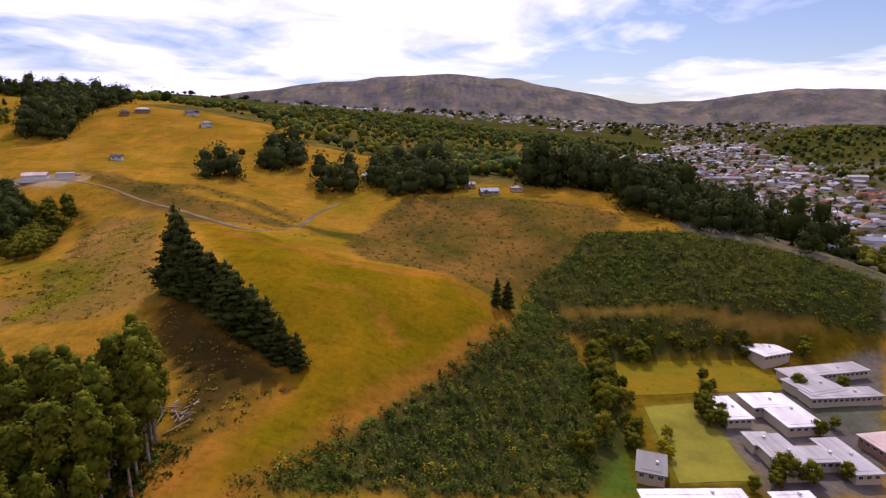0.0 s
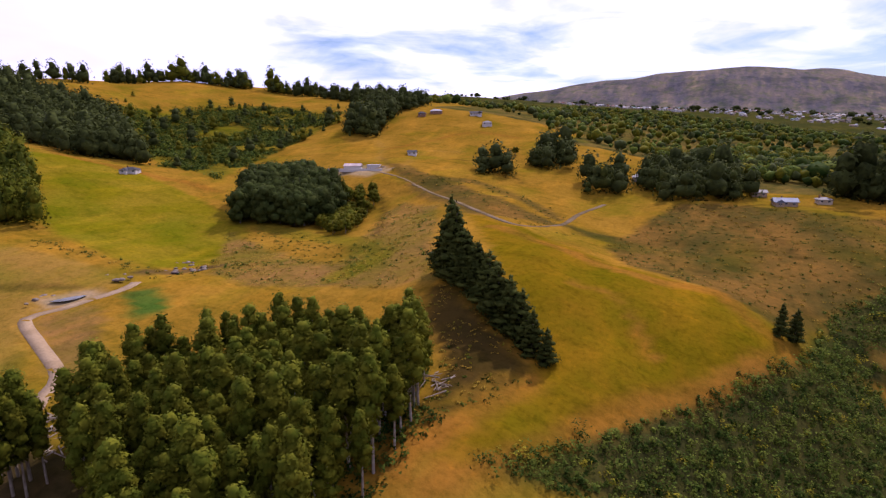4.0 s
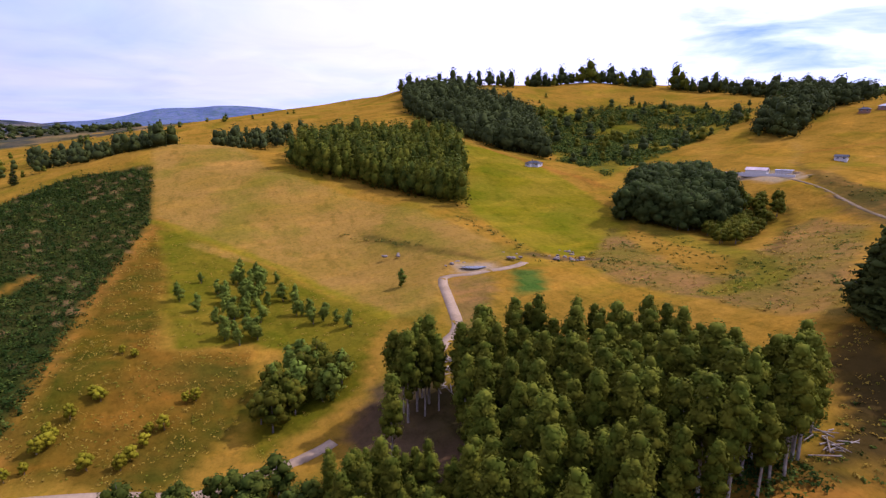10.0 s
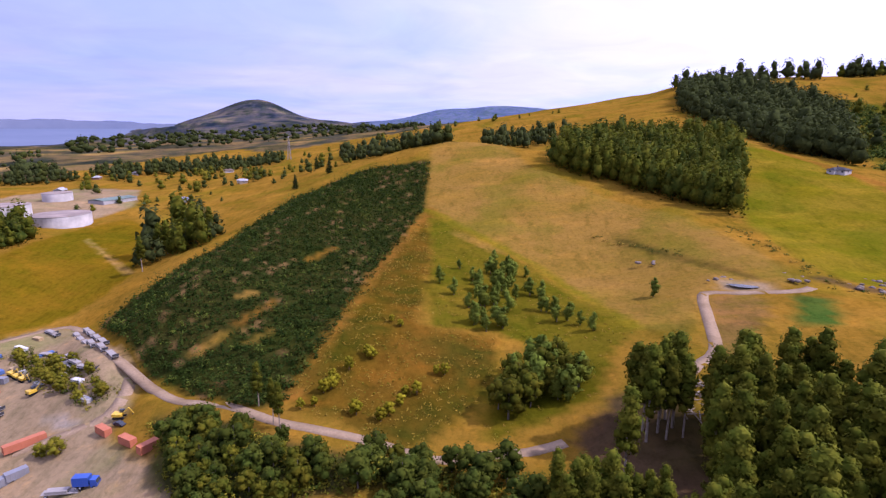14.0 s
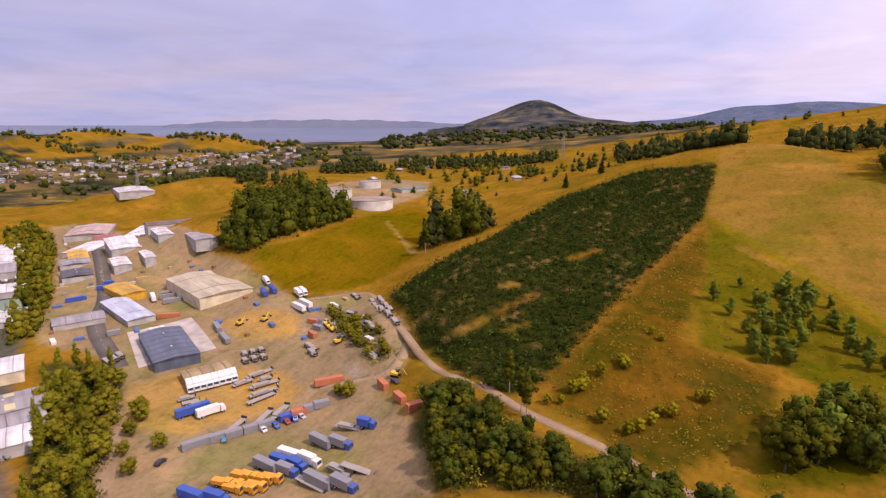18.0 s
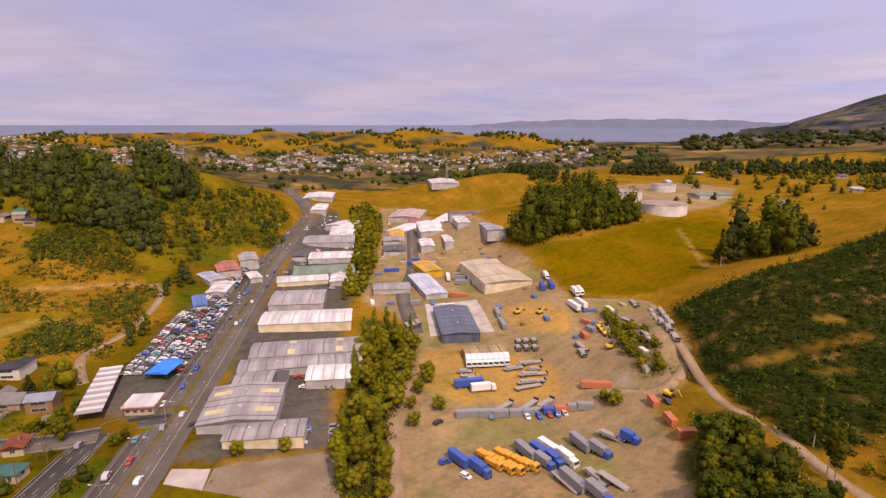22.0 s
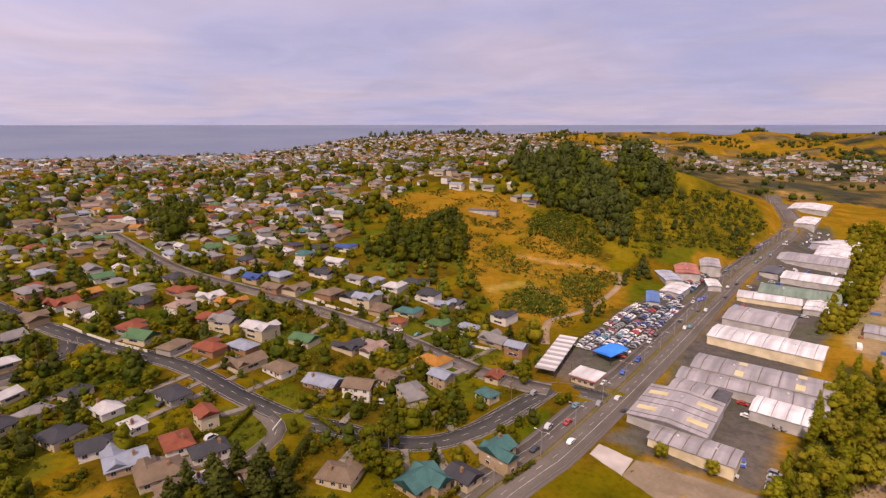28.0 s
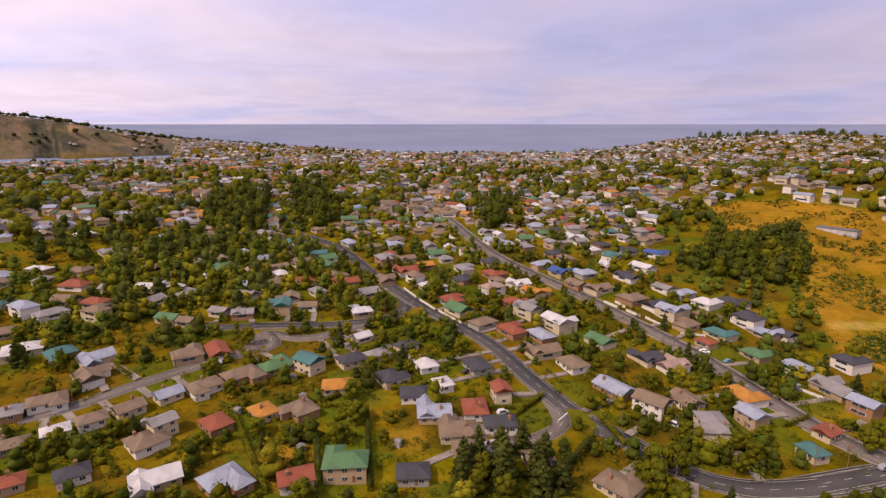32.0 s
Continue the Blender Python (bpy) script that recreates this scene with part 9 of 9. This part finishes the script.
for _kind, _list in VEHICLES.items():
    for _x, _y, _l, _t in _list:
        if _kind == "flat_trailer":
            trailer(_x, _y, _l, _t, "flat")
        elif _kind.endswith("_box"):
            trailer(_x, _y, _l, _t, _kind.split("_")[0])
        elif _kind.endswith("_truck"):
            truck(_x, _y, _l, _t, _kind.split("_")[0])
        elif _kind == "digger":
            digger(_x, _y, _t)
        else:
            container(_x, _y, _l, _t, _kind.split("_")[1])

# stacked crates, pipes and pallets about the yards
CRATES = [("white", (0.62, 0.60, 0.57)), ("grey", (0.24, 0.23, 0.22)), ("rust-red", (0.26, 0.11, 0.06)), ("tan", (0.40, 0.28, 0.14)), ("pale grey", (0.42, 0.40, 0.38)), ("blue", (0.08, 0.14, 0.30))]
_crate_g = np.random.default_rng(330)
_crate_mesh = {}
_spots_ = np.concatenate([scatter(COVER["works_upper"][1], 9, 331), scatter(COVER["yard_back"][1], 10, 332), scatter([(-158, -385), (-207, -384), (-244, -357), (-241, -286), (-230, -241), (-230, -215), (-189, -168), (-168, -160), (-178, -177), (-166, -220), (-129, -245), (-138, -268), (-129, -306)], 13, 333)])
_ways_ = np.concatenate([line for w, line in WAY_LINES.values()])
_n = 0
for _x, _y in _spots_[_crate_g.permutation(len(_spots_))]:
    if _n >= 52 or any(math.hypot(_x - a, _y - b) < c + 1 for a, b, c in _sheds) or np.hypot(_ways_[:, 0] - _x, _ways_[:, 1] - _y).min() < 7:
        continue
    _word, _c = CRATES[int(_crate_g.integers(len(CRATES)))]
    _long = int(_crate_g.integers(1, 4))
    if _word not in _crate_mesh:
        _crate_mesh[_word] = Geo().box(0.06, -1.1, -0.3, 2.44, 1.1, 1.15).box(0.0, -1.16, 1.15, 2.5, 1.16, 1.25).mesh("crate", paint("crate_" + _word, _c, 0.6))
    _ob = thing("crate_row", pose(_x, _y, surface_z(_x, _y) + 0.25, 0, 0, float(_crate_g.choice([66, 156])) + _crate_g.normal() * 4), f"{_word} crates in a row on the open yard", "crates", "yard crates")
    for _i in range(_long):
        part("crate", _crate_mesh[_word], _ob, at=pose(_i * 2.6, 0, 0))
    _n += 1

# ---- canopies, tanks, masts, lamps and outlying buildings ----
def canopy():
    x, y, w, length, h, turn = SHEDS["canopy"][0]
    base = float(height(x, y))
    ob = thing("sales_canopy", pose(x, y, base, 0, 0, turn + 90), "long striped grey and white sales canopy on posts", "canopy")
    post = Geo().tube((0, 0, -1.5), (0, 0, 3.6), 0.12, 0.12, 6).mesh("post", STEEL)
    n = 16
    sheet_a, sheet_b = (Geo().prism([(-length / n / 2 + 0.03, 3.6), (length / n / 2 - 0.03, 3.6), (length / n / 2 - 0.03, 3.75), (0, 4.15), (-length / n / 2 + 0.03, 3.75)], -w / 2, w / 2).mesh("roof_sheet", metal(c)) for c in ("w", "g"))
    for i in range(n):
        s = -length / 2 + (i + 0.5) * length / n
        part("roof_sheet", sheet_a if i % 2 else sheet_b, ob, at=pose(s, 0, 0))
        if i % 3 == 0:
            for side in (-1, 1):
                part("post", post, ob, at=pose(s, side * (w / 2 - 0.4), 0))
    x, y, w, d, h, turn = SHEDS["blue_canopy"][0]
    ob = thing("blue_canopy", pose(x, y, float(height(x, y)), 0, 0, turn), "bright blue fabric canopy over a car yard", "canopy")
    blue = material("blue_fabric", (0.02, 0.22, 0.75), rough=0.6, grain=1.0, vary=0.1)
    part("roof", Geo().prism([(-w / 2, 3.4), (w / 2, 3.4), (w / 2, 3.6), (0, 4.6), (-w / 2, 3.6)], -d / 2, d / 2).mesh("roof", blue), ob)
    for sx in (-1, 1):
        for sy in (-1, 1):
            part("post", post, ob, at=pose(sx * (w / 2 - 0.3), sy * (d / 2 - 0.3), 0))
    x, y, w, d, h, turn = SHEDS["office"][0]
    ob = thing("sales_office", pose(x, y, float(height(x, y)), 0, 0, turn), "low sales office with a pale roof and red fascia", "office")
    part("wall", Geo().box(-w / 2 + 0.8, -d / 2 + 0.8, -2, w / 2 - 0.8, d / 2 - 0.8, 3.0).mesh("wall", WALLS[0]), ob)
    part("roof", Geo().box(-w / 2, -d / 2, 3.5, w / 2, d / 2, 3.9).mesh("roof", metal("w")), ob)
    part("fascia", Geo().box(-w / 2 - 0.05, -d / 2 - 0.05, 2.9, w / 2 + 0.05, d / 2 + 0.05, 3.5).mesh("fascia", metal("r")), ob, "red fascia band")
    for i in range(4):
        part("window", WINDOW, ob, at=pose(-w / 2 + 2 + i * (w - 4) / 3, -d / 2 + 0.8, 1.6))


canopy()

TANK = material("tank_concrete", (0.60, 0.56, 0.52), rough=0.85, grain=0.6, vary=0.12, blotch=0.1)
TANK_TOP = material("tank_roof", (0.30, 0.24, 0.20), rough=0.9, grain=0.5, vary=0.15)
for _x, _y, _r, _h in TANKS:
    _ob = thing("water_tank", pose(_x, _y, float(height(_x, _y))), "large round white concrete water tank", "water tank", "water tanks")
    part("wall", Geo().tube((0, 0, -3), (0, 0, _h), _r, _r, 40).mesh("wall", TANK), _ob)
    part("roof", Geo().tube((0, 0, _h), (0, 0, _h + 0.9), _r + 0.3, 0.5, 40).mesh("roof", TANK_TOP), _ob)
    part("ladder", Geo().box(-0.3, -_r - 0.2, 0, -0.22, -_r - 0.1, _h).box(0.22, -_r - 0.2, 0, 0.3, -_r - 0.1, _h).mesh("ladder", STEEL), _ob)


def mast(x, y, h, name, label):
    ob = thing(name, pose(x, y, float(height(x, y))), label, "mast")
    b = h * 0.07
    for sx, sy in ((-1, -1), (1, -1), (1, 1), (-1, 1)):
        part("leg", Geo().tube((sx * b, sy * b, -1), (sx * 0.3, sy * 0.3, h), 0.22, 0.14, 5).mesh("leg", metal("g")), ob)
    n = 9
    for i in range(n):
        k0, k1 = i / n, (i + 1) / n
        w0, w1 = b * (1 - k0) + 0.3 * k0, b * (1 - k1) + 0.3 * k1
        q = Geo()
        for (ax, ay), (bx, by) in (((-1, -1), (1, -1)), ((1, -1), (1, 1)), ((1, 1), (-1, 1)), ((-1, 1), (-1, -1))):
            q.tube((ax * w0, ay * w0, k0 * h), (bx * w1, by * w1, k1 * h), 0.1, 0.1, 4)
        part("brace", q.mesh("brace", metal("g")), ob)
    for z in (0.72, 0.84, 0.96):
        part("cross_arm", Geo().box(-h * 0.13, -0.15, h * z, h * 0.13, 0.15, h * z + 0.4).mesh("cross_arm", metal("g")), ob)


mast(-132, -1223, 62, "radio_mast", "tall grey lattice mast above the far valley")
mast(-427, -700, 34, "power_pylon", "grey lattice power pylon on the valley floor")
mast(-811, -256, 34, "power_pylon", "grey lattice power pylon on the pasture")

# street lamps down the median, and poles along the residential streets
LAMP_POST = Geo().tube((0, 0, -0.3), (0, 0, 9), 0.11, 0.07, 7).mesh("post", metal("g"))
LAMP_ARM = Geo().tube((0, 0, 8.9), (0, 2.2, 9.3), 0.05, 0.05, 5).mesh("arm", metal("g"))
LAMP_HEAD = Geo().box(-0.15, 2.0, 9.2, 0.15, 2.9, 9.36).mesh("lamp_head", metal("w"))
_w, _line = WAY_LINES["main_road"]
_s = np.concatenate([[0], np.cumsum(np.hypot(*np.diff(_line, axis=0).T))])
_first = None
for _i in range(22):
    _u = 10 + 24.0 * _i
    _x, _y, _z = np.interp(_u, _s, _line[:, 0]), np.interp(_u, _s, _line[:, 1]), np.interp(_u, _s, WAY_LEVELS["main_road"])
    _k = min(int(np.searchsorted(_s, _u)), len(_line) - 2)
    _turn = math.degrees(math.atan2(*(_line[_k + 1] - _line[_k])[::-1]))
    _m = pose(_x, _y, _z + 0.15, 0, 0, _turn)
    if _first:
        copy_thing(_first, _m)
        continue
    _first = thing("street_lamp", _m, "tall grey double-armed street lamp on the median", "street lamp", "street lamps")
    part("post", LAMP_POST, _first)
    for _side in (0, 180):
        _arm = part("arm", LAMP_ARM, _first, at=pose(0, 0, 0, 0, 0, _side))
        part("lamp_head", LAMP_HEAD, _arm)
POLE = Geo().tube((0, 0, -1), (0, 0, 8.5), 0.15, 0.11, 7).mesh("post", TIMBER)
CROSS = Geo().box(-0.9, -0.06, 7.7, 0.9, 0.06, 7.85).mesh("cross_arm", TIMBER)
_first = None
for _key, _side in (("hill_road", -1), ("estate_road", 1), ("north_link", 1), ("bluff_road", -1), ("school_road", 1)):
    _w, _line = WAY_LINES[_key]
    _d = np.gradient(_line, axis=0)
    for _k in range(4, min(len(_line), 75), 9):
        _nn = np.array([-_d[_k][1], _d[_k][0]]) / (np.hypot(*_d[_k]) + 1e-9)
        _p = _line[_k] + _nn * _side * (_w / 2 + 1.9)
        _m = pose(_p[0], _p[1], WAY_LEVELS[_key][_k] - 0.2, 0, 0, math.degrees(math.atan2(_d[_k][1], _d[_k][0])) + 90)
        if _first:
            copy_thing(_first, _m)
            continue
        _first = thing("power_pole", _m, "weathered timber power pole beside the street", "power pole", "power poles")
        part("post", POLE, _first)
        part("cross_arm", CROSS, _first)

# outlying houses and farm sheds
for _i, (_x, _y) in enumerate(SITES["hill_house"]):
    house(_x, _y, (17, 10, 16, 12, 9)[_i], "wddgd"[_i], 0.4, storeys=1)
for _i, (_x, _y) in enumerate(SITES["spur_house"]):
    house(_x, _y, (15, 9, 14, 10)[_i], "sgwg"[_i], 0.2, storeys=1)
for _i, (_x, _y) in enumerate(SITES["south_barn"]):
    if _i == 0:
        shed(_x, _y, 34, 20, 5, 160, "G", "farm shed on the plateau")
    else:
        house(_x, _y, (0, 18, 16, 14, 15, 12, 14)[_i], "gswbwgw"[_i], 0.3, storeys=1)
shed(103, -515, 26, 9, 3.4, 175, "d", "long low building on the dry knoll")
house(-412, 273, 12, "d", 0.5, storeys=1)
# a house being built on the golden hill: slab, framing and stacks
_x, _y = SITES["site"][0]
_ob = thing("building_site", pose(_x, _y, float(height(_x, _y)) + 0.2, 0, 0, 25), "half-built house with pale timber framing", "building site")
part("slab", Geo().box(-13, -6, -2, 13, 6, 0.2).mesh("slab", CONCRETE), _ob)
part("wall", Geo().box(-11, -4.5, 0.2, 2, 4.5, 2.8).mesh("wall", WALLS[1]), _ob)
_roof = Geo()
roof_geo(_roof, -11, -4.5, 2, 4.5, 2.85, 1.8, 0)
part("roof", _roof.mesh("roof", metal("p")), _ob)
part("wall", Geo().box(-24, -8, -1.5, 20, -7.6, 1.1).mesh("wall", WALLS[1]), _ob, "low white retaining wall")
part("wall", Geo().box(6, 3, 0.2, 16, 10, 3.0).mesh("wall", WALLS[1]), _ob)
part("roof", Geo().box(5.5, 2.5, 3.0, 16.5, 10.5, 3.2).mesh("roof", metal("g")), _ob)
_stud = Geo().box(-0.07, -0.07, 0.2, 0.07, 0.07, 2.9).mesh("stud", WALLS[3])
for _i in range(7):
    for _side in (-4, 4):
        part("stud", _stud, _ob, at=pose(3 + _i * 1.4, _side, 0))
for _i, (_dx, _dy) in enumerate(((-18, 6), (17, 9), (6, 13), (-8, 12))):
    _p = thing("timber_stack", pose(_x + _dx, _y + _dy, float(height(_x + _dx, _y + _dy))), "stack of pale timber on the building site", "timber stack", "site stacks")
    part("boards", Geo().box(-2, -0.8, 0, 2, 0.8, 0.9).mesh("boards", WALLS[3]), _p)
    part("bearer", Geo().box(-1.6, -0.9, -0.4, -1.4, 0.9, 0.0).box(1.4, -0.9, -0.4, 1.6, 0.9, 0.0).mesh("bearer", TIMBER), _p)

# felled wood and rocks
ROCK = material("pale_rock", (0.20, 0.16, 0.12), rough=0.95, grain=0.8, vary=0.3, blotch=0.4, second=(0.13, 0.10, 0.08), bump=0.5)
_g = np.random.default_rng(31)
for _x, _y in SITES["slash"]:
    _ob = thing("log_pile", pose(_x, _y, float(height(_x, _y)) - 0.1), "heap of felled pale trunks and branches", "log pile", "felled wood")
    for _i in range(9):
        _a, _b = _g.normal(size=3) * (2.4, 2.4, 0.4), _g.normal(size=3) * (2.4, 2.4, 0.4)
        part("log", Geo().tube((_a[0], _a[1], abs(_a[2]) + 0.2), (_b[0], _b[1], abs(_b[2]) + 0.3), 0.2, 0.11, 6).mesh("log", PALE_BARK), _ob)
for _x, _y in SITES["rocks"]:
    _ob = thing("rock_heap", pose(_x, _y, float(height(_x, _y))), "low heap of pale rocks and earth", "rocks", "rock heaps")
    for _i in range(6):
        _v, _f, _ = hearts(np.array([[0.0, 0.0, 0.0]]), np.array([[1.6, 1.3, 0.8]]) * _g.uniform(0.5, 1.1), _g, 0.3)
        part("rock", raw_mesh("rock", _v, _f, [ROCK]), _ob, at=pose(*(_g.normal(size=2) * 3.2), 0.1, 0, 0, _g.uniform(0, 360)))
POND = material("pond_water", (0.10, 0.105, 0.11), rough=0.25, grain=0.3, vary=0.1)
_v = [(6 * math.cos(a) * (1 + 0.2 * math.sin(3 * a)), 2.6 * math.sin(a), 0) for a in np.linspace(0, 6.28, 18, endpoint=False)]
_p = tagged(new("pond", Geo().add(_v, [tuple(range(18))]).mesh("pond", POND)), "small grey farm pond beside the track", "pond", kind="structure")
_p.matrix_basis = pose(-233, 121, float(height(-233, 121)) + 0.25, 0, 0, 70)

from mathutils.bvhtree import BVHTree

# paved and mown patches with straight edges, laid on the ground's own surface
_gv = np.empty(len(ground.data.vertices) * 3, np.float32)
ground.data.vertices.foreach_get("co", _gv)
_gv = _gv.reshape(-1, 3)
_near_v = np.hypot(_gv[:, 0], _gv[:, 1]) < 420
_side_n = int(round(math.sqrt(len(_gv))))
_ids = np.arange(len(_gv)).reshape(_side_n, _side_n)
_cells = np.stack([_ids[:-1, :-1], _ids[:-1, 1:], _ids[1:, 1:], _ids[1:, :-1]], -1).reshape(-1, 4)
_cells = _cells[_near_v[_cells].all(1)]
_used, _back = np.unique(_cells, return_inverse=True)
GROUND_TREE = BVHTree.FromPolygons(_gv[_used].tolist(), _back.reshape(-1, 4).tolist())


def patch(name, outline, mat, label, category, lift=0.12):
    bm = bmesh.new()
    bm.faces.new([bm.verts.new((x, y, 0)) for x, y in outline])
    bmesh.ops.triangulate(bm, faces=bm.faces[:])
    for _ in range(6):
        long_edges = [e for e in bm.edges if e.calc_length() > 3.2]
        if not long_edges:
            break
        bmesh.ops.subdivide_edges(bm, edges=long_edges, cuts=1)
        bmesh.ops.triangulate(bm, faces=[f for f in bm.faces if len(f.verts) > 3])
    for v in bm.verts:
        hit_, *_ = GROUND_TREE.ray_cast(Vector((v.co.x, v.co.y, 500)), Vector((0, 0, -1)))
        v.co.z = (hit_.z if hit_ else float(height(v.co.x, v.co.y))) + lift
    bmesh.ops.recalc_face_normals(bm, faces=bm.faces[:])
    if sum(f.normal.z for f in bm.faces) < 0:
        bmesh.ops.reverse_faces(bm, faces=bm.faces[:])
    bmesh.ops.solidify(bm, geom=bm.faces[:], thickness=0.3)
    me = bpy.data.meshes.new(name)
    bm.to_mesh(me)
    bm.free()
    me.materials.append(mat)
    return tagged(new(name, me), label, category, kind="structure")


LOT = material("lot_gravel", (0.215, 0.165, 0.112), rough=1.0, grain=0.8, vary=0.22, blotch=0.08, second=(0.165, 0.125, 0.085), bump=0.3)
PALE_SLAB = material("pale_slab", (0.42, 0.37, 0.33), rough=0.9, grain=0.6, vary=0.12, blotch=0.15)
MOWN = material("mown_grass", (0.118, 0.094, 0.005), rough=1.0, grain=0.5, vary=0.25, blotch=0.05, second=(0.150, 0.098, 0.006), bump=0.3)
COURT = material("court_grass", (0.165, 0.150, 0.020), rough=1.0, grain=0.5, vary=0.2, blotch=0.06, second=(0.120, 0.108, 0.016), bump=0.3)
patch("gravel_lot", [(-18, -174), (-56, -168), (-48, -140), (-37, -144), (-13, -164)], LOT, "flat tan gravel lot beside the works", "gravel lot")
patch("concrete_slab", [(-3, -172), (-6, -179), (-17, -174), (-13, -164)], PALE_SLAB, "pale concrete slab at the lot's corner", "slab", 0.2)
patch("yard_apron", COVER["apron"][1], PALE_SLAB, "pale concrete apron round a blue shed", "apron")
patch("sports_field", COVER["school_field"][1], MOWN, "mown grass sports field at the school", "field")
patch("sports_court", COVER["court_green"][1], COURT, "pale worn grass court at the school", "court")
